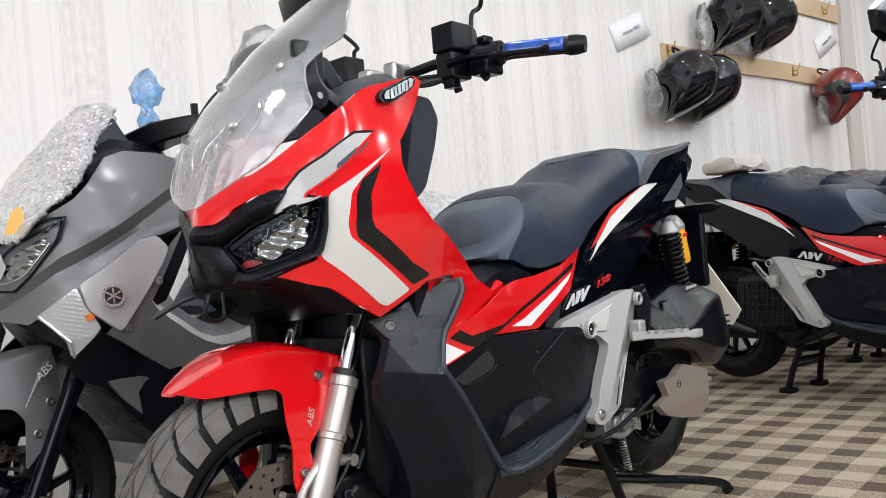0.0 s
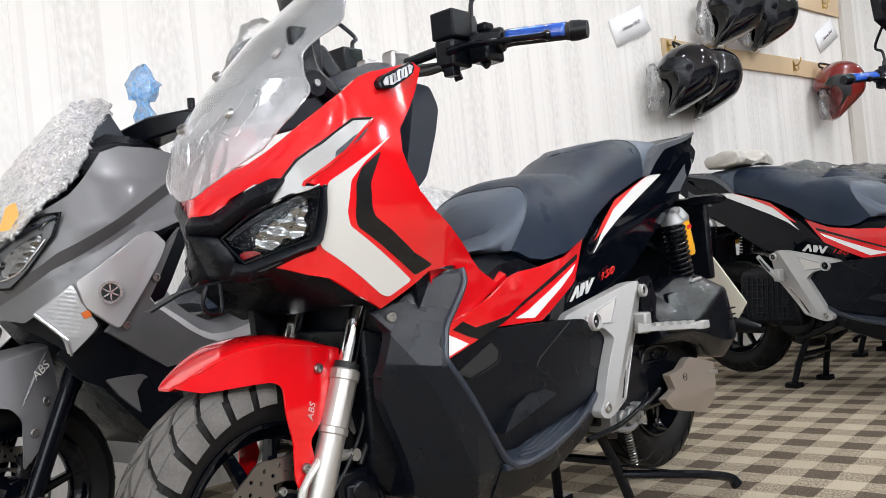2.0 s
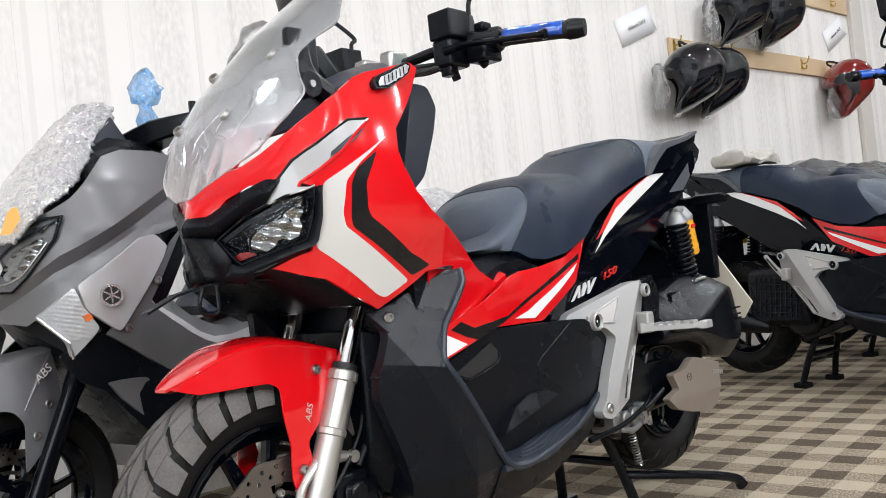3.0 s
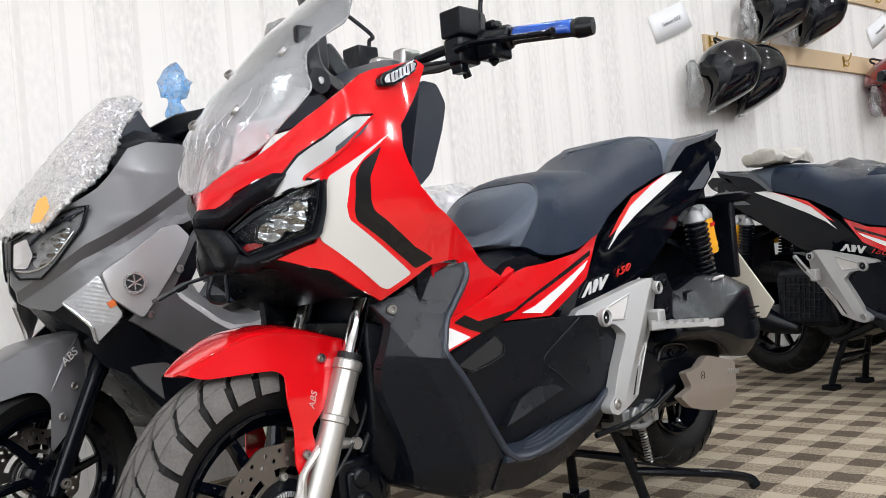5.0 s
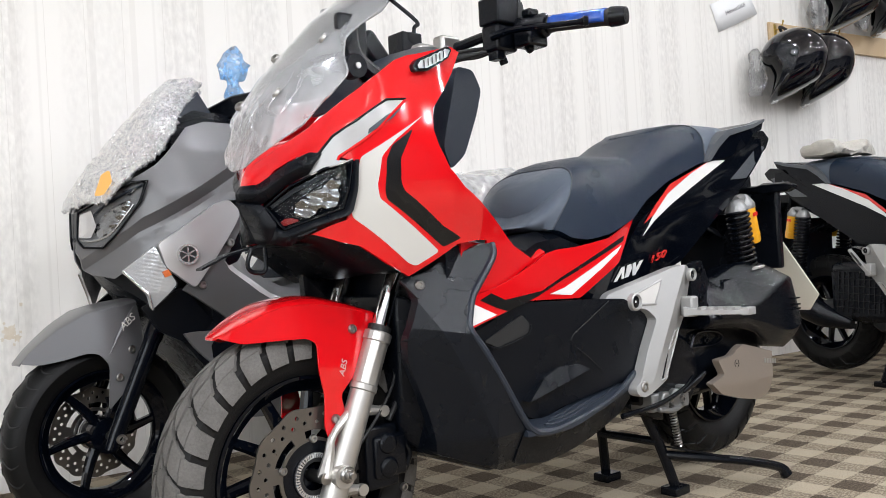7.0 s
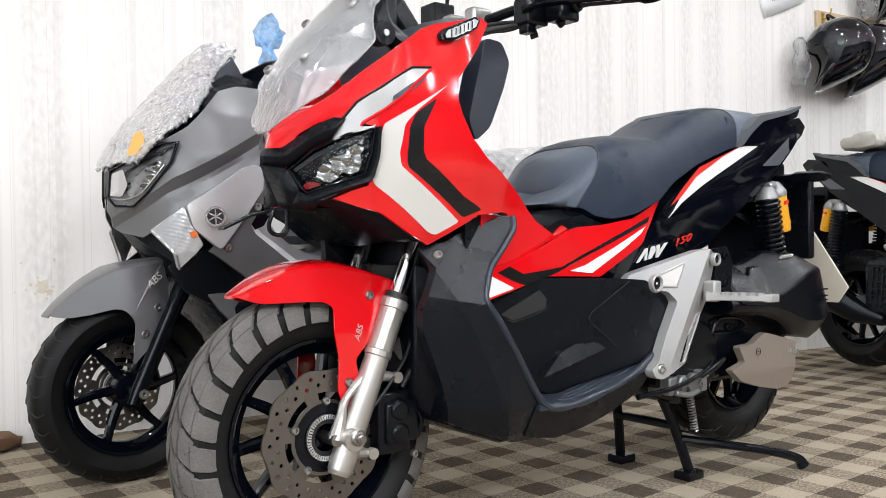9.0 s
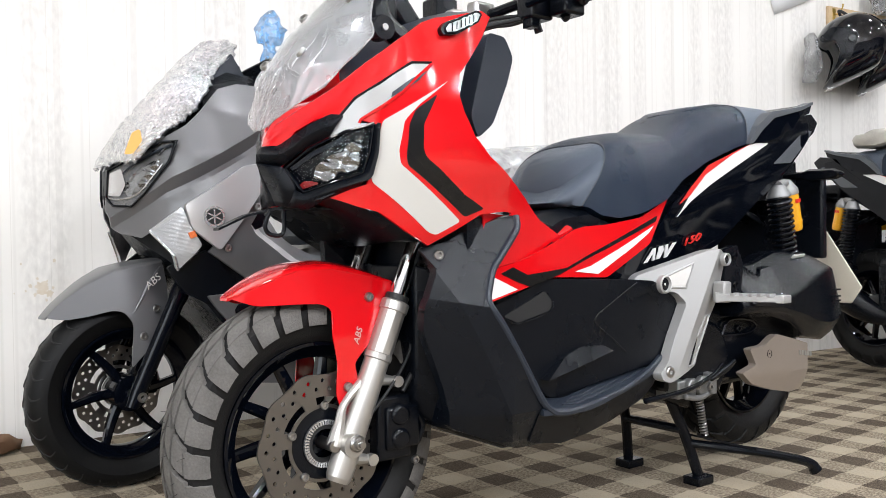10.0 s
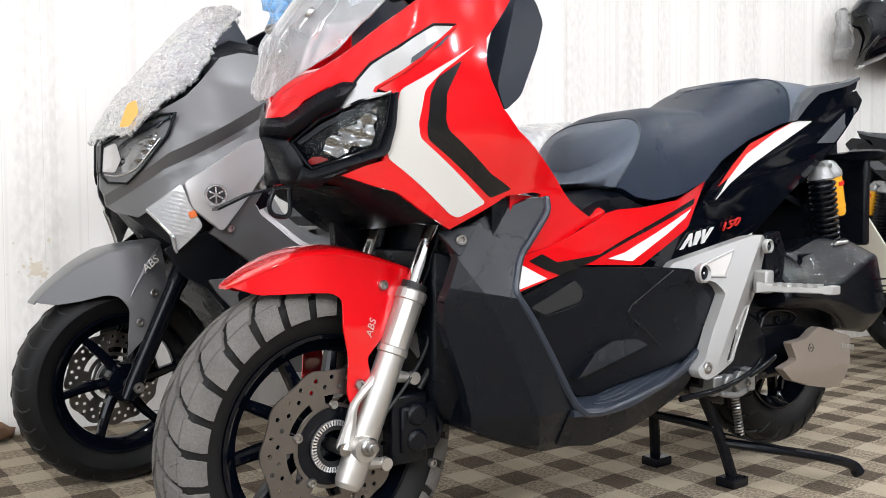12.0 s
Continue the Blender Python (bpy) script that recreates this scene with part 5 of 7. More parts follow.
        grip = part("grip", rod([gp[0], gp[0].lerp(gp[1], 0.1), gp[0].lerp(gp[1], 0.9), gp[1]], [0.018, 0.0160, 0.0160, 0.019], sides=16, smooth=False), RUBBER, handle, "black rubber grip")
        if wrapped:
            ax = (gp[1] - gp[0]).normalized()
            up = Vector((0, 0, 1)) - ax * ax.z
            up.normalize()
            out = ax.cross(up) * sy
            film = loft([[gp[0].lerp(gp[1], q) + (up * math.cos(a) + out * math.sin(a)) * (0.0185 + 0.0012 * noise.noise(Vector((q * 9, a * 2, 1)))) for a in np.linspace(-2.2, 1.15, 14)] for q in np.linspace(0.02, 0.93, 14)], caps=False, closed=False)
            sheet_of(part("grip_film", film, BLUE_FILM, grip, "loose blue protective film", angle=60), 0.0006)
        part("bar_end", rod([gp[1], gp[1].lerp(Vector((0.530, sy * 0.402, 1.098)), 0.5), Vector((0.530, sy * 0.402, 1.098))], [0.020, 0.0195, 0.0165], sides=18, smooth=False), BLACK_SATIN, handle)
        lev = rod([(0.395, sy * 0.165, 1.094), (0.400, sy * 0.22, 1.096), (0.430, sy * 0.30, 1.090), (0.452, sy * 0.345, 1.088), (0.458, sy * 0.355, 1.088), (0.462, sy * 0.362, 1.088)], [0.009, 0.007, 0.006, 0.006, 0.011, 0.008])
        part("brake_lever", lev, BLACK_GLOSS, handle, "black brake lever")
        sw2 = bmesh.new()
        drum((0.455, sy * 0.180, 1.112), (0.474, sy * 0.246, 1.110), 0.025, 18, sw2)
        box(0.430, 0.486, min(sy * 0.188, sy * 0.235), max(sy * 0.188, sy * 0.235), 1.068, 1.105, sw2)
        box(0.445, 0.475, min(sy * 0.200, sy * 0.225), max(sy * 0.200, sy * 0.225), 1.130, 1.148, sw2)
        part("switch_box", sw2, BLACK_SATIN, handle, "black switch housing", bevel=0.005)
        perch = bmesh.new()
        box(0.395, 0.455, min(sy * 0.130, sy * 0.178), max(sy * 0.130, sy * 0.178), 1.066, 1.122, perch)
        drum((0.41, sy * 0.135, 1.075), (0.45, sy * 0.135, 1.068), 0.012, 12, perch)
        part("lever_perch", perch, BLACK_SATIN, handle, "black lever perch and master cylinder", bevel=0.006)
        part("reservoir", box(0.392, 0.452, min(sy * 0.128, sy * 0.186), max(sy * 0.128, sy * 0.186), 1.122, 1.178), BLACK_MATT, handle, "square matt black fluid reservoir", bevel=0.004)
        part("mirror_boot", rod([(0.462, sy * 0.176, 1.118), (0.464, sy * 0.176, 1.150), (0.466, sy * 0.176, 1.172)], [0.012, 0.013, 0.008]), RUBBER, handle)
        mirror_stalk = rod([(0.464, sy * 0.176, 1.165), (0.470, sy * 0.178, 1.205), (0.488, sy * 0.190, 1.228), (0.43, sy * 0.24, 1.30)], 0.005)
        ms = part("mirror_stalk", mirror_stalk, BLACK_SATIN, handle, "black mirror stalk")
        head = loft([[(0.40 + dx, sy * (0.255 + 0.075 * c * k), 1.335 + 0.05 * s * k) for c, s in ((math.cos(a), math.sin(a)) for a in np.linspace(0.35, 2 * math.pi + 0.35, 6, endpoint=False))]
                     for dx, k in ((-0.022, 0.75), (0.0, 1.4), (0.028, 1.5), (0.031, 1.4))])
        part("mirror", head, BLACK_SATIN, ms, "black rear-view mirror", bevel=0.003)
    for sy in (-1, 1):
        part("horn_button", drum((0.452, sy * 0.205, 1.074), (0.454, sy * 0.216, 1.061), 0.009, 10), BLACK_SATIN, handle, bevel=0.002)
        part("switch_knob", drum((0.432, sy * 0.150, 1.062), (0.438, sy * 0.152, 1.044), 0.009, 10), BLACK_SATIN, handle, bevel=0.002)
        part("switch_plug", box(0.398, 0.420, min(sy * 0.145, sy * 0.172), max(sy * 0.145, sy * 0.172), 1.048, 1.066), BLACK_SATIN, handle, bevel=0.002)
        part("pivot_bolt", bolt((0.404, sy * 0.166, 1.104), (0, 0, 1), 0.007, 0.005), STEEL, handle)
        for k in range(3):
            part("cable", rod([(0.425 + 0.012 * k, sy * 0.135, 1.074 + 0.006 * k), (0.405 + 0.010 * k, sy * 0.105, 1.066 + 0.010 * k), (0.375, sy * (0.080 - 0.006 * k), 1.062 + 0.008 * k), (0.335, sy * 0.055, 1.045)], 0.0042), RUBBER, handle)
    part("cable", rod([(0.40, -0.14, 1.07), (0.36, -0.10, 1.06), (0.32, -0.06, 1.05)], 0.005), RUBBER, handle)

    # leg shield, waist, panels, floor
    # shield in the lifted black, so its sheen sits in the base colour
    both_sides("leg_shield", plate(rounded(LEG_SHIELD, 0.012), shield, 0.02, 0.03, [((0.122, 0.600), (0.265, 0.301)), ((0.10, 0.525), (0.30, 0.485)), ((0.0, 0.30), (0.5, 0.30)), ((0.0, 0.24), (0.5, 0.24))]), LIFTED_BLACK, bike, "matt black lower leg shield", angle=9, bevel=0.003)
    both_sides("shield_ear", plate(rounded(SHIELD_EAR, 0.006), proud(shield, 0.004), 0.006, 0.03), LIFTED_BLACK, bike, "black shield corner", bevel=0.002)
    lip = [(0.302, 0.668), (0.298, 0.646), (0.279, 0.622), (0.255, 0.590), (0.240, 0.569), (0.226, 0.537), (0.217, 0.510), (0.246, 0.466), (0.290, 0.397), (0.342, 0.320), (0.366, 0.296), (0.390, 0.287), (0.447, 0.287), (0.603, 0.304), (0.700, 0.325), (0.765, 0.352)]
    both_sides("shield_lip", rod([(x, -(shield(x, z) if x < 0.34 else 0.246 - 0.050 * min(max((x - 0.50) / 0.25, 0), 1)) + 0.004, z) for x, z in lip], 0.0075, None, 8, 4), MID_PLASTIC, bike, "rounded lip round the footwell")
    for sy in (-1, 1):
        part("shield_bolt", bolt((0.146, sy * (shield(0.146, 0.598) + 0.004), 0.598), (-0.3, sy, 0), 0.010, 0.006), STEEL, bike)
    hull = []
    for x, w, z0, z1 in ((0.15, 0.10, 0.30, 0.58), (0.24, 0.16, 0.245, 0.55), (0.34, 0.18, 0.205, 0.50), (0.46, 0.19, 0.205, 0.52), (0.60, 0.175, 0.215, 0.53), (0.72, 0.15, 0.24, 0.52), (0.80, 0.11, 0.30, 0.50)):
        hull.append([(x, -w, z1), (x, -w, z0 + 0.06), (x, -w * 0.75, z0), (x, w * 0.75, z0), (x, w, z0 + 0.06), (x, w, z1)])
    part("belly", loft(hull), BLACK_MATT, bike, "black belly cover", bevel=0.006)
    edge_table = curve_at([(0.33, 0.318), (0.456, 0.309), (0.659, 0.336), (0.79, 0.362)])
    rings = []
    for x in np.linspace(0.345, 0.785, 14):
        z = edge_table(x)
        o = 0.246 - 0.050 * min(max((x - 0.50) / 0.25, 0), 1)
        rings.append([(x, -o, z - 0.030), (x, -o, z - 0.021), (x, -o + 0.004, z - 0.018), (x, -o + 0.014, z - 0.016), (x, -o + 0.018, z - 0.019), (x, -0.15, z + 0.002), (x, -0.15, z - 0.03)])
    both_sides("footboard", loft(rings), MID_PLASTIC, bike, "dark grey ribbed footboard", angle=25)
    for k in range(4):
        both_sides("footboard_rib", rod([(x, -0.222 + 0.011 * k + 0.050 * min(max((x - 0.50) / 0.25, 0), 1), edge_table(x) - 0.016 + 0.0025 * k) for x in np.linspace(0.42 + 0.02 * k, 0.765, 10)], 0.0020, None, 6, 2), MID_PLASTIC, bike)
    both_sides("floor_skirt", plate(rounded([(0.34, 0.30), (0.46, 0.286), (0.66, 0.312), (0.79, 0.338), (0.70, 0.265), (0.60, 0.235), (0.44, 0.211), (0.34, 0.230)], 0.01),
                                    lambda x, z: 0.238 * min(1, 0.80 + (z - 0.2) * 2.2) - 0.20 * max(x - 0.52, 0), 0.02, 0.03), BLACK_MATT, bike, "black lower side skirt", bevel=0.004)
    both_sides("side_panel", plate(rounded(SIDE_PANEL, 0.015), lambda x, z: 0.193 - 0.02 * max(x - 0.55, 0), 0.015, 0.04), BLACK_MATT, bike, "matt black footwell side panel", bevel=0.006)
    pocket = [(0.291, 0.477), (0.400, 0.520), (0.420, 0.500), (0.415, 0.481), (0.326, 0.462)]
    # recess isn't cut: dull black plate for its shade, lighter rod for its lip
    both_sides("hinge_cover", plate(rounded(pocket, 0.006), lambda x, z: 0.196, 0.003, 0.05), RUBBER, bike, "dull black plate for the dark of a recessed lid")
    both_sides("lid_lip", rod([(0.291, -0.197, 0.475), (0.326, -0.198, 0.460), (0.414, -0.198, 0.479), (0.422, -0.197, 0.498)], 0.0013, None, 6, 2), LIFTED_BLACK, bike)
    both_sides("panel_step", plate(rounded([(0.385, 0.345), (0.450, 0.386), (0.500, 0.400), (0.567, 0.398), (0.595, 0.384), (0.500, 0.366)], 0.004), lambda x, z: 0.196 + 0.38 * max(0.404 - z, 0), 0.05, 0.015), BLACK_MATT, bike, "moulded grey step in the panel", bevel=0.004)
    seam = bmesh.new()
    rod([(0.685, -0.1935, 0.525), (0.60, -0.1955, 0.485), (0.545, -0.1965, 0.452), (0.60, -0.1955, 0.41), (0.645, -0.1945, 0.375)], 0.0009, seam, 6, 3)
    both_sides("panel_seam", seam, RUBBER, bike)
    both_sides("waist_cover", plate(rounded(WAIST, 0.008), lambda x, z: flank(x) - 0.14 * max(z - 0.60, 0), 0.006, 0.03), low_red, bike, "glossy painted waist panel", bevel=0.003)
    dec = lambda x, z: flank(x) - 0.14 * max(z - 0.60, 0) + 0.0012
    both_sides("waist_triangle", plate(WAIST_TRIANGLE, dec, 0.001, 0.04), PURE_WHITE, bike, "white corner decal")
    both_sides("waist_dark_stripe", plate(WAIST_BLACK, dec, 0.001, 0.04), BLACK_DECAL, bike, "black waist stripe")
    both_sides("waist_light_stripe", plate(WAIST_WHITE, dec, 0.001, 0.04), PURE_WHITE, bike, "white waist stripe")
    rings = []
    for x, w, z0, z1 in ((0.20, 0.20, 0.50, 0.69), (0.30, 0.19, 0.48, 0.68), (0.42, 0.165, 0.45, 0.655), (0.52, 0.135, 0.45, 0.685), (0.60, 0.135, 0.45, 0.695), (0.70, 0.14, 0.47, 0.66), (0.90, 0.125, 0.52, 0.73), (1.15, 0.12, 0.62, 0.83), (1.40, 0.115, 0.79, 0.92), (1.50, 0.09, 0.87, 0.93)):
        rings.append([(x, -w, z0 + 0.02), (x, -w, z1 - 0.02), (x, -w * 0.7, z1), (x, w * 0.7, z1), (x, w, z1 - 0.02), (x, w, z0 + 0.02), (x, w * 0.7, z0), (x, -w * 0.7, z0)])
    part("inner_frame", loft(rings), BLACK_MATT, bike, "black inner frame cover")
    tunnel = loft([[(x, -w, z - 0.10), (x, -w, z - 0.03), (x, -w * 0.6, z), (x, w * 0.6, z), (x, w, z - 0.03), (x, w, z - 0.10)] for x, w, z in
                   ((0.24, 0.20, 0.705), (0.30, 0.19, 0.70), (0.35, 0.175, 0.675), (0.41, 0.16, 0.652), (0.47, 0.15, 0.652), (0.53, 0.15, 0.675))])
    part("centre_tunnel", tunnel, low_red, bike, "glossy painted centre tunnel", angle=50)

    # seat
    top = curve_at([(0.520, 0.699), (0.548, 0.704), (0.60, 0.743), (0.65, 0.793), (0.70, 0.841), (0.73, 0.862), (0.76, 0.871), (0.79, 0.874), (0.885, 0.875), (0.930, 0.892), (0.972, 0.912), (1.022, 0.940), (1.070, 0.957), (1.135, 0.968), (1.225, 0.975), (1.357, 0.976), (1.40, 0.964)])
    low = curve_at([(0.495, 0.700), (0.560, 0.697), (0.600, 0.691), (0.628, 0.673), (0.68, 0.666), (0.739, 0.677), (0.838, 0.71), (0.901, 0.756), (1.011, 0.806), (1.153, 0.851), (1.40, 0.905)])
    half = curve_at([(0.52, 0.060), (0.55, 0.100), (0.615, 0.140), (0.75, 0.168), (0.88, 0.158), (1.0, 0.150), (1.2, 0.142), (1.35, 0.125), (1.40, 0.11)])
    seat = part("seat", seat_loft(0.632, 1.195, 48, top, low, half, 0.0, (0,)), SEAT, bike, "stepped dark blue-grey vinyl seat", angle=60)
    part("seat_nose", seat_loft(0.545, 0.631, 16, top, low, half, 0.0008, (-1,)), SEAT_GREY, seat, "lighter grey seat nose", angle=60)
    part("seat_back", seat_loft(1.196, 1.385, 12, top, low, half, 0.0008), SEAT_GREY, seat, "lighter grey seat tail", angle=60)
    pad = []
    for x in np.linspace(1.02, 1.20, 10):
        w = 0.092 * math.sqrt(max(1 - ((x - 1.11) / 0.10) ** 4, 0.05))
        pad.append([(x, -w, top(x) - 0.006), (x, -w * 0.9, top(x) - 0.0012), (x, 0.0, top(x) + 0.001), (x, w * 0.9, top(x) - 0.0012), (x, w, top(x) - 0.006)])
    part("seat_pad", loft(pad), SEAT, seat, "raised stitched pad", angle=40)
    for x in (0.632, 1.195):
        line = seat_ring(x, top, low, half, 0.001)
        part("seat_piping", rod(line, 0.0013, sides=6, steps=2), RAIL_GREY, seat)

    # tail
    both_sides("tail_panel", plate(rounded(TAIL_SIDE, 0.008), proud(tail_side, -0.004), 0.006, 0.03), BLACK_GLOSS, bike, "glossy black tail panel", bevel=0.003)
    both_sides("tail_light_stripe", plate(rounded(TAIL_WHITE, 0.004), proud(tail_side, -0.0005), 0.002, 0.03), PURE_WHITE, bike, "white tail stripe")
    both_sides("tail_red_stripe", plate(TAIL_RED, proud(tail_side, 0.0002), 0.002, 0.03), RED_DECAL, bike, "red tail stripe")
    both_sides("grab_rail", plate(rounded(GRAB, 0.006), lambda x, z: 0.150 + 0.02 * min((x - 1.2) / 0.2, 1), 0.03, 0.03), BLACK_GLOSS, bike, "glossy black grab rail", bevel=0.006)
    both_sides("rail_rim", plate(rounded([(1.186, 0.858), (1.224, 0.908), (1.280, 0.948), (1.407, 0.970), (1.467, 0.988), (1.466, 0.980), (1.407, 0.960), (1.290, 0.932), (1.243, 0.898), (1.205, 0.862)], 0.003), lambda x, z: 0.155 + 0.02 * min((x - 1.2) / 0.2, 1), 0.030, 0.03), RAIL_GREY, bike, "pale grey rim of the grab rail", bevel=0.002)
    rail = loft([[(x, -w, z - 0.012), (x, -w, z + 0.006), (x, -w * 0.9, z + 0.012), (x, w * 0.9, z + 0.012), (x, w, z + 0.006), (x, w, z - 0.012)] for x, w, z in
                 ((1.36, 0.145, 0.948), (1.42, 0.15, 0.962), (1.475, 0.14, 0.972), (1.50, 0.10, 0.968))])
    part("rail_bridge", rail, BLACK_SATIN, bike, "black rear carrier", angle=40)
    both_sides("tail_lamp", plate(rounded(TAIL_LAMP, 0.006), lambda x, z: 0.140 - 0.10 * max(x - 1.45, 0), 0.05, 0.03), BLACK_SATIN, bike, "black tail lamp housing", bevel=0.006)
    blade = [(1.314, 0.813), (1.480, 0.917), (1.528, 0.914), (1.400, 0.819)]
    both_sides("tail_blade", plate(rounded(blade, 0.005), lambda x, z: 0.1455 - 0.10 * max(x - 1.45, 0), 0.012, 0.04), RAIL_GREY, bike, "grey lower blade of the tail", bevel=0.002)
    gloss_fin = [(1.30, 0.845), (1.38, 0.898), (1.44, 0.940), (1.462, 0.938), (1.42, 0.900), (1.34, 0.838)]
    both_sides("tail_fin", plate(rounded(gloss_fin, 0.006), lambda x, z: 0.146, 0.012, 0.04), BLACK_GLOSS, bike, "glossy black tail fin", bevel=0.003)
    for sy in (-1, 1):
        pod = loft([[(1.525, sy * y, 0.790 - k), (1.522, sy * y, 0.792 + k * 0.6), (1.54, sy * y, 0.794 + k), (1.56, sy * y, 0.792 + k * 0.5), (1.558, sy * y, 0.788 - k)] for y, k in ((0.03, 0.008), (0.105, 0.009), (0.12, 0.015), (0.195, 0.012), (0.215, 0.004))])
        pod_ob = part("rear_signal", pod, BLACK_SATIN, bike, "black rear turn signal pod", bevel=0.003)
        part("rear_signal_lens", box(1.553, 1.566, min(sy * 0.125, sy * 0.19), max(sy * 0.125, sy * 0.19), 0.780, 0.800), SMOKE, pod_ob, bevel=0.003)
    part("plate_stay", box(1.600, 1.628, -0.128, 0.128, 0.55, 0.80), BLACK_MATT, bike, "black number plate carrier", bevel=0.008)
    part("plate_light", box(1.500, 1.60, -0.05, 0.05, 0.77, 0.84), BLACK_MATT, bike, "black carrier neck", bevel=0.008)
    part("lamp_glass", box(1.47, 1.535, -0.09, 0.09, 0.905, 0.935), RED_LENS, bike, "red tail lamp glass", bevel=0.006)
    hugger = loft([[(x, -0.075, z - 0.02), (x, -0.06, z), (x, 0.06, z), (x, 0.075, z - 0.02)] for x, z in ((1.30, 0.70), (1.42, 0.66), (1.55, 0.56), (1.63, 0.45), (1.65, 0.40))], caps=False, closed=False)
    flap = part("rear_mudguard", hugger, BLACK_MATT, bike, "black rear mudguard")
    flap.modifiers.new("sheet", "SOLIDIFY").thickness = 0.006
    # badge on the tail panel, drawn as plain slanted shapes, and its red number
    bx, bz, ux, uz = 0.767, 0.5625, 0.990, 0.140
    marks = [[(0.0, 0.0), (0.030, 0.031), (0.041, 0.031), (0.047, 0.0), (0.036, 0.0), (0.033, 0.019), (0.014, 0.0)],
             [(0.053, 0.0), (0.058, 0.031), (0.074, 0.031), (0.081, 0.018), (0.069, 0.0)],
             [(0.084, 0.031), (0.095, 0.031), (0.099, 0.012), (0.116, 0.031), (0.129, 0.031), (0.101, -0.002), (0.090, -0.002)]]
    for sy in (-1, 1):
        def at(a, b):
            along = a if sy < 0 else 0.129 - a
            return (bx + ux * along - 0.10 * b * sy, bz + uz * along + 0.95 * b)
        for shape in marks:
            piece = plate([at(a, b) for a, b in shape], proud(tail_side, 0.0012), 0.003, 0.012)
            part("badge_shape", mirrored(piece) if sy > 0 else piece, PURE_WHITE, bike)
        nx, nz = (0.958, 0.613) if sy < 0 else (0.715, 0.568)
        turn = Matrix.Rotation(radians(-14), 4, "Y")
        spin = pose(0, 0, 0, 90, 0, 0 if sy < 0 else 180)
        words("150", 0.025, RED_DECAL, bike, pose(nx, sy * (tail_side(nx, nz) + 0.0018), nz, -10.8 * sy) @ turn @ spin @ Matrix.Diagonal((1.85, 1, 1, 1)), "small red number", 0.35, "badge_number", 0.002)

    # silver hanger, pegs, engine side
    def hanger(x, z):
        return 0.228 - 0.34 * abs(x - 0.775 - 0.60 * (z - 0.31)) * min(max((z - 0.30) / 0.08, 0), 1)

    both_sides("peg_hanger", plate(rounded(BRACKET, 0.008), hanger, 0.026, 0.04, [((0.769, 0.30), (0.949, 0.60))]), SILVER, bike, "silver painted footpeg hanger", angle=20, bevel=0.004)
    both_sides("hanger_recess", plate(BRACKET_WINDOW, proud(hanger, 0.0006), 0.002, 0.05), FORK, bike)
    both_sides("window_rim", rod(on(hanger, BRACKET_WINDOW + BRACKET_WINDOW[:1], 0.001), 0.0032, sides=8, smooth=False), SILVER, bike)
    # slot isn't cut: pale plate for its lit face, black strip for shade
    both_sides("hanger_slot", plate(BRACKET_SLOT, proud(hanger, 0.0006), 0.002, 0.05), FORK, bike)
    both_sides("slot_shade", plate([(0.822, 0.329), (0.874, 0.390), (0.916, 0.435), (0.920, 0.430), (0.880, 0.388), (0.832, 0.331)], proud(hanger, 0.0014), 0.002, 0.05), BLACK_MATT, bike)
    both_sides("slot_rim", rod(on(hanger, BRACKET_SLOT[1:] + BRACKET_SLOT[:1], 0.001), 0.0024, sides=8, smooth=False), SILVER, bike)
    for x, z, r in ((0.737, 0.519, 0.0145), (0.968, 0.567, 0.011)):
        hole = lathe([(r * 1.0, 0.012), (r * 1.0, 0.006), (r * 0.2, 0.005)], 20)
        rim = lathe([(r * 1.45, 0.012), (r * 1.40, 0.002), (r * 1.15, 0.0), (r * 1.0, 0.003), (r * 0.95, 0.012)], 24)
        both_sides("hanger_rim", turned(rim, pose(x, -0.2335, z)), SILVER, bike)
        turned(hole, pose(x, -0.2335, z))
        both_sides("hanger_eye", hole, BLACK_SATIN, bike)
    for sy in (-1, 1):
        part("hanger_bolt", bolt((0.756, sy * 0.222, 0.323), (0, sy, 0), 0.013, 0.007), STEEL, bike)
    if peg_up:
        peg = rod([(0.940, -0.235, 0.470), (0.990, -0.238, 0.520), (1.035, -0.238, 0.575)], [0.014, 0.012, 0.010], sides=4, smooth=False)
        both_sides("passenger_peg", peg, SILVER, bike, "silver passenger footpeg folded up", bevel=0.003)
        both_sides("peg_rubber", rod([(0.975, -0.249, 0.510), (1.020, -0.249, 0.562)], 0.004, sides=6, smooth=False), RUBBER, bike)
    else:
        peg = loft([[(0.925 + dx, -y, 0.476 - k * 0.6), (0.925 + dx, -y, 0.476 + k), (0.945 + dx * 1.3, -y, 0.476 + k), (0.945 + dx * 1.3, -y, 0.476 - k * 0.6)]
                    for dx, y, k in ((0.0, 0.225, 0.016), (0.010, 0.25, 0.010), (0.030, 0.32, 0.009), (0.040, 0.352, 0.008), (0.042, 0.355, 0.012), (0.046, 0.371, 0.011))])
        both_sides("passenger_peg", peg, SILVER, bike, "folded out silver passenger footpeg", bevel=0.002)
        for k in range(5):
            tooth = box(0.936 + 0.006 * k, 0.962 + 0.006 * k, -0.268 - 0.019 * k, -0.258 - 0.019 * k, 0.484, 0.490)
            both_sides("peg_tooth", tooth, SILVER, bike)
    both_sides("peg_root", box(0.935, 0.965, -0.245, -0.21, 0.466, 0.516), SILVER, bike, bevel=0.005)

    engine = bmesh.new()
    box(0.86, 1.12, -0.14, 0.10, 0.25, 0.47, engine)
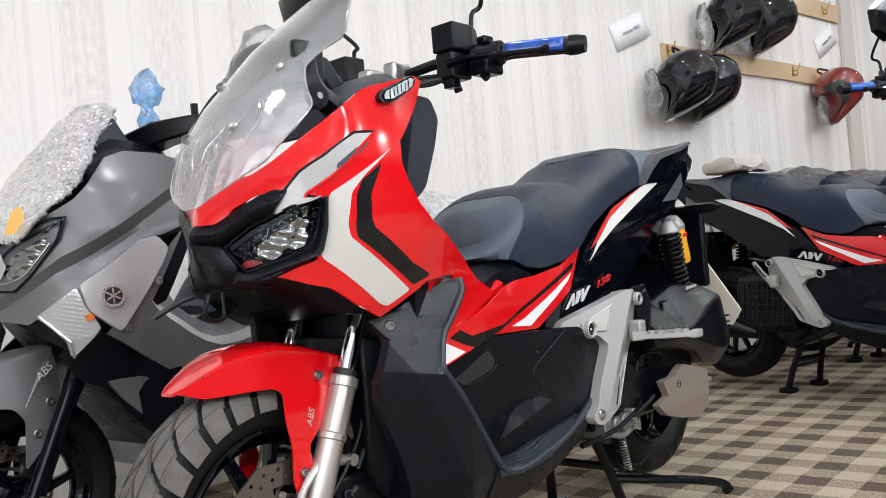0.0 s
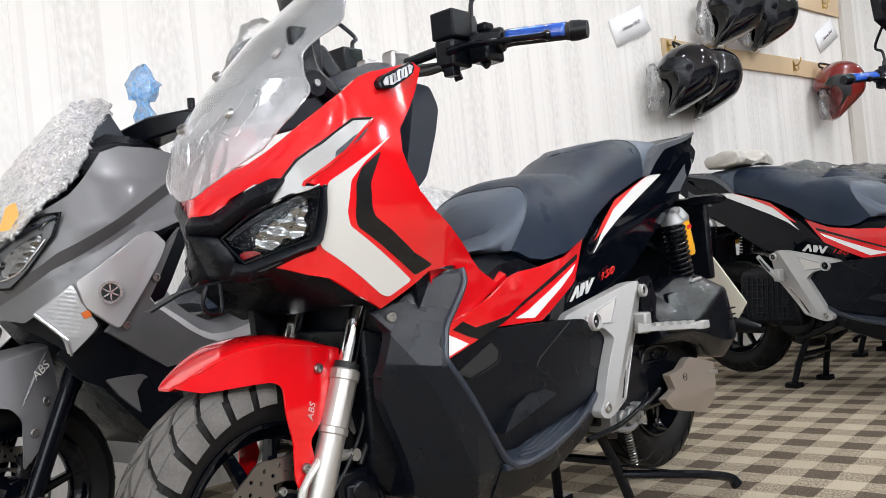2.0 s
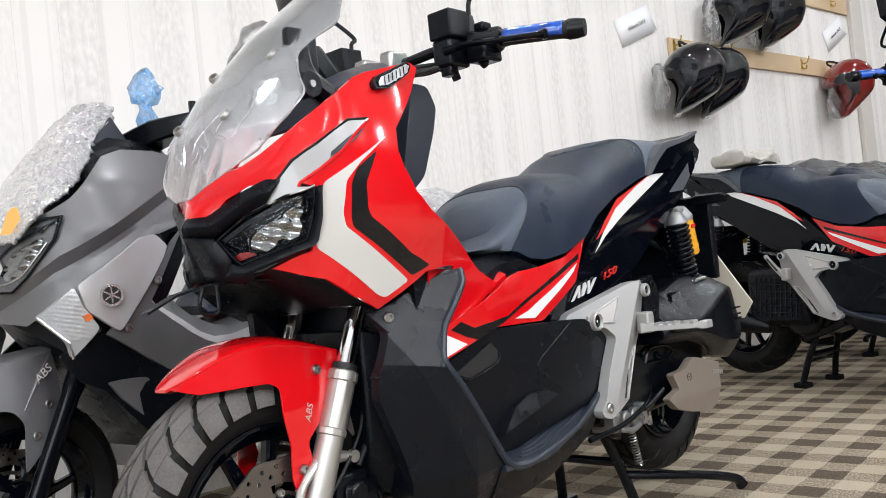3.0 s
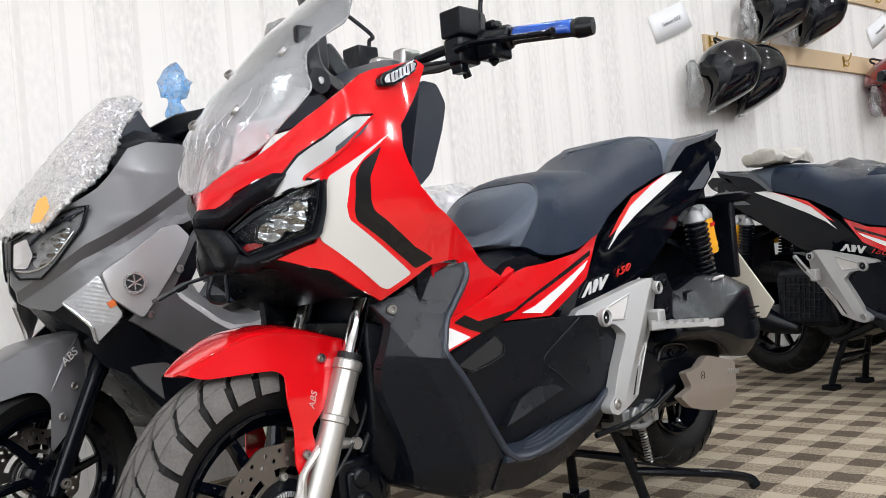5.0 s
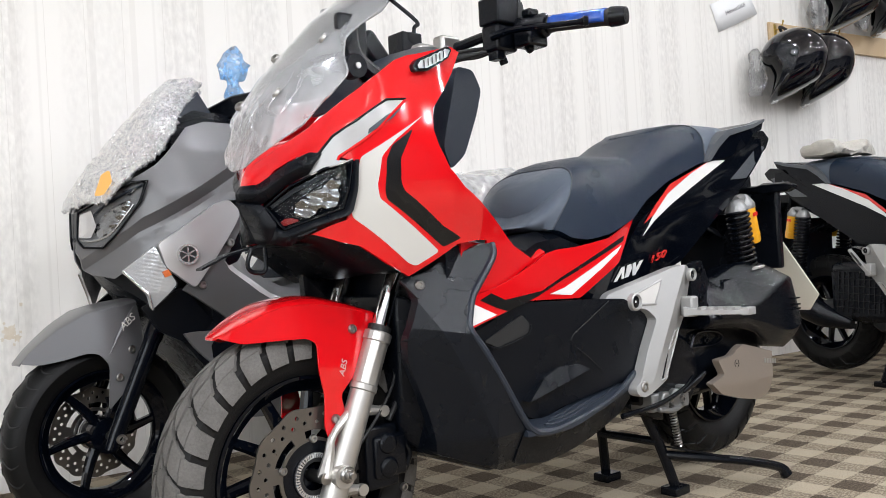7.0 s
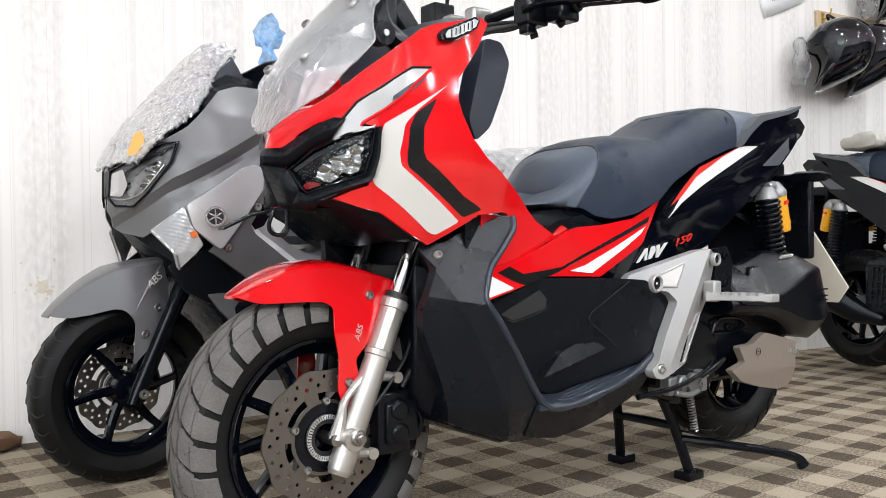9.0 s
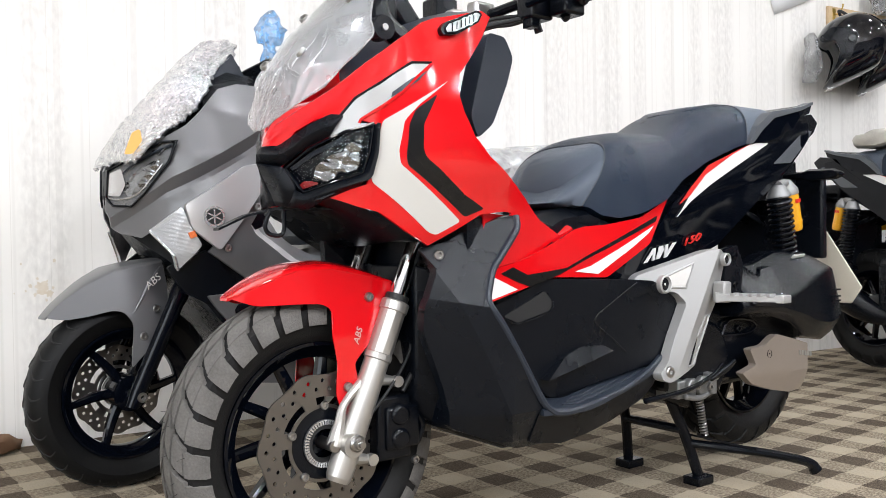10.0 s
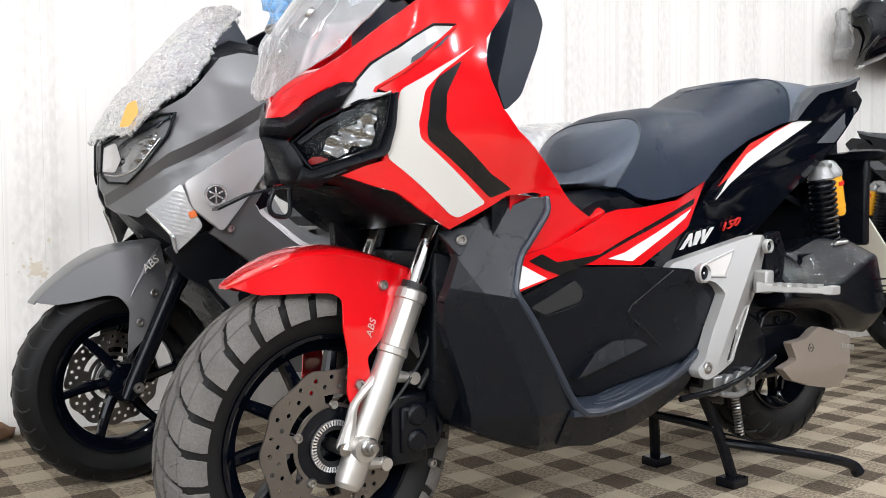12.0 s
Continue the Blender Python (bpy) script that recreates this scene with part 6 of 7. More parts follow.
    drum((0.98, -0.16, 0.32), (0.98, 0.12, 0.32), 0.10, 24, engine)
    box(1.05, 1.40, -0.13, -0.08, 0.24, 0.42, engine)
    block = part("engine", engine, BLACK_SATIN, bike, "black scooter engine block", bevel=0.012)
    under = bmesh.new()
    box(0.865, 0.935, -0.165, -0.09, 0.238, 0.282, under)
    drum((0.955, -0.175, 0.262), (0.955, -0.08, 0.262), 0.024, 16, under)
    drum((0.905, -0.178, 0.268), (0.905, -0.150, 0.268), 0.017, 14, under)
    box(0.968, 0.990, -0.185, -0.12, 0.240, 0.292, under)
    rod([(0.88, -0.17, 0.245), (0.93, -0.175, 0.236), (0.98, -0.17, 0.243)], 0.007, under)
    part("engine_underside", under, ENGINE, block, "bare alloy engine underside", bevel=0.004)
    for bx_, bz_ in ((0.905, 0.268), (0.955, 0.262), (0.979, 0.283)):
        part("engine_bolt", bolt((bx_, -0.186, bz_), (0, -1, 0), 0.008, 0.008), STEEL, block)
    part("stand_bracket", loft([[(x, -0.10, z0), (x, -0.10, z1), (x, 0.10, z1), (x, 0.10, z0)] for x, z0, z1 in ((0.80, 0.262, 0.300), (0.88, 0.228, 0.262), (0.95, 0.205, 0.245), (1.00, 0.190, 0.235))]), BLACK_SATIN, block, "black stand bracket", bevel=0.006)
    cover = plate(rounded([(0.86, 0.46), (1.00, 0.47), (1.12, 0.43), (1.30, 0.40), (1.40, 0.36), (1.37, 0.28), (1.10, 0.26), (0.98, 0.30), (0.90, 0.35)], 0.02), lambda x, z: 0.150, 0.06, 0.05)
    part("belt_case", cover, BLACK_SATIN, block, "black belt drive case", bevel=0.012)
    ribs = bmesh.new()
    for x, z in ((1.06, 0.40), (1.13, 0.385), (1.0, 0.36)):
        bolt((x, -0.151, z), (0, -1, 0), 0.010, 0.006, ribs)
    rod([(1.05, -0.158, 0.375), (1.15, -0.158, 0.372), (1.20, -0.158, 0.385), (1.17, -0.158, 0.405), (1.08, -0.158, 0.41), (1.05, -0.158, 0.375)], 0.004, ribs, 6, 3)
    part("case_ribs", ribs, BLACK_SATIN, block)
    case = plate(rounded(CASE_SIDE, 0.010), lambda x, z: 0.212 - 0.32 * max(0.272 - 0.04 * (x - 1.2) - z, 0) - 0.9 * max(x - 1.36, 0), 0.020, 0.014)
    shellc = part("case_guard", case, CASE, bike, "champagne painted belt case guard", angle=14, bevel=0.004)
    part("guard_hole", turned(lathe([(0.010, 0), (0.010, 0.008), (0.004, 0.006), (0.001, 0.0)], 16), pose(1.174, -0.2140, 0.322)), BLACK_SATIN, shellc)
    for k in range(5):
        part("guard_mark", box(1.315 + 0.013 * k, 1.323 + 0.013 * k, -0.2138, -0.2110, 0.306 - 0.002 * k, 0.318 - 0.002 * k), FORK, shellc)
    air = loft([[(x, -0.085, zt - 0.004), (x, -yt, zt), (x, -yr, zr), (x, -yl, zl), (x, -yl + 0.03, zb), (x, -0.085, zb)] for x, zt, yt, yr, zr, yl, zl, zb in AIR_BOX])
    airbox = part("air_filter_box", air, BLACK_SATIN, bike, "satin black air filter box", angle=24, bevel=0.007)
    part("box_plate", turned(box(-0.028, 0.028, -0.002, 0.002, -0.008, 0.008), pose(1.372, -0.178, 0.5615, 42, -3, 0)), SILVER, airbox, "small pale warning plate")
    snout = pillow([(1.065, 0.548), (1.055, 0.505), (1.075, 0.450), (1.180, 0.440), (1.235, 0.470), (1.262, 0.545), (1.200, 0.540), (1.185, 0.525), (1.160, 0.525), (1.145, 0.545)], ((-0.16, 0.0, 0), (-0.232, 0.002, 0), (-0.240, 0.012, 0)), radius=0.010)
    bmesh.ops.transform(snout, matrix=Matrix(((1, 0, 0, 0), (0, 1, 0.78, -0.355), (0, 0, 1, 0), (0, 0, 0, 1))), verts=snout.verts)
    part("box_snout", snout, BLACK_SATIN, airbox, "black intake snout", angle=25, bevel=0.002)
    marks = bmesh.new()
    for z in (0.470, 0.452, 0.440):
        box(1.452, 1.496, -0.2335, -0.218, z - 0.002, z + 0.002, marks)
    part("box_ribs", marks, BLACK_SATIN, airbox)
    bracket2 = plate(rounded([(0.995, 0.47), (1.00, 0.59), (1.05, 0.60), (1.075, 0.55), (1.06, 0.46)], 0.008), lambda x, z: 0.205, 0.02, 0.03)
    stay = part("side_stay", bracket2, BLACK_MATT, bike, "black mounting stay", bevel=0.004)
    for bz in (0.575, 0.505):
        part("stay_bolt", bolt((1.035, -0.206, bz), (0, -1, 0), 0.009, 0.006), BLACK_SATIN, stay)
    # right side: radiator guard and silencer
    guard = bmesh.new()
    box(0.90, 1.19, 0.13, 0.188, 0.27, 0.52, guard)
    part("radiator_guard", guard, BLACK_MATT, block, "black radiator cover with a mesh", bevel=0.035)
    mesh_bars = bmesh.new()
    for k in range(9):
        rod([(0.95 + 0.025 * k, 0.190, 0.31), (0.95 + 0.025 * k - 0.018, 0.190, 0.485)], 0.0028, mesh_bars, 5, smooth=False)
    for k in range(6):
        rod([(0.93, 0.1905, 0.325 + 0.03 * k), (1.165, 0.1905, 0.335 + 0.03 * k)], 0.0028, mesh_bars, 5, smooth=False)
    part("radiator_mesh", mesh_bars, BLACK_SATIN, block)
    muf = rod([(1.10, 0.17, 0.26), (1.22, 0.19, 0.29), (1.32, 0.20, 0.34), (1.58, 0.21, 0.46), (1.64, 0.21, 0.49)], [0.022, 0.048, 0.060, 0.060, 0.035], sides=20)
    pipe = part("silencer", muf, BLACK_SATIN, bike, "black silencer with a silver heat shield")
    part("heat_shield", turned(box(-0.15, 0.13, -0.004, 0.004, -0.038, 0.040), pose(1.43, 0.272, 0.405, 0, -26, 0)), SILVER, pipe, "brushed silver heat shield", bevel=0.02)
    if board:
        flap = bmesh.new()
        loft([[(1.745 + dx + 0.12 * (0.55 - z), y, z) for y, z in ((-0.05, 0.66), (0.05, 0.66), (0.175, 0.46), (0.14, 0.41), (-0.13, 0.41), (-0.165, 0.46))] for dx in (0, 0.006)], flap)
        part("plate_board", flap, CARD, bike, "cream plastic number plate board", bevel=0.003)
        part("board_arm", rod([(1.46, 0, 0.86), (1.60, 0, 0.78), (1.70, 0, 0.68), (1.735, 0, 0.62)], [0.03, 0.022, 0.018, 0.012]), BLACK_MATT, bike, "black board carrier")

    # rear wheel, shocks, stand
    rw = wheel("rear_wheel", bike, (1.335, 0.0, 0.290), 0.252, 0.130, 0.165, 10, -0.12, "block", blocks=22, dusty=False)
    part("rear_hub", lathe([(0.01, -0.10), (0.05, -0.09), (0.06, 0.0), (0.05, 0.09), (0.01, 0.10)], 24), ENGINE, rw)
    for sy in (-1, 1):
        p, q = Vector((1.352, sy * 0.135, 0.742)), Vector((1.400, sy * 0.135, 0.475))
        down = (q - p).normalized()
        damper = part("shock_absorber", drum(p, q, 0.017), BLACK_SATIN, bike, "black shock absorber with a yellow reservoir")
        part("shock_spring", spring(p + down * 0.018, q - down * 0.012, 0.0295, 0.0050, 17), BLACK_SATIN, damper, "black coil spring")
        part("spring_sleeve", drum(p + down * 0.02, p + down * 0.13, 0.0215, 18), BLACK_SATIN, damper)
        part("shock_cap", rod([p - down * 0.016, p - down * 0.010, p + down * 0.002, p + down * 0.014, p + down * 0.018], [0.014, 0.021, 0.026, 0.033, 0.031], sides=22, smooth=False), ENGINE, damper, "grey cast shock top cap", angle=40)
        part("can_neck", rod([p - down * 0.012, Vector((1.395, sy * 0.130, 0.764))], [0.015, 0.012], sides=12, smooth=False), ENGINE, damper)
        k0, k1 = Vector((1.414, sy * 0.130, 0.738)), Vector((1.440, sy * 0.130, 0.634))
        along = (k1 - k0).normalized()
        part("reservoir_can", rod([k0, k0 + along * 0.101, k0 + along * 0.107], [0.0245, 0.0245, 0.0215], sides=24, smooth=False), YELLOW, damper, "yellow gas reservoir", angle=40)
        part("can_band", drum(k0 + along * 0.078, k0 + along * 0.086, 0.0256, 24), YELLOW, damper)
        part("can_top", rod([k0 - along * 0.036, k0 - along * 0.030, k0 - along * 0.012, k0 - along * 0.008, k0 + along * 0.004], [0.008, 0.013, 0.024, 0.0262, 0.0262], sides=22, smooth=False), ENGINE, damper, "grey cast reservoir head", angle=40)
        for k in range(4):
            part("can_mark", box(1.409 + 0.006 * k, 1.4132 + 0.006 * k, sy * 0.1540 - 0.0012, sy * 0.1540 + 0.0012, 0.708 + 0.001 * k, 0.719 + 0.001 * k), RED_DECAL, damper)
    part("rear_plate", box(1.40, 1.415, -0.09, 0.09, 0.45, 0.72), BLACK_MATT, bike, "black inner fender", bevel=0.004)
    stand = bmesh.new()
    for sy in (-1, 1):
        rod([(0.945, sy * 0.075, 0.225), (0.985, sy * 0.095, 0.12), (1.012, sy * 0.112, 0.022)], 0.0135, stand)
        box(0.985, 1.045, min(sy * 0.085, sy * 0.135), max(sy * 0.085, sy * 0.135), 0.0, 0.022, stand)
    rod([(0.93, -0.09, 0.235), (0.94, 0.0, 0.225), (0.93, 0.09, 0.235)], 0.017, stand)
    rod([(0.972, -0.095, 0.14), (0.972, 0.095, 0.14)], 0.011, stand, smooth=False)
    cs = part("centre_stand", stand, BLACK_SATIN, bike, "black centre stand holding the rear wheel up", bevel=0.003)
    part("stand_tang", rod([(0.99, -0.10, 0.105), (1.05, -0.17, 0.095), (1.15, -0.235, 0.075), (1.25, -0.270, 0.045), (1.27, -0.280, 0.022)], [0.010, 0.011, 0.011, 0.012, 0.016]), BLACK_SATIN, cs)
    gusset = loft([[(0.985, -0.10, 0.13), (0.985, -0.10, 0.125), (0.985, -0.13, 0.125), (0.985, -0.13, 0.13)], [(1.10, -0.19, 0.095), (1.10, -0.19, 0.090), (1.10, -0.22, 0.090), (1.10, -0.22, 0.095)]])
    part("stand_gusset", gusset, BLACK_SATIN, cs)
    part("stand_spring", spring((0.995, -0.125, 0.245), (1.00, -0.14, 0.130), 0.0085, 0.0022, 17, 5), STEEL, cs, "steel stand return spring")
    side_stand = bmesh.new()
    rod([(0.70, -0.20, 0.262), (0.82, -0.215, 0.272), (0.93, -0.21, 0.292), (0.98, -0.205, 0.315)], [0.0065, 0.006, 0.005, 0.004], side_stand)
    rod([(0.93, -0.21, 0.285), (0.96, -0.235, 0.315), (0.985, -0.235, 0.325), (0.99, -0.21, 0.300), (0.93, -0.21, 0.285)], 0.005, side_stand)
    part("side_stand", side_stand, BLACK_SATIN, bike, "folded black side stand")
    return bike


adventure_scooter(pose(0, 0.072, 0, 0, 0, 8.5), "glossy red scooter with white and black stripes on its centre stand", RED, board=True)
second = adventure_scooter(pose(2.715, -0.458, 0, 0, 0, 82), "glossy black scooter with a red waist on its centre stand", BLACK_GLOSS,
                           bars=pose(0.34, 0, 0.085, 0, 0, 10) @ pose(-0.34, 0, 0), peg_up=True)

# ---- the grey maxi scooter ----
maxi_width = curve_at([(.45, .75), (.6, .95), (.7, 1), (.85, 1), (.95, .9), (1.05, .65), (1.15, .55)])


def maxi(x, z):
    return 0.27 * maxi_width(z) * (1 - math.exp(-(max(x + 0.085, 0) / 0.09) ** 1.35))


maxi_crease = curve_at([(-0.08, 0.682), (0.02, 0.788), (0.227, 0.910), (0.4305, 1.030)])


def maxi_folded(x, z):
    """The cowl's surface, tucked under along one slanting crease."""
    below = maxi_crease(x) - z
    return maxi(x, z) - 0.80 * min(max(below, 0), 0.036) + 0.45 * max(min(below, 0.070) - 0.050, 0) - 0.12 * max(-below - 0.02, 0)


def grey_scooter(m):
    bike = thing("scooter", m, "matt grey maxi scooter with its windscreen in bubble wrap", "scooter")
    fw = wheel("front_wheel", bike, (-0.034, 0, 0.242), 0.242, 0.108, 0.168, 6, 0.16, "road", blocks=30)
    disc = part("brake_disc", drilled_disc(0.115, 0.055, 0.004, 12, 24), DISC, fw, "drilled brake disc")
    disc.location = (0, 0.045, 0)
    ring = part("sensor_ring", abs_ring(0.045), STEEL, fw)
    ring.location = (0, 0.040, 0)

    def fork_x(z):
        return -0.040 + 0.47 * (z - 0.250)

    for sy in (-1, 1):
        y = sy * 0.104
        leg = part("fork_leg", rod([(fork_x(z), y, z) for z in (0.215, 0.25, 0.47, 0.485, 0.52, 0.525)], [0.016, 0.021, 0.021, 0.024, 0.024, 0.018], sides=18, smooth=False), BLACK_GLOSS, bike, "glossy black fork leg")
        part("fork_tube", drum((fork_x(0.52), y, 0.52), (fork_x(0.72), y, 0.72), 0.0155, 16), CHROME, leg, "chrome fork tube")
        part("axle_nut", bolt((-0.036, y + sy * 0.014, 0.242), (0, sy, 0), 0.013, 0.012), STEEL, leg)
    part("front_axle", drum((-0.034, -0.10, 0.242), (-0.034, 0.10, 0.242), 0.010), STEEL, bike)
    cal = bmesh.new()
    box(0.0, 0.07, 0.030, 0.085, 0.22, 0.33, cal)
    part("brake_caliper", cal, BLACK_SATIN, bike, "black brake caliper", bevel=0.01)

    def fender_side(x, z):
        return 0.080 + 0.018 * min(max((0.56 - z) / 0.12, 0), 1) - 0.075 * max(-0.05 - x, 0) / 0.20 - 0.02 * max(x, 0) / 0.05

    both_sides("front_fender_side", plate(rounded(N_FENDER, 0.012), fender_side, 0.004, 0.025), GREY_PAINT, bike, "matt grey front fender side", bevel=0.002)
    ridge = curve_at([(-0.233, 0.448), (-0.204, 0.480), (-0.143, 0.524), (-0.081, 0.556), (-0.023, 0.568), (0.049, 0.576)])
    rings = []
    for x in np.linspace(-0.233, 0.049, 14):
        w, edge = fender_side(x, ridge(x)), ridge(x)
        lift = 0.012 * min((x + 0.243) / 0.12, 1)
        arc = [(x, -w * math.cos(a), edge + lift * math.sin(a)) for a in np.linspace(0, math.pi, 13)]
        rings.append(arc + [(p, q * 0.95, r - 0.005) for p, q, r in reversed(arc)])
    part("front_fender", loft(rings), GREY_PAINT, bike, "matt grey front fender", angle=50)
    for sy in (-1, 1):
        for x, z in ((0.018, 0.458), (-0.020, 0.392)):
            part("fender_bolt", bolt((x, sy * (fender_side(x, z) + 0.001), z), (0, sy, 0), 0.010, 0.006), STEEL, bike)
    both_sides("fender_crease", rod([(-0.040, -fender_side(-0.040, 0.455) - 0.001, 0.455), (0.0, -fender_side(0.0, 0.52) - 0.002, 0.520), (0.040, -fender_side(0.04, 0.566) - 0.001, 0.566)], [0.002, 0.005, 0.002], None, 8, 5), GREY_PAINT, bike, "raised fold in the fender")
    words("ABS", 0.027, WHITE_DECAL, bike, pose(0.008, -0.0960, 0.528, 90, -40, 0), "silver letters on the grey fender", 0.2)

    shell = N_COWL + [(0.40, 1.01), (0.40, 0.88)] + N_COWL_LOW
    both_sides("front_cowl", plate(shell, maxi_folded, 0.006, 0.016, [((-0.08, 0.682 - d), (0.02, 0.788 - d)) for d in (0, 0.036, 0.05)] + [((0.02, 0.788 - d), (0.227, 0.910 - d)) for d in (0, 0.036, 0.05)]), GREY_PAINT, bike, "matt grey front cowl", angle=24)
    for sy in (-1, 1):
        # bright plate stands in for white wall light in the lamp's tip
        bright_tip = plate(rounded([(-0.075, 0.748), (-0.072, 0.805), (-0.056, 0.815), (-0.050, 0.775), (-0.058, 0.745)], 0.004), proud(maxi, 0.012), 0.003, 0.02)
        part("tip_glare", mirrored(bright_tip) if sy > 0 else bright_tip, SIGNAL_CLEAR, bike, "bright plate for the white showing in the lamp's tip")
        def side_of(bm):
            return mirrored(bm) if sy > 0 else bm
        lamp = part("headlight", side_of(plate(N_LAMP, proud(maxi, -0.012), 0.002, 0.02)), BLACK_GLOSS, bike, "dark headlight with bright reflectors")
        part("lamp_wall", side_of(strip([on(maxi, N_LAMP + N_LAMP[:1], -0.012), on(maxi, N_LAMP + N_LAMP[:1], 0.010)], 40)), BLACK_GLOSS, lamp)
        for ol in ([(-0.052, 0.765), (-0.036, 0.802), (-0.010, 0.829), (0.004, 0.835), (-0.004, 0.806), (-0.026, 0.760), (-0.044, 0.742)], [(0.000, 0.842), (0.012, 0.862), (-0.010, 0.856)]):
            bowl = plate(rounded(ol, 0.005), lambda x, z: maxi(x, z) + 0.001 + 0.006 * math.sin(x * 150 + z * 80) * math.sin(z * 170 - x * 50), 0.001, 0.003)
            part("reflector", side_of(bowl), GREY_LAMP, lamp, "bright faceted reflector", angle=60)
        part("lamp_blade", side_of(rod(on(maxi, [(-0.066, 0.760), (-0.046, 0.810), (-0.012, 0.846), (0.022, 0.868)], 0.002), 0.0035, sides=6)), MID_PLASTIC, lamp)
        part("lamp_lower_blade", side_of(rod(on(maxi, [(-0.070, 0.742), (-0.052, 0.738), (-0.030, 0.752), (-0.010, 0.790), (0.006, 0.822)], 0.004), 0.0030, sides=6)), SIGNAL_CLEAR, lamp)
        part("bezel", side_of(rod(on(maxi, N_LAMP + N_LAMP[:2], 0.010), 0.0028, sides=8, smooth=False)), BLACK_SATIN, lamp)
        g = part("lens", side_of(plate(rounded(N_LAMP, 0.008), proud(maxi, 0.010), 0.002, 0.025)), LENS, lamp, "clear headlight lens")
        g.visible_shadow = False
        pan = plate(rounded(N_PANEL, 0.010), proud(maxi, 0.006), 0.012, 0.025)
        cover = part("side_cover", mirrored(pan) if sy > 0 else pan, SILVER_PANEL, bike, "light grey side cover with a round badge", bevel=0.003)
        v0 = maxi(0.105, 0.70) + 0.0065
        rb = lathe([(0.020, 0), (0.026, 0), (0.026, -0.003), (0.020, -0.003)], 32, loop=True)
        turned(rb, pose(0.100, sy * v0 * 1.0, 0.690, 0, 0, 0) @ Matrix.Diagonal((1, -sy, 1, 1)) @ pose(0, 0, 0, 0, 0, -21))
        part("badge_ring", rb, SIGNAL_CLEAR, cover, "round chrome badge ring")
        dk = lathe([(0.021, 0), (0.020, -0.002), (0.0005, -0.002)], 32)
        turned(dk, pose(0.100, sy * v0, 0.690) @ Matrix.Diagonal((1, -sy, 1, 1)) @ pose(0, 0, 0, 0, 0, -21))
        part("badge_disc", dk, RUBBER, cover)
        star = bmesh.new()
        for k in range(3):
            piece = box(-0.018, 0.018, -0.0035, -0.002, -0.0018, 0.0018)
            turned(piece, Matrix.Rotation(math.pi * k / 3 + 0.5, 4, "Y"))
            me = bpy.data.meshes.new("bar")
            piece.to_mesh(me)
            piece.free()
            star.from_mesh(me)
            bpy.data.meshes.remove(me)
        turned(star, pose(0.100, sy * v0, 0.690) @ Matrix.Diagonal((1, -sy, 1, 1)) @ pose(0, 0, 0, 0, 0, -21))
        part("badge_bars", star, SIGNAL_CLEAR, cover)
        sg = plate(rounded(N_SIGNAL, 0.008), lambda x, z: maxi(x, z) + 0.003 + 0.00025 * math.sin((z + 0.35 * x) * 640) + 0.0004 * math.sin((x - 0.3 * z) * 260), 0.012, 0.0025)
        sig = part("turn_signal", mirrored(sg) if sy > 0 else sg, SIGNAL_GLASS_MAT, bike, "clear ribbed turn signal", angle=15)
        part("signal_edge", side_of(rod(on(maxi, [(-0.016, 0.657), (0.025, 0.594), (0.033, 0.557)], 0.008), 0.0035, sides=6, smooth=False)), SIGNAL_CLEAR, sig)
        ob_ = plate([(0.048, 0.650), (0.060, 0.656), (0.066, 0.642), (0.054, 0.636)], proud(maxi, 0.007), 0.003, 0.03)
        part("bulb", mirrored(ob_) if sy > 0 else ob_, ORANGE, sig, "orange bulb")
        gl = plate(rounded(N_SIGNAL, 0.008), proud(maxi, 0.012), 0.002, 0.03)
        gg = part("signal_lens", mirrored(gl) if sy > 0 else gl, LENS, sig)
        gg.visible_shadow = False
        def wall_of(x, z):
            return maxi(x, z) - 0.012

        side_ob = part("leg_shield", side_of(plate(N_SIDE, wall_of, 0.012, 0.03)), GREY_PAINT, bike, "matt grey leg shield and floor panel", bevel=0.003)
        rim = on(wall_of, [(0.203, 0.667), (0.221, 0.644), (0.259, 0.617), (0.309, 0.582), (0.363, 0.553), (0.418, 0.535), (0.471, 0.537), (0.540, 0.550), (0.620, 0.565)], 0.001)
        lip = on(maxi, [(0.212, 0.676), (0.242, 0.646), (0.296, 0.611), (0.348, 0.577), (0.393, 0.560), (0.447, 0.559), (0.540, 0.580), (0.620, 0.600)], -0.022)
        deep = on(maxi, [(0.262, 0.730), (0.287, 0.690), (0.318, 0.648), (0.359, 0.618), (0.421, 0.590), (0.477, 0.579), (0.583, 0.601), (0.640, 0.625)], -0.080)
        # sill painted paler than the shield for the light from above
        part("shield_edge", side_of(strip([rim, lip], 30)), SILVER_PANEL, side_ob, "bevelled sill in paler paint for the highlight it catches")
        part("shield_hollow", side_of(strip([lip, deep, [(x, y * 0.4, z + 0.004) for x, y, z in deep]], 30)), GREY_PAINT, side_ob, "hollowed inner face of the leg shield", angle=60)
        part("pillar_trim", side_of(plate([(0.204, 0.670), (0.214, 0.655), (0.242, 0.666), (0.317, 0.798), (0.302, 0.830)], proud(maxi, -0.014), 0.05, 0.05)), BLACK_SATIN, side_ob, "black trim beside the opening")
        part("lower_guard", side_of(plate(rounded([(0.110, 0.490), (0.149, 0.492), (0.199, 0.489), (0.234, 0.466), (0.320, 0.435), (0.450, 0.410), (0.450, 0.300), (0.260, 0.330), (0.146, 0.446)], 0.008), proud(maxi, -0.012), 0.01, 0.05)), GREY_PAINT, bike, "matt grey lower guard", bevel=0.002)
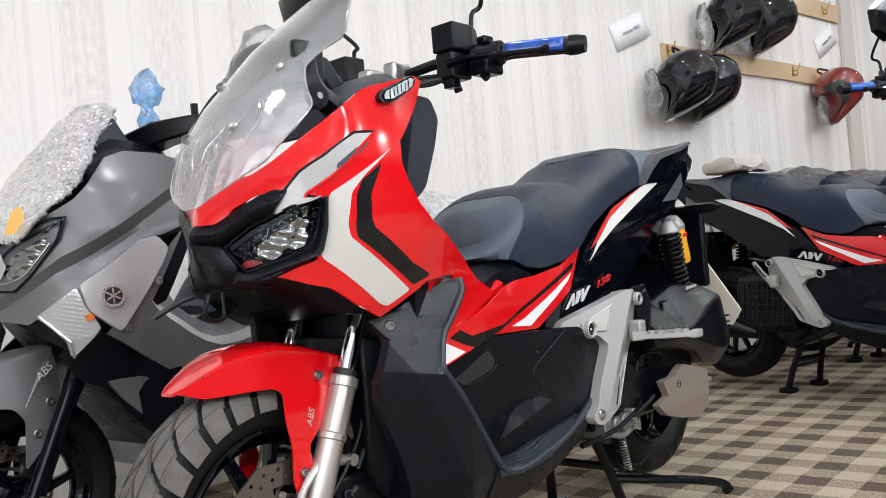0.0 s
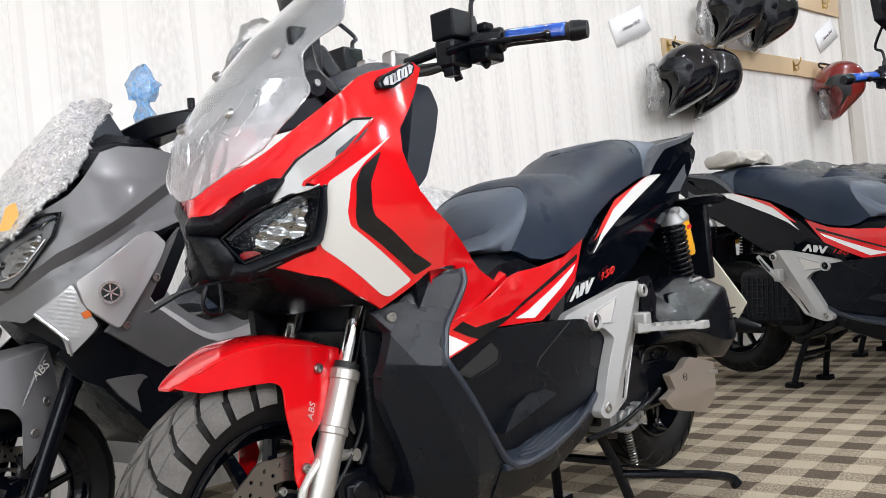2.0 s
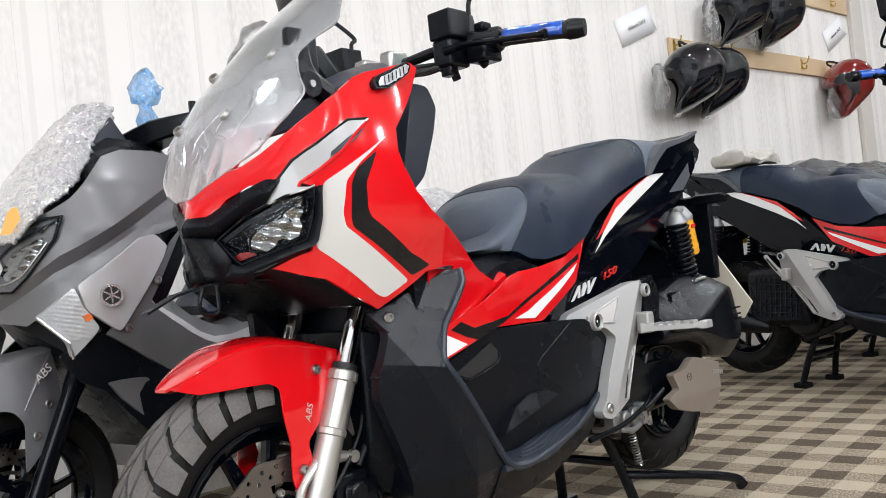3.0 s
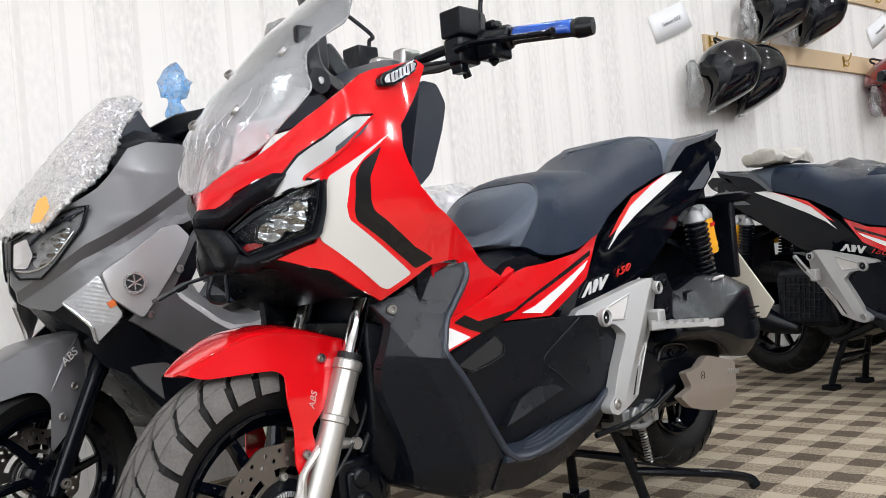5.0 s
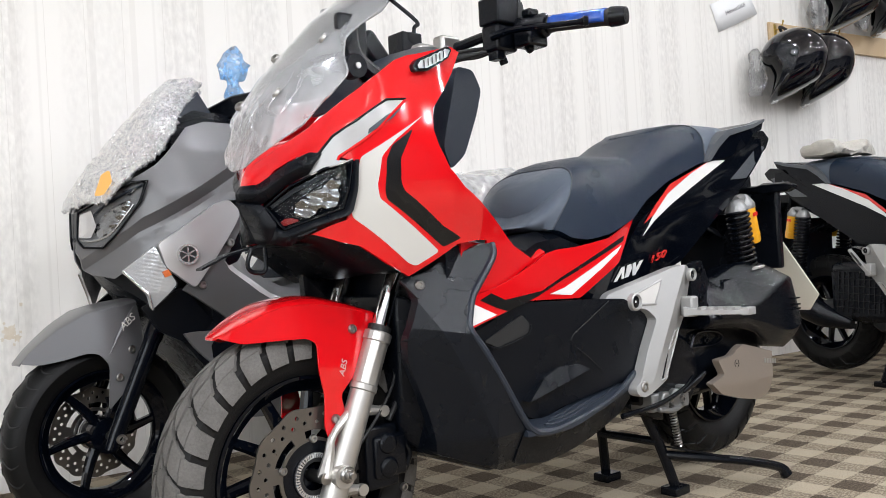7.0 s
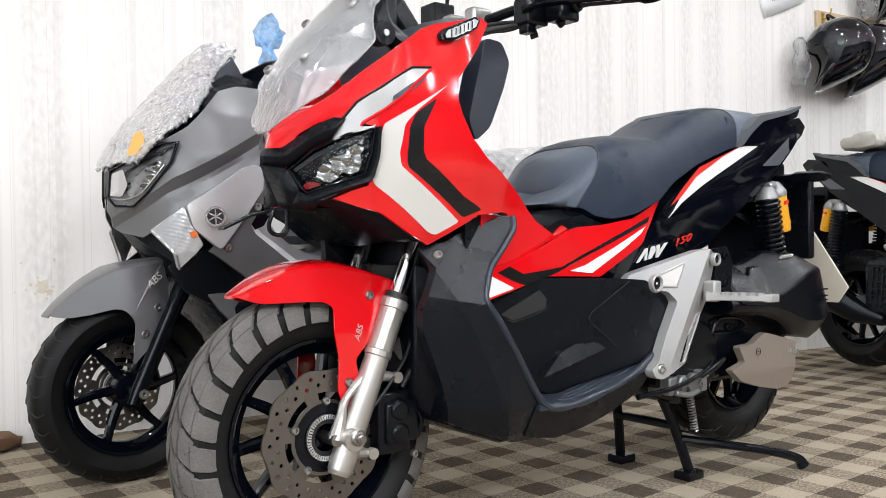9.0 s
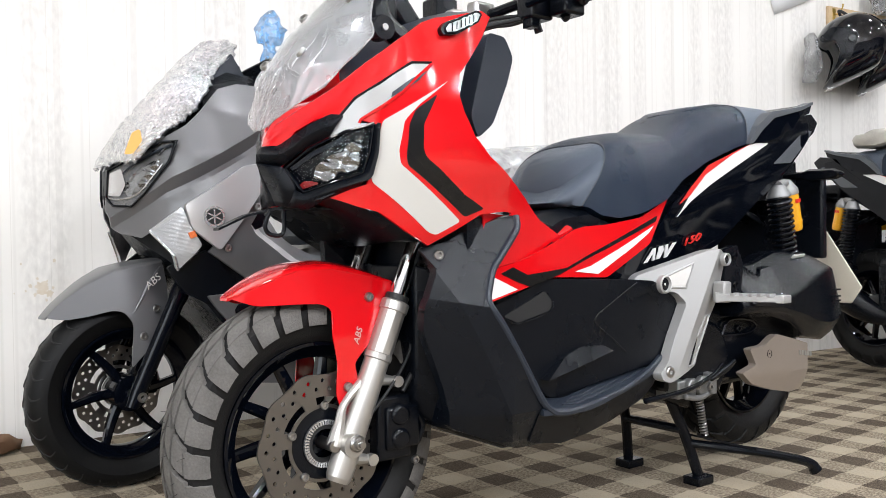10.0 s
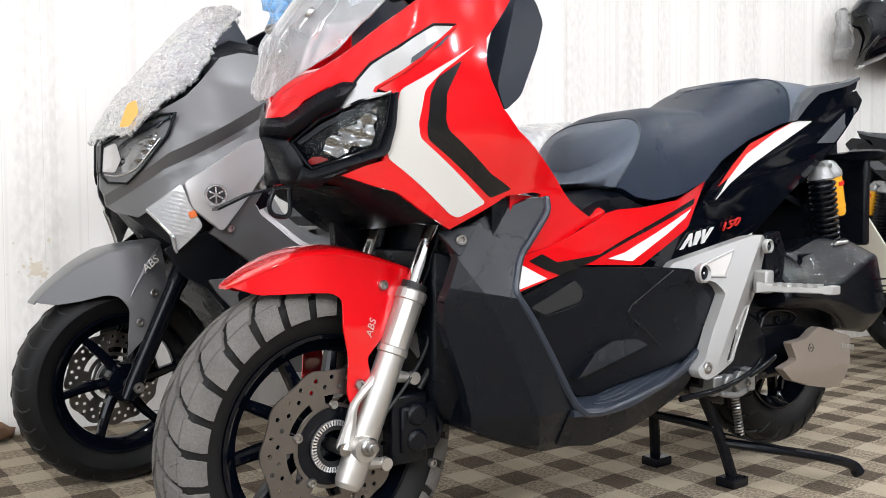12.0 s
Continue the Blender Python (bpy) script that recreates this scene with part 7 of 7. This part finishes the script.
        part("upper_bolt", side_of(bolt((0.219, -(maxi(0.219, 0.715) - 0.010), 0.715), (0, -1, 0), 0.011, 0.006)), STEEL, side_ob)
        lowp = plate(rounded([(0.02, 0.565), (0.105, 0.61), (0.20, 0.50), (0.30, 0.33), (0.62, 0.28), (0.60, 0.44), (0.20, 0.52), (0.13, 0.46), (0.06, 0.50)], 0.01), lambda x, z: maxi(x, z) * 0.9 - 0.004, 0.01, 0.05)
        part("lower_cover", mirrored(lowp) if sy > 0 else lowp, BLACK_MATT, bike, "black lower cover")
        part("cover_bolt", bolt((0.144, sy * (maxi(0.144, 0.611) - 0.010), 0.611), (0, sy, 0), 0.010, 0.006), STEEL, side_ob)
        part("knee_cover", mirrored(plate(rounded([(0.26, 0.78), (0.30, 0.80), (0.40, 0.86), (0.40, 1.00), (0.34, 1.02)], 0.01), lambda x, z: 0.20, 0.04, 0.05)) if sy > 0 else
             plate(rounded([(0.26, 0.78), (0.30, 0.80), (0.40, 0.86), (0.40, 1.00), (0.34, 1.02)], 0.01), lambda x, z: 0.20, 0.04, 0.05), BLACK_MATT, bike, "black inner leg panel")
    rings = []
    for z in np.linspace(0.69, 1.03, 9):
        w = maxi_width(z) * 0.20
        x0, x1 = -0.030 + max(z - 0.72, 0) * 0.62, 0.17 + min(max(z - 0.66, 0) * 1.0, 0.20)
        rings.append([(x0, 0, z), (x0 + 0.03, -w * 0.42, z), (x0 + 0.11, -w * 0.84, z), (x1, -w * 0.9, z), (x1, w * 0.9, z), (x0 + 0.11, w * 0.84, z), (x0 + 0.03, w * 0.42, z)])
    part("head_core", loft(rings), BLACK_MATT, bike, "black inner cowl")
    part("under_cowl", loft([[(-0.030, -0.02, 0.655), (-0.030, 0.02, 0.655), (-0.030, 0.02, 0.69), (-0.030, -0.02, 0.69)],
                             [(0.06, -0.09, 0.575), (0.06, 0.09, 0.575), (0.06, 0.12, 0.66), (0.06, -0.12, 0.66)],
                             [(0.20, -0.19, 0.36), (0.20, 0.19, 0.36), (0.20, 0.21, 0.66), (0.20, -0.21, 0.66)],
                             [(0.30, -0.20, 0.28), (0.30, 0.20, 0.28), (0.30, 0.21, 0.56), (0.30, -0.21, 0.56)]]), BLACK_MATT, bike, "black under-cowl")
    hull = []
    for x, w, z0, z1 in ((0.28, 0.17, 0.24, 0.55), (0.45, 0.19, 0.22, 0.50), (0.60, 0.18, 0.25, 0.62), (0.80, 0.16, 0.32, 0.70), (1.10, 0.14, 0.48, 0.74), (1.45, 0.12, 0.66, 0.80), (1.60, 0.08, 0.74, 0.80)):
        hull.append([(x, -w, z1), (x, -w * 1.05, (z0 + z1) / 2), (x, -w * 0.75, z0), (x, w * 0.75, z0), (x, w * 1.05, (z0 + z1) / 2), (x, w, z1)])
    part("body", loft(hull), GREY_PAINT, bike, "matt grey body and tail", angle=60)
    top = curve_at([(0.50, 0.64), (0.58, 0.74), (0.68, 0.775), (0.90, 0.775), (0.98, 0.83), (1.30, 0.85), (1.45, 0.84)])
    low = curve_at([(0.50, 0.62), (0.70, 0.66), (1.10, 0.73), (1.45, 0.79)])
    half = curve_at([(0.50, 0.10), (0.70, 0.16), (1.0, 0.16), (1.45, 0.10)])
    part("seat", seat_loft(0.50, 1.45, 30, top, low, half), SEAT, bike, "dark vinyl seat", angle=60)
    rw = wheel("rear_wheel", bike, (1.34, 0, 0.242), 0.242, 0.13, 0.165, 6, -0.16, "road", blocks=28)
    part("engine", box(0.85, 1.34, -0.13, 0.08, 0.20, 0.42), BLACK_SATIN, bike, "black engine and belt case", bevel=0.03)
    part("rear_shock", drum((1.30, -0.14, 0.66), (1.32, -0.14, 0.30), 0.028), BLACK_SATIN, bike)
    st = bmesh.new()
    for sy in (-1, 1):
        rod([(0.94, sy * 0.07, 0.24), (1.0, sy * 0.12, 0.012)], 0.013, st, smooth=False)
    part("centre_stand", st, BLACK_SATIN, bike, "black centre stand")
    # bars, dash and dark screen foot
    dash = loft([[(x, -w, z), (x, -w * 0.7, z + 0.03), (x, w * 0.7, z + 0.03), (x, w, z), (x, w, z - 0.06), (x, -w, z - 0.06)] for x, w, z in ((0.14, 0.11, 1.03), (0.22, 0.14, 1.055), (0.32, 0.13, 1.05), (0.40, 0.10, 1.03))])
    part("dash_cover", dash, BLACK_MATT, bike, "black dash cover", bevel=0.006)
    fin = plate(rounded([(0.165, 1.045), (0.235, 1.138), (0.285, 1.062)], 0.006), lambda x, z: 0.10, 0.006, 0.04)
    both_sides("screen_foot", fin, MID_PLASTIC, bike, "dark screen foot")
    barc = bmesh.new()
    for sy in (-1, 1):
        loft([[(x - k, sy * y, z - k), (x - k, sy * y, z + k * 0.7), (x + k, sy * y, z + k * 0.9), (x + k * 1.2, sy * y, z - k)] for x, y, z, k in ((0.34, 0.02, 1.085, 0.035), (0.36, 0.12, 1.105, 0.035), (0.40, 0.22, 1.115, 0.028), (0.43, 0.26, 1.115, 0.020))], barc)
    bar = part("handlebar_cover", barc, BLACK_SATIN, bike, "black handlebar cover", bevel=0.006)
    for sy in (-1, 1):
        part("grip", rod([(0.42, sy * 0.25, 1.115), (0.47, sy * 0.37, 1.105)], 0.018, smooth=False, sides=14), RUBBER, bar, "black rubber grip")
        part("mirror_stem", rod([(0.41, sy * 0.20, 1.12), (0.41, sy * 0.20, 1.17)], 0.010, smooth=False), BLACK_SATIN, bar)
    return bike


grey_scooter(pose(-0.19, 0.905, 0, 0, 0, 12))


def crumple(bm, amount, size, seed=0):
    for v in bm.verts:
        d = noise.noise_vector(v.co * size + Vector((seed * 7.3, 0, seed)))
        v.co += d * amount
    return bm


def bubble_wrap(m):
    """A quilted sheet of bubble wrap draped over the screen and taped down."""
    over = smooth_line([(-0.052, 0, 0.835), (-0.032, 0, 0.898), (0.000, 0, 0.955), (0.068, 0, 1.042), (0.146, 0, 1.132), (0.200, 0, 1.176), (0.258, 0, 1.194), (0.292, 0, 1.184)], 8)
    hem = smooth_line([(-0.056, 0, 0.828), (-0.040, 0, 0.850), (-0.006, 0, 0.893), (0.045, 0, 0.925), (0.085, 0, 0.950), (0.150, 0, 1.032), (0.190, 0, 1.090), (0.232, 0, 1.128)], 8)
    bm = bmesh.new()
    rows = []
    n = len(over)
    for i, (t, e) in enumerate(zip(over, hem)):
        w = 0.10 + 0.075 * math.sin(math.pi * min(i / n + 0.15, 1))
        row = []
        for s in np.linspace(-1, 1, 49):
            k = abs(s) ** 1.8
            p = t.lerp(e, k)
            row.append(bm.verts.new((p.x, w * s, p.z)))
        rows.append(row)
    for a, b in zip(rows, rows[1:]):
        for i in range(48):
            bm.faces.new((a[i], a[i + 1], b[i + 1], b[i]))
    bmesh.ops.subdivide_edges(bm, edges=bm.edges, cuts=1, use_grid_fill=True)
    crumple(bm, 0.006, 30, 1)
    crumple(bm, 0.0045, 120, 2)
    ob = thing("bubble_wrap", m, "crumpled bubble wrap taped over a windscreen", "packaging")
    sheet = part("sheet", bm, BUBBLE, ob, angle=180)
    mod = sheet.modifiers.new("layers", "SOLIDIFY")
    mod.thickness, mod.offset = 0.010, -1
    tape = plate(rounded([(-0.066, 0.846), (-0.050, 0.900), (-0.034, 0.910), (-0.030, 0.880), (-0.048, 0.848)], 0.006), lambda x, z: 0.115 + 0.7 * (x + 0.066), 0.002, 0.02)
    part("tape", tape, AMBER, ob, "strip of amber tape")
    return ob


bubble_wrap(pose(-0.19, 0.905, 0, 0, 0, 12))


def knotted_bag():
    """A thin blue bag tied round a mirror stem: a puffed top with two lobes and a hanging tail."""
    rings = []
    for z, w, d in ((-0.105, 0.010, 0.010), (-0.085, 0.026, 0.018), (-0.045, 0.030, 0.020), (-0.015, 0.018, 0.014), (0.0, 0.020, 0.016), (0.015, 0.044, 0.026), (0.045, 0.052, 0.030), (0.075, 0.036, 0.024), (0.095, 0.016, 0.012), (0.108, 0.006, 0.006)):
        rings.append([(w * math.cos(a) * (1 + 0.16 * math.sin(5 * a + z * 60)), d * math.sin(a), z + 0.006 * math.sin(4 * a)) for a in np.linspace(0, 2 * math.pi, 28, endpoint=False)])
    bm = loft(rings)
    bmesh.ops.subdivide_edges(bm, edges=bm.edges, cuts=1, use_grid_fill=True)
    crumple(bm, 0.010, 32, 4)
    crumple(bm, 0.004, 90, 5)
    ob = solid("plastic_bag", bm, BLUE_BAG, "thin blue plastic bag tied round a mirror stem", "bag", angle=25)
    ob.matrix_world = pose(0.245, 1.085, 1.225, 0, 0, -25) @ Matrix.Diagonal((0.90, 0.9, 0.95, 1))
    return ob


knotted_bag()


def wrapped_mirror():
    """The grey scooter's near mirror, still in its crumpled clear bag."""
    ob = thing("mirror", pose(-0.19, 0.905, 0, 0, 0, 12) @ pose(0.47, -0.25, 1.20), "black mirror wrapped in a crumpled clear bag", "mirror")
    part("stem", rod([(-0.060, 0.05, -0.09), (-0.02, 0.02, -0.02), (0.02, 0.0, 0.02), (0.07, 0.0, 0.06)], [0.010, 0.009, 0.007, 0.008]), BLACK_SATIN, ob)
    part("glass_housing", loft([[(0.11 + 0.055 * k * math.cos(a), 0.03 * dy, 0.10 + 0.040 * k * math.sin(a) + 0.03 * math.cos(a)) for a in np.linspace(0, 2 * math.pi, 14, endpoint=False)] for dy, k in ((-1, 0.6), (-0.4, 1.0), (0.6, 1.0), (1, 0.85))]), BLACK_SATIN, ob, "black mirror housing", angle=50)
    rings = []
    for q, w in ((0.0, 0.012), (0.12, 0.022), (0.28, 0.036), (0.45, 0.052), (0.62, 0.066), (0.8, 0.066), (0.93, 0.045), (1.0, 0.02)):
        rings.append([(0.005 + 0.20 * q - 0.55 * w * math.sin(a), w * 0.8 * math.cos(a), 0.005 + 0.175 * q + 0.8 * w * math.sin(a)) for a in np.linspace(0, 2 * math.pi, 22, endpoint=False)])
    bag = loft(rings)
    bmesh.ops.subdivide_edges(bag, edges=bag.edges, cuts=1, use_grid_fill=True)
    crumple(bag, 0.012, 26, 51)
    crumple(bag, 0.004, 80, 52)
    part("bag", bag, BAG, ob, "crumpled clear bag", angle=20)
    return ob


wrapped_mirror()


def seat_bag():
    """Clear plastic sheet crumpled over the grey scooter's seat."""
    top = curve_at([(0.95, 0.80), (1.05, 0.89), (1.2, 0.935), (1.4, 0.955), (1.6, 0.965), (1.75, 0.93)])
    rings = []
    for x in np.linspace(0.97, 1.72, 28):
        rings.append([(x, -0.20 * math.copysign(abs(math.cos(a)) ** 0.7, math.cos(a)), 0.74 + (top(x) - 0.74) * abs(math.sin(a)) ** 0.7) for a in np.linspace(0, math.pi, 26)])
    bm = loft(rings, caps=False, closed=False)
    crumple(bm, 0.020, 16, 6)
    crumple(bm, 0.008, 48, 7)
    ob = solid("plastic_sheet", bm, SEAT_WRAP, "clear crumpled plastic sheet over a scooter seat", "packaging", angle=20)
    ob.matrix_world = pose(-0.19, 0.905, 0, 0, 0, 12)
    return ob


seat_bag()

# ---- more scooters of the same kind parked in the row ----
for k, (px, py, turn) in enumerate(((3.60, -0.36, 83), (4.45, -0.30, 81))):
    copied = copy_thing(second, pose(px, py, 0, 0, 0, turn))
    tagged(copied, "glossy black scooter parked behind another in the row")


# ---- helmets, boards and notices on the wall ----
def helmet(m, shell, label, visor=True):
    """Open-face helmet facing -x: skinned side profile, narrowing to both sides."""
    ob = thing("helmet", m, label, "helmet", "helmets hung on the wall")
    side = [(-0.128, 0.062), (-0.118, 0.030), (-0.086, 0.020), (-0.070, -0.035), (-0.096, -0.095), (-0.135, -0.150), (-0.118, -0.162), (-0.060, -0.150), (0.02, -0.128),
            (0.085, -0.105), (0.125, -0.050), (0.142, 0.010), (0.128, 0.070), (0.085, 0.115), (0.025, 0.138), (-0.045, 0.132), (-0.095, 0.105)]
    ring = rounded(side, 0.022, 3)
    rings = []
    for a in np.linspace(-90, 90, 19):
        y = 0.125 * math.sin(radians(a))
        k = max(abs(math.cos(radians(a))) ** 0.55, 0.05)
        rings.append([(x * k + 0.005 * (1 - k), y, z * k) for x, z in ring])
    part("shell", loft(rings), shell, ob, angle=50)
    for sy in (-1, 1):
        flap = [(-0.120, 0.052), (-0.085, 0.078), (-0.030, 0.060), (0.010, 0.025), (-0.022, -0.045), (-0.070, -0.120), (-0.112, -0.145), (-0.120, -0.128), (-0.082, -0.070), (-0.066, -0.025), (-0.078, 0.018), (-0.108, 0.030)]
        bm = plate(rounded(flap, 0.012), lambda x, z: 0.125 * math.sqrt(max(1 - min(math.hypot(x, z) / 0.150, 0.99) ** 3.64, 0.06)) + 0.005, 0.010, 0.015)
        part("visor_arm", mirrored(bm) if sy > 0 else bm, LIFTED_BLACK if visor else RUBBER, ob, "dull grey visor arm", bevel=0.003)
        part("pivot", drum((-0.018, sy * 0.120, 0.012), (-0.018, sy * 0.136, 0.012), 0.013, 18), BLACK_GLOSS, ob)
    part("hang_strap", rod([(0.0, -0.02, 0.130), (-0.02, 0.03, 0.165), (-0.01, 0.07, 0.150), (0.0, 0.05, 0.125)], 0.006), RUBBER, ob)
    part("rim_mark", box(-0.122, -0.100, -0.036, 0.036, -0.160, -0.152), PURE_WHITE, ob)
    return ob


HELMETS = [(3.37, 1.315, 1.565, HELMET, "glossy black open-face helmet hung on a hook", -46, 8), (3.66, 1.345, 1.570, HELMET, "glossy black helmet hung beside another", -46, 12),
           (3.93, 1.315, 1.985, HELMET, "glossy black helmet on the upper board", -42, 6), (4.38, 1.335, 2.020, HELMET, "black helmet with its visor raised on the upper board", -42, 12)]
for hx, hy, hz, shell, text, turn, tip in HELMETS:
    h = helmet(pose(hx, hy, hz, 0, -tip, turn) @ Matrix.Scale(1.22, 4), shell, text)
h = helmet(pose(5.25, 1.335, 1.625, 0, -24, -38) @ Matrix.Scale(1.2, 4), HELMET_RED, "dark red open-face helmet in a clear bag", visor=False)


def loose_bag(m, w, d, h, label, seed):
    rings = []
    for s in np.linspace(0, 1, 12):
        k = math.sin(math.pi * min(s * 0.85 + 0.12, 1)) ** 0.5
        rings.append([(w * k * math.cos(a), d * k * math.sin(a), h * (s - 0.5)) for a in np.linspace(0, 2 * math.pi, 26, endpoint=False)])
    bm = loft(rings)
    crumple(bm, 0.022, 14, seed)
    crumple(bm, 0.008, 45, seed + 1)
    ob = solid("plastic_bag", bm, BAG, label, "bag", "helmet bags", angle=20)
    ob.matrix_world = m
    return ob


loose_bag(pose(3.20, 1.42, 1.51, 0, 0, 10), 0.065, 0.04, 0.24, "clear plastic bag behind a helmet", 11)
loose_bag(pose(3.76, 1.42, 1.93, 0, 0, 10), 0.065, 0.04, 0.26, "clear plastic bag under the upper helmets", 13)
loose_bag(pose(4.19, 1.42, 1.93, 0, 0, 10), 0.06, 0.04, 0.22, "clear plastic bag between two helmets", 15)
loose_bag(pose(5.16, 1.41, 1.50, 0, 0, 10), 0.08, 0.04, 0.20, "clear plastic bag below the red helmet", 17)


def board(x0, x1, z0, z1, label):
    rings = [[(x, WALL_Y - 0.020, z0 + 0.003 * math.sin(x * 3)), (x, WALL_Y - 0.020, z1 + 0.003 * math.sin(x * 3)), (x, WALL_Y - 0.001, z1), (x, WALL_Y - 0.001, z0)] for x in np.linspace(x0, x1, 12)]
    return solid("coat_board", loft(rings), PLANK, label, "board", "boards with hooks", bevel=0.002)


board(3.42, 5.66, 1.705, 1.822, "pale pine board with brass hooks on the wall")
board(3.75, 5.70, 2.195, 2.325, "pale pine board holding the upper helmets")


def hook(x, z):
    ob = thing("hook", pose(x, WALL_Y - 0.020, z), "small brass double hook screwed to a board", "hook", "brass hooks")
    part("hook_plate", box(-0.012, 0.012, -0.003, 0.0, -0.035, 0.035), BRASS, ob, bevel=0.002)
    part("upper_prong", rod([(0, -0.003, 0.005), (0, -0.030, 0.0), (0, -0.050, 0.025), (0, -0.055, 0.045)], [0.004, 0.004, 0.0035, 0.005]), BRASS, ob)
    part("lower_prong", rod([(0, -0.003, -0.015), (0, -0.020, -0.035), (0, -0.032, -0.030), (0, -0.034, -0.012)], [0.004, 0.0035, 0.0035, 0.0045]), BRASS, ob)


for hx, hz in ((3.46, 1.775), (3.98, 1.775), (4.92, 1.772), (5.48, 1.768), (3.95, 2.26), (4.70, 2.26), (5.45, 2.26)):
    hook(hx, hz)


def notice(m, label):
    ob = thing("notice", m, label, "notice", "paper notices")
    bm = bmesh.new()
    rows = []
    for i in range(9):
        rows.append([bm.verts.new((-0.165 + 0.33 * i / 8, -0.004 - 0.010 * math.sin(i / 8 * math.pi) - 0.012 * (i / 8) ** 3 * (1 - j), -0.075 + 0.15 * j)) for j in range(2)])
    for a, b in zip(rows, rows[1:]):
        bm.faces.new((a[0], b[0], b[1], a[1]))
    sheet = part("sheet", bm, PAPER, ob, angle=60)
    sheet.modifiers.new("paper", "SOLIDIFY").thickness = 0.001
    words("Helmets SALE", 0.030, INK, ob, pose(0, -0.0185, 0.0, 90, 0, 0), "black printed words")
    return ob


notice(pose(3.14, WALL_Y, 1.862, 0, -22, 0), "white paper notice with black lettering taped aslant")
notice(pose(5.48, WALL_Y, 2.04, 0, -28, 0), "white paper notice tilted beside the upper board")

# post between two runs of wall
solid("trim", box(5.72, 5.90, WALL_Y - 0.035, WALL_Y - 0.002, 0.0, TOP_Z), mat("pale_batten", (0.66, 0.62, 0.56), 0.55, grain=0.2, grain_size=80, wear=0.3), "pale papered batten over the wall joint", "trim", kind="structure", bevel=0.004)

# a folded towel on the next scooter's tail
def folded_towel(m):
    rings = []
    for s in np.linspace(0, 1, 26):
        x = -0.13 + 0.26 * s
        h = 0.045 + 0.012 * math.sin(s * 9)
        rings.append([(x, -0.085, 0.002), (x, -0.095, h * 0.5), (x, -0.080, h), (x, 0.0, h + 0.006 * math.sin(s * 14)), (x, 0.080, h), (x, 0.095, h * 0.5), (x, 0.085, 0.002)])
    bm = loft(rings)
    bmesh.ops.subdivide_edges(bm, edges=bm.edges, cuts=2, use_grid_fill=True)
    crumple(bm, 0.016, 15, 21)
    crumple(bm, 0.006, 50, 22)
    ob = solid("towel", bm, TOWEL, "folded cream and grey towel lying on a scooter seat", "towel", angle=75)
    ob.matrix_world = m
    return ob


folded_towel(pose(2.715, -0.458, 0, 0, 0, 82) @ pose(1.25, 0.02, 0.985, 0, 0, 90))

# clear wrapping on the tails of the far scooters
def tail_sheet(m, seed):
    rings = []
    for x in np.linspace(1.08, 1.5, 22):
        t = 0.97 + 0.06 * math.sin((x - 1.08) * 6)
        rings.append([(x, -0.19 * math.copysign(abs(math.cos(a)) ** 0.8, math.cos(a)), 0.86 + (t - 0.86) * abs(math.sin(a)) ** 0.8) for a in np.linspace(0, math.pi, 22)])
    bm = loft(rings, caps=False, closed=False)
    crumple(bm, 0.025, 13, seed)
    crumple(bm, 0.008, 50, seed + 1)
    ob = solid("plastic_sheet", bm, BAG, "clear crumpled plastic sheet over a scooter tail", "packaging", "plastic sheets", angle=20)
    ob.matrix_world = m


tail_sheet(pose(3.60, -0.36, 0, 0, 0, 83), 31)
tail_sheet(pose(4.45, -0.30, 0, 0, 0, 81), 33)

# crumpled brown cloth at the foot of the wall
rings = []
for s in np.linspace(0, 1, 14):
    k = math.sin(math.pi * min(max(s, 0.06), 0.94)) ** 0.5
    rings.append([(-0.10 + 0.22 * s, 0.05 * k * math.cos(a), 0.030 * k * (1 + math.sin(a))) for a in np.linspace(0, 2 * math.pi, 16, endpoint=False)])
bm = loft(rings)
crumple(bm, 0.012, 30, 41)
ob = solid("cloth", bm, mat("brown_cloth", (0.20, 0.11, 0.06), 0.9, grain=0.4, wear=0.5, wear_size=30), "crumpled brown cloth on the carpet by the wall", "cloth", angle=50)
ob.matrix_world = pose(-0.55, 1.40, 0.008, 0, 0, 30)

# damp stain and scuffs on the wallpaper: thin flaked patches
flake = mat("peeled_paper", (0.56, 0.46, 0.33), 0.8, wear=0.9, wear_size=60, tint=(0.74, 0.70, 0.63))
for fx, fz, r, seed in ((-0.372, 0.490, 0.024, 1), (-0.350, 0.472, 0.012, 2), (-0.335, 0.575, 0.006, 3), (-0.405, 0.498, 0.007, 4), (-0.43, 0.567, 0.004, 5),
                            (-0.392, 0.470, 0.006, 6), (-0.340, 0.490, 0.005, 7), (-0.360, 0.452, 0.005, 8), (-0.418, 0.482, 0.004, 9), (-0.385, 0.520, 0.005, 10), (-0.45, 0.476, 0.003, 11)):
    bm = bmesh.new()
    vs = []
    for a in np.linspace(0, 2 * math.pi, 36, endpoint=False):
        q = r * (0.75 + 0.5 * noise.noise(Vector((math.cos(a) * 2, math.sin(a) * 2, seed))) + 0.28 * noise.noise(Vector((math.cos(a) * 7, math.sin(a) * 7, seed))))
        vs.append(bm.verts.new((fx + q * math.cos(a), WALL_Y - 0.0015, fz + q * math.sin(a) * 1.2)))
    bm.faces.new(vs)
    st = bmesh.ops.extrude_face_region(bm, geom=bm.faces[:])
    for v in st["geom"]:
        if isinstance(v, bmesh.types.BMVert):
            v.co.y += 0.001
    tagged(mesh_object("trim", bm, flake), "brown flaked damp patch on the wallpaper", "stain", kind="structure")
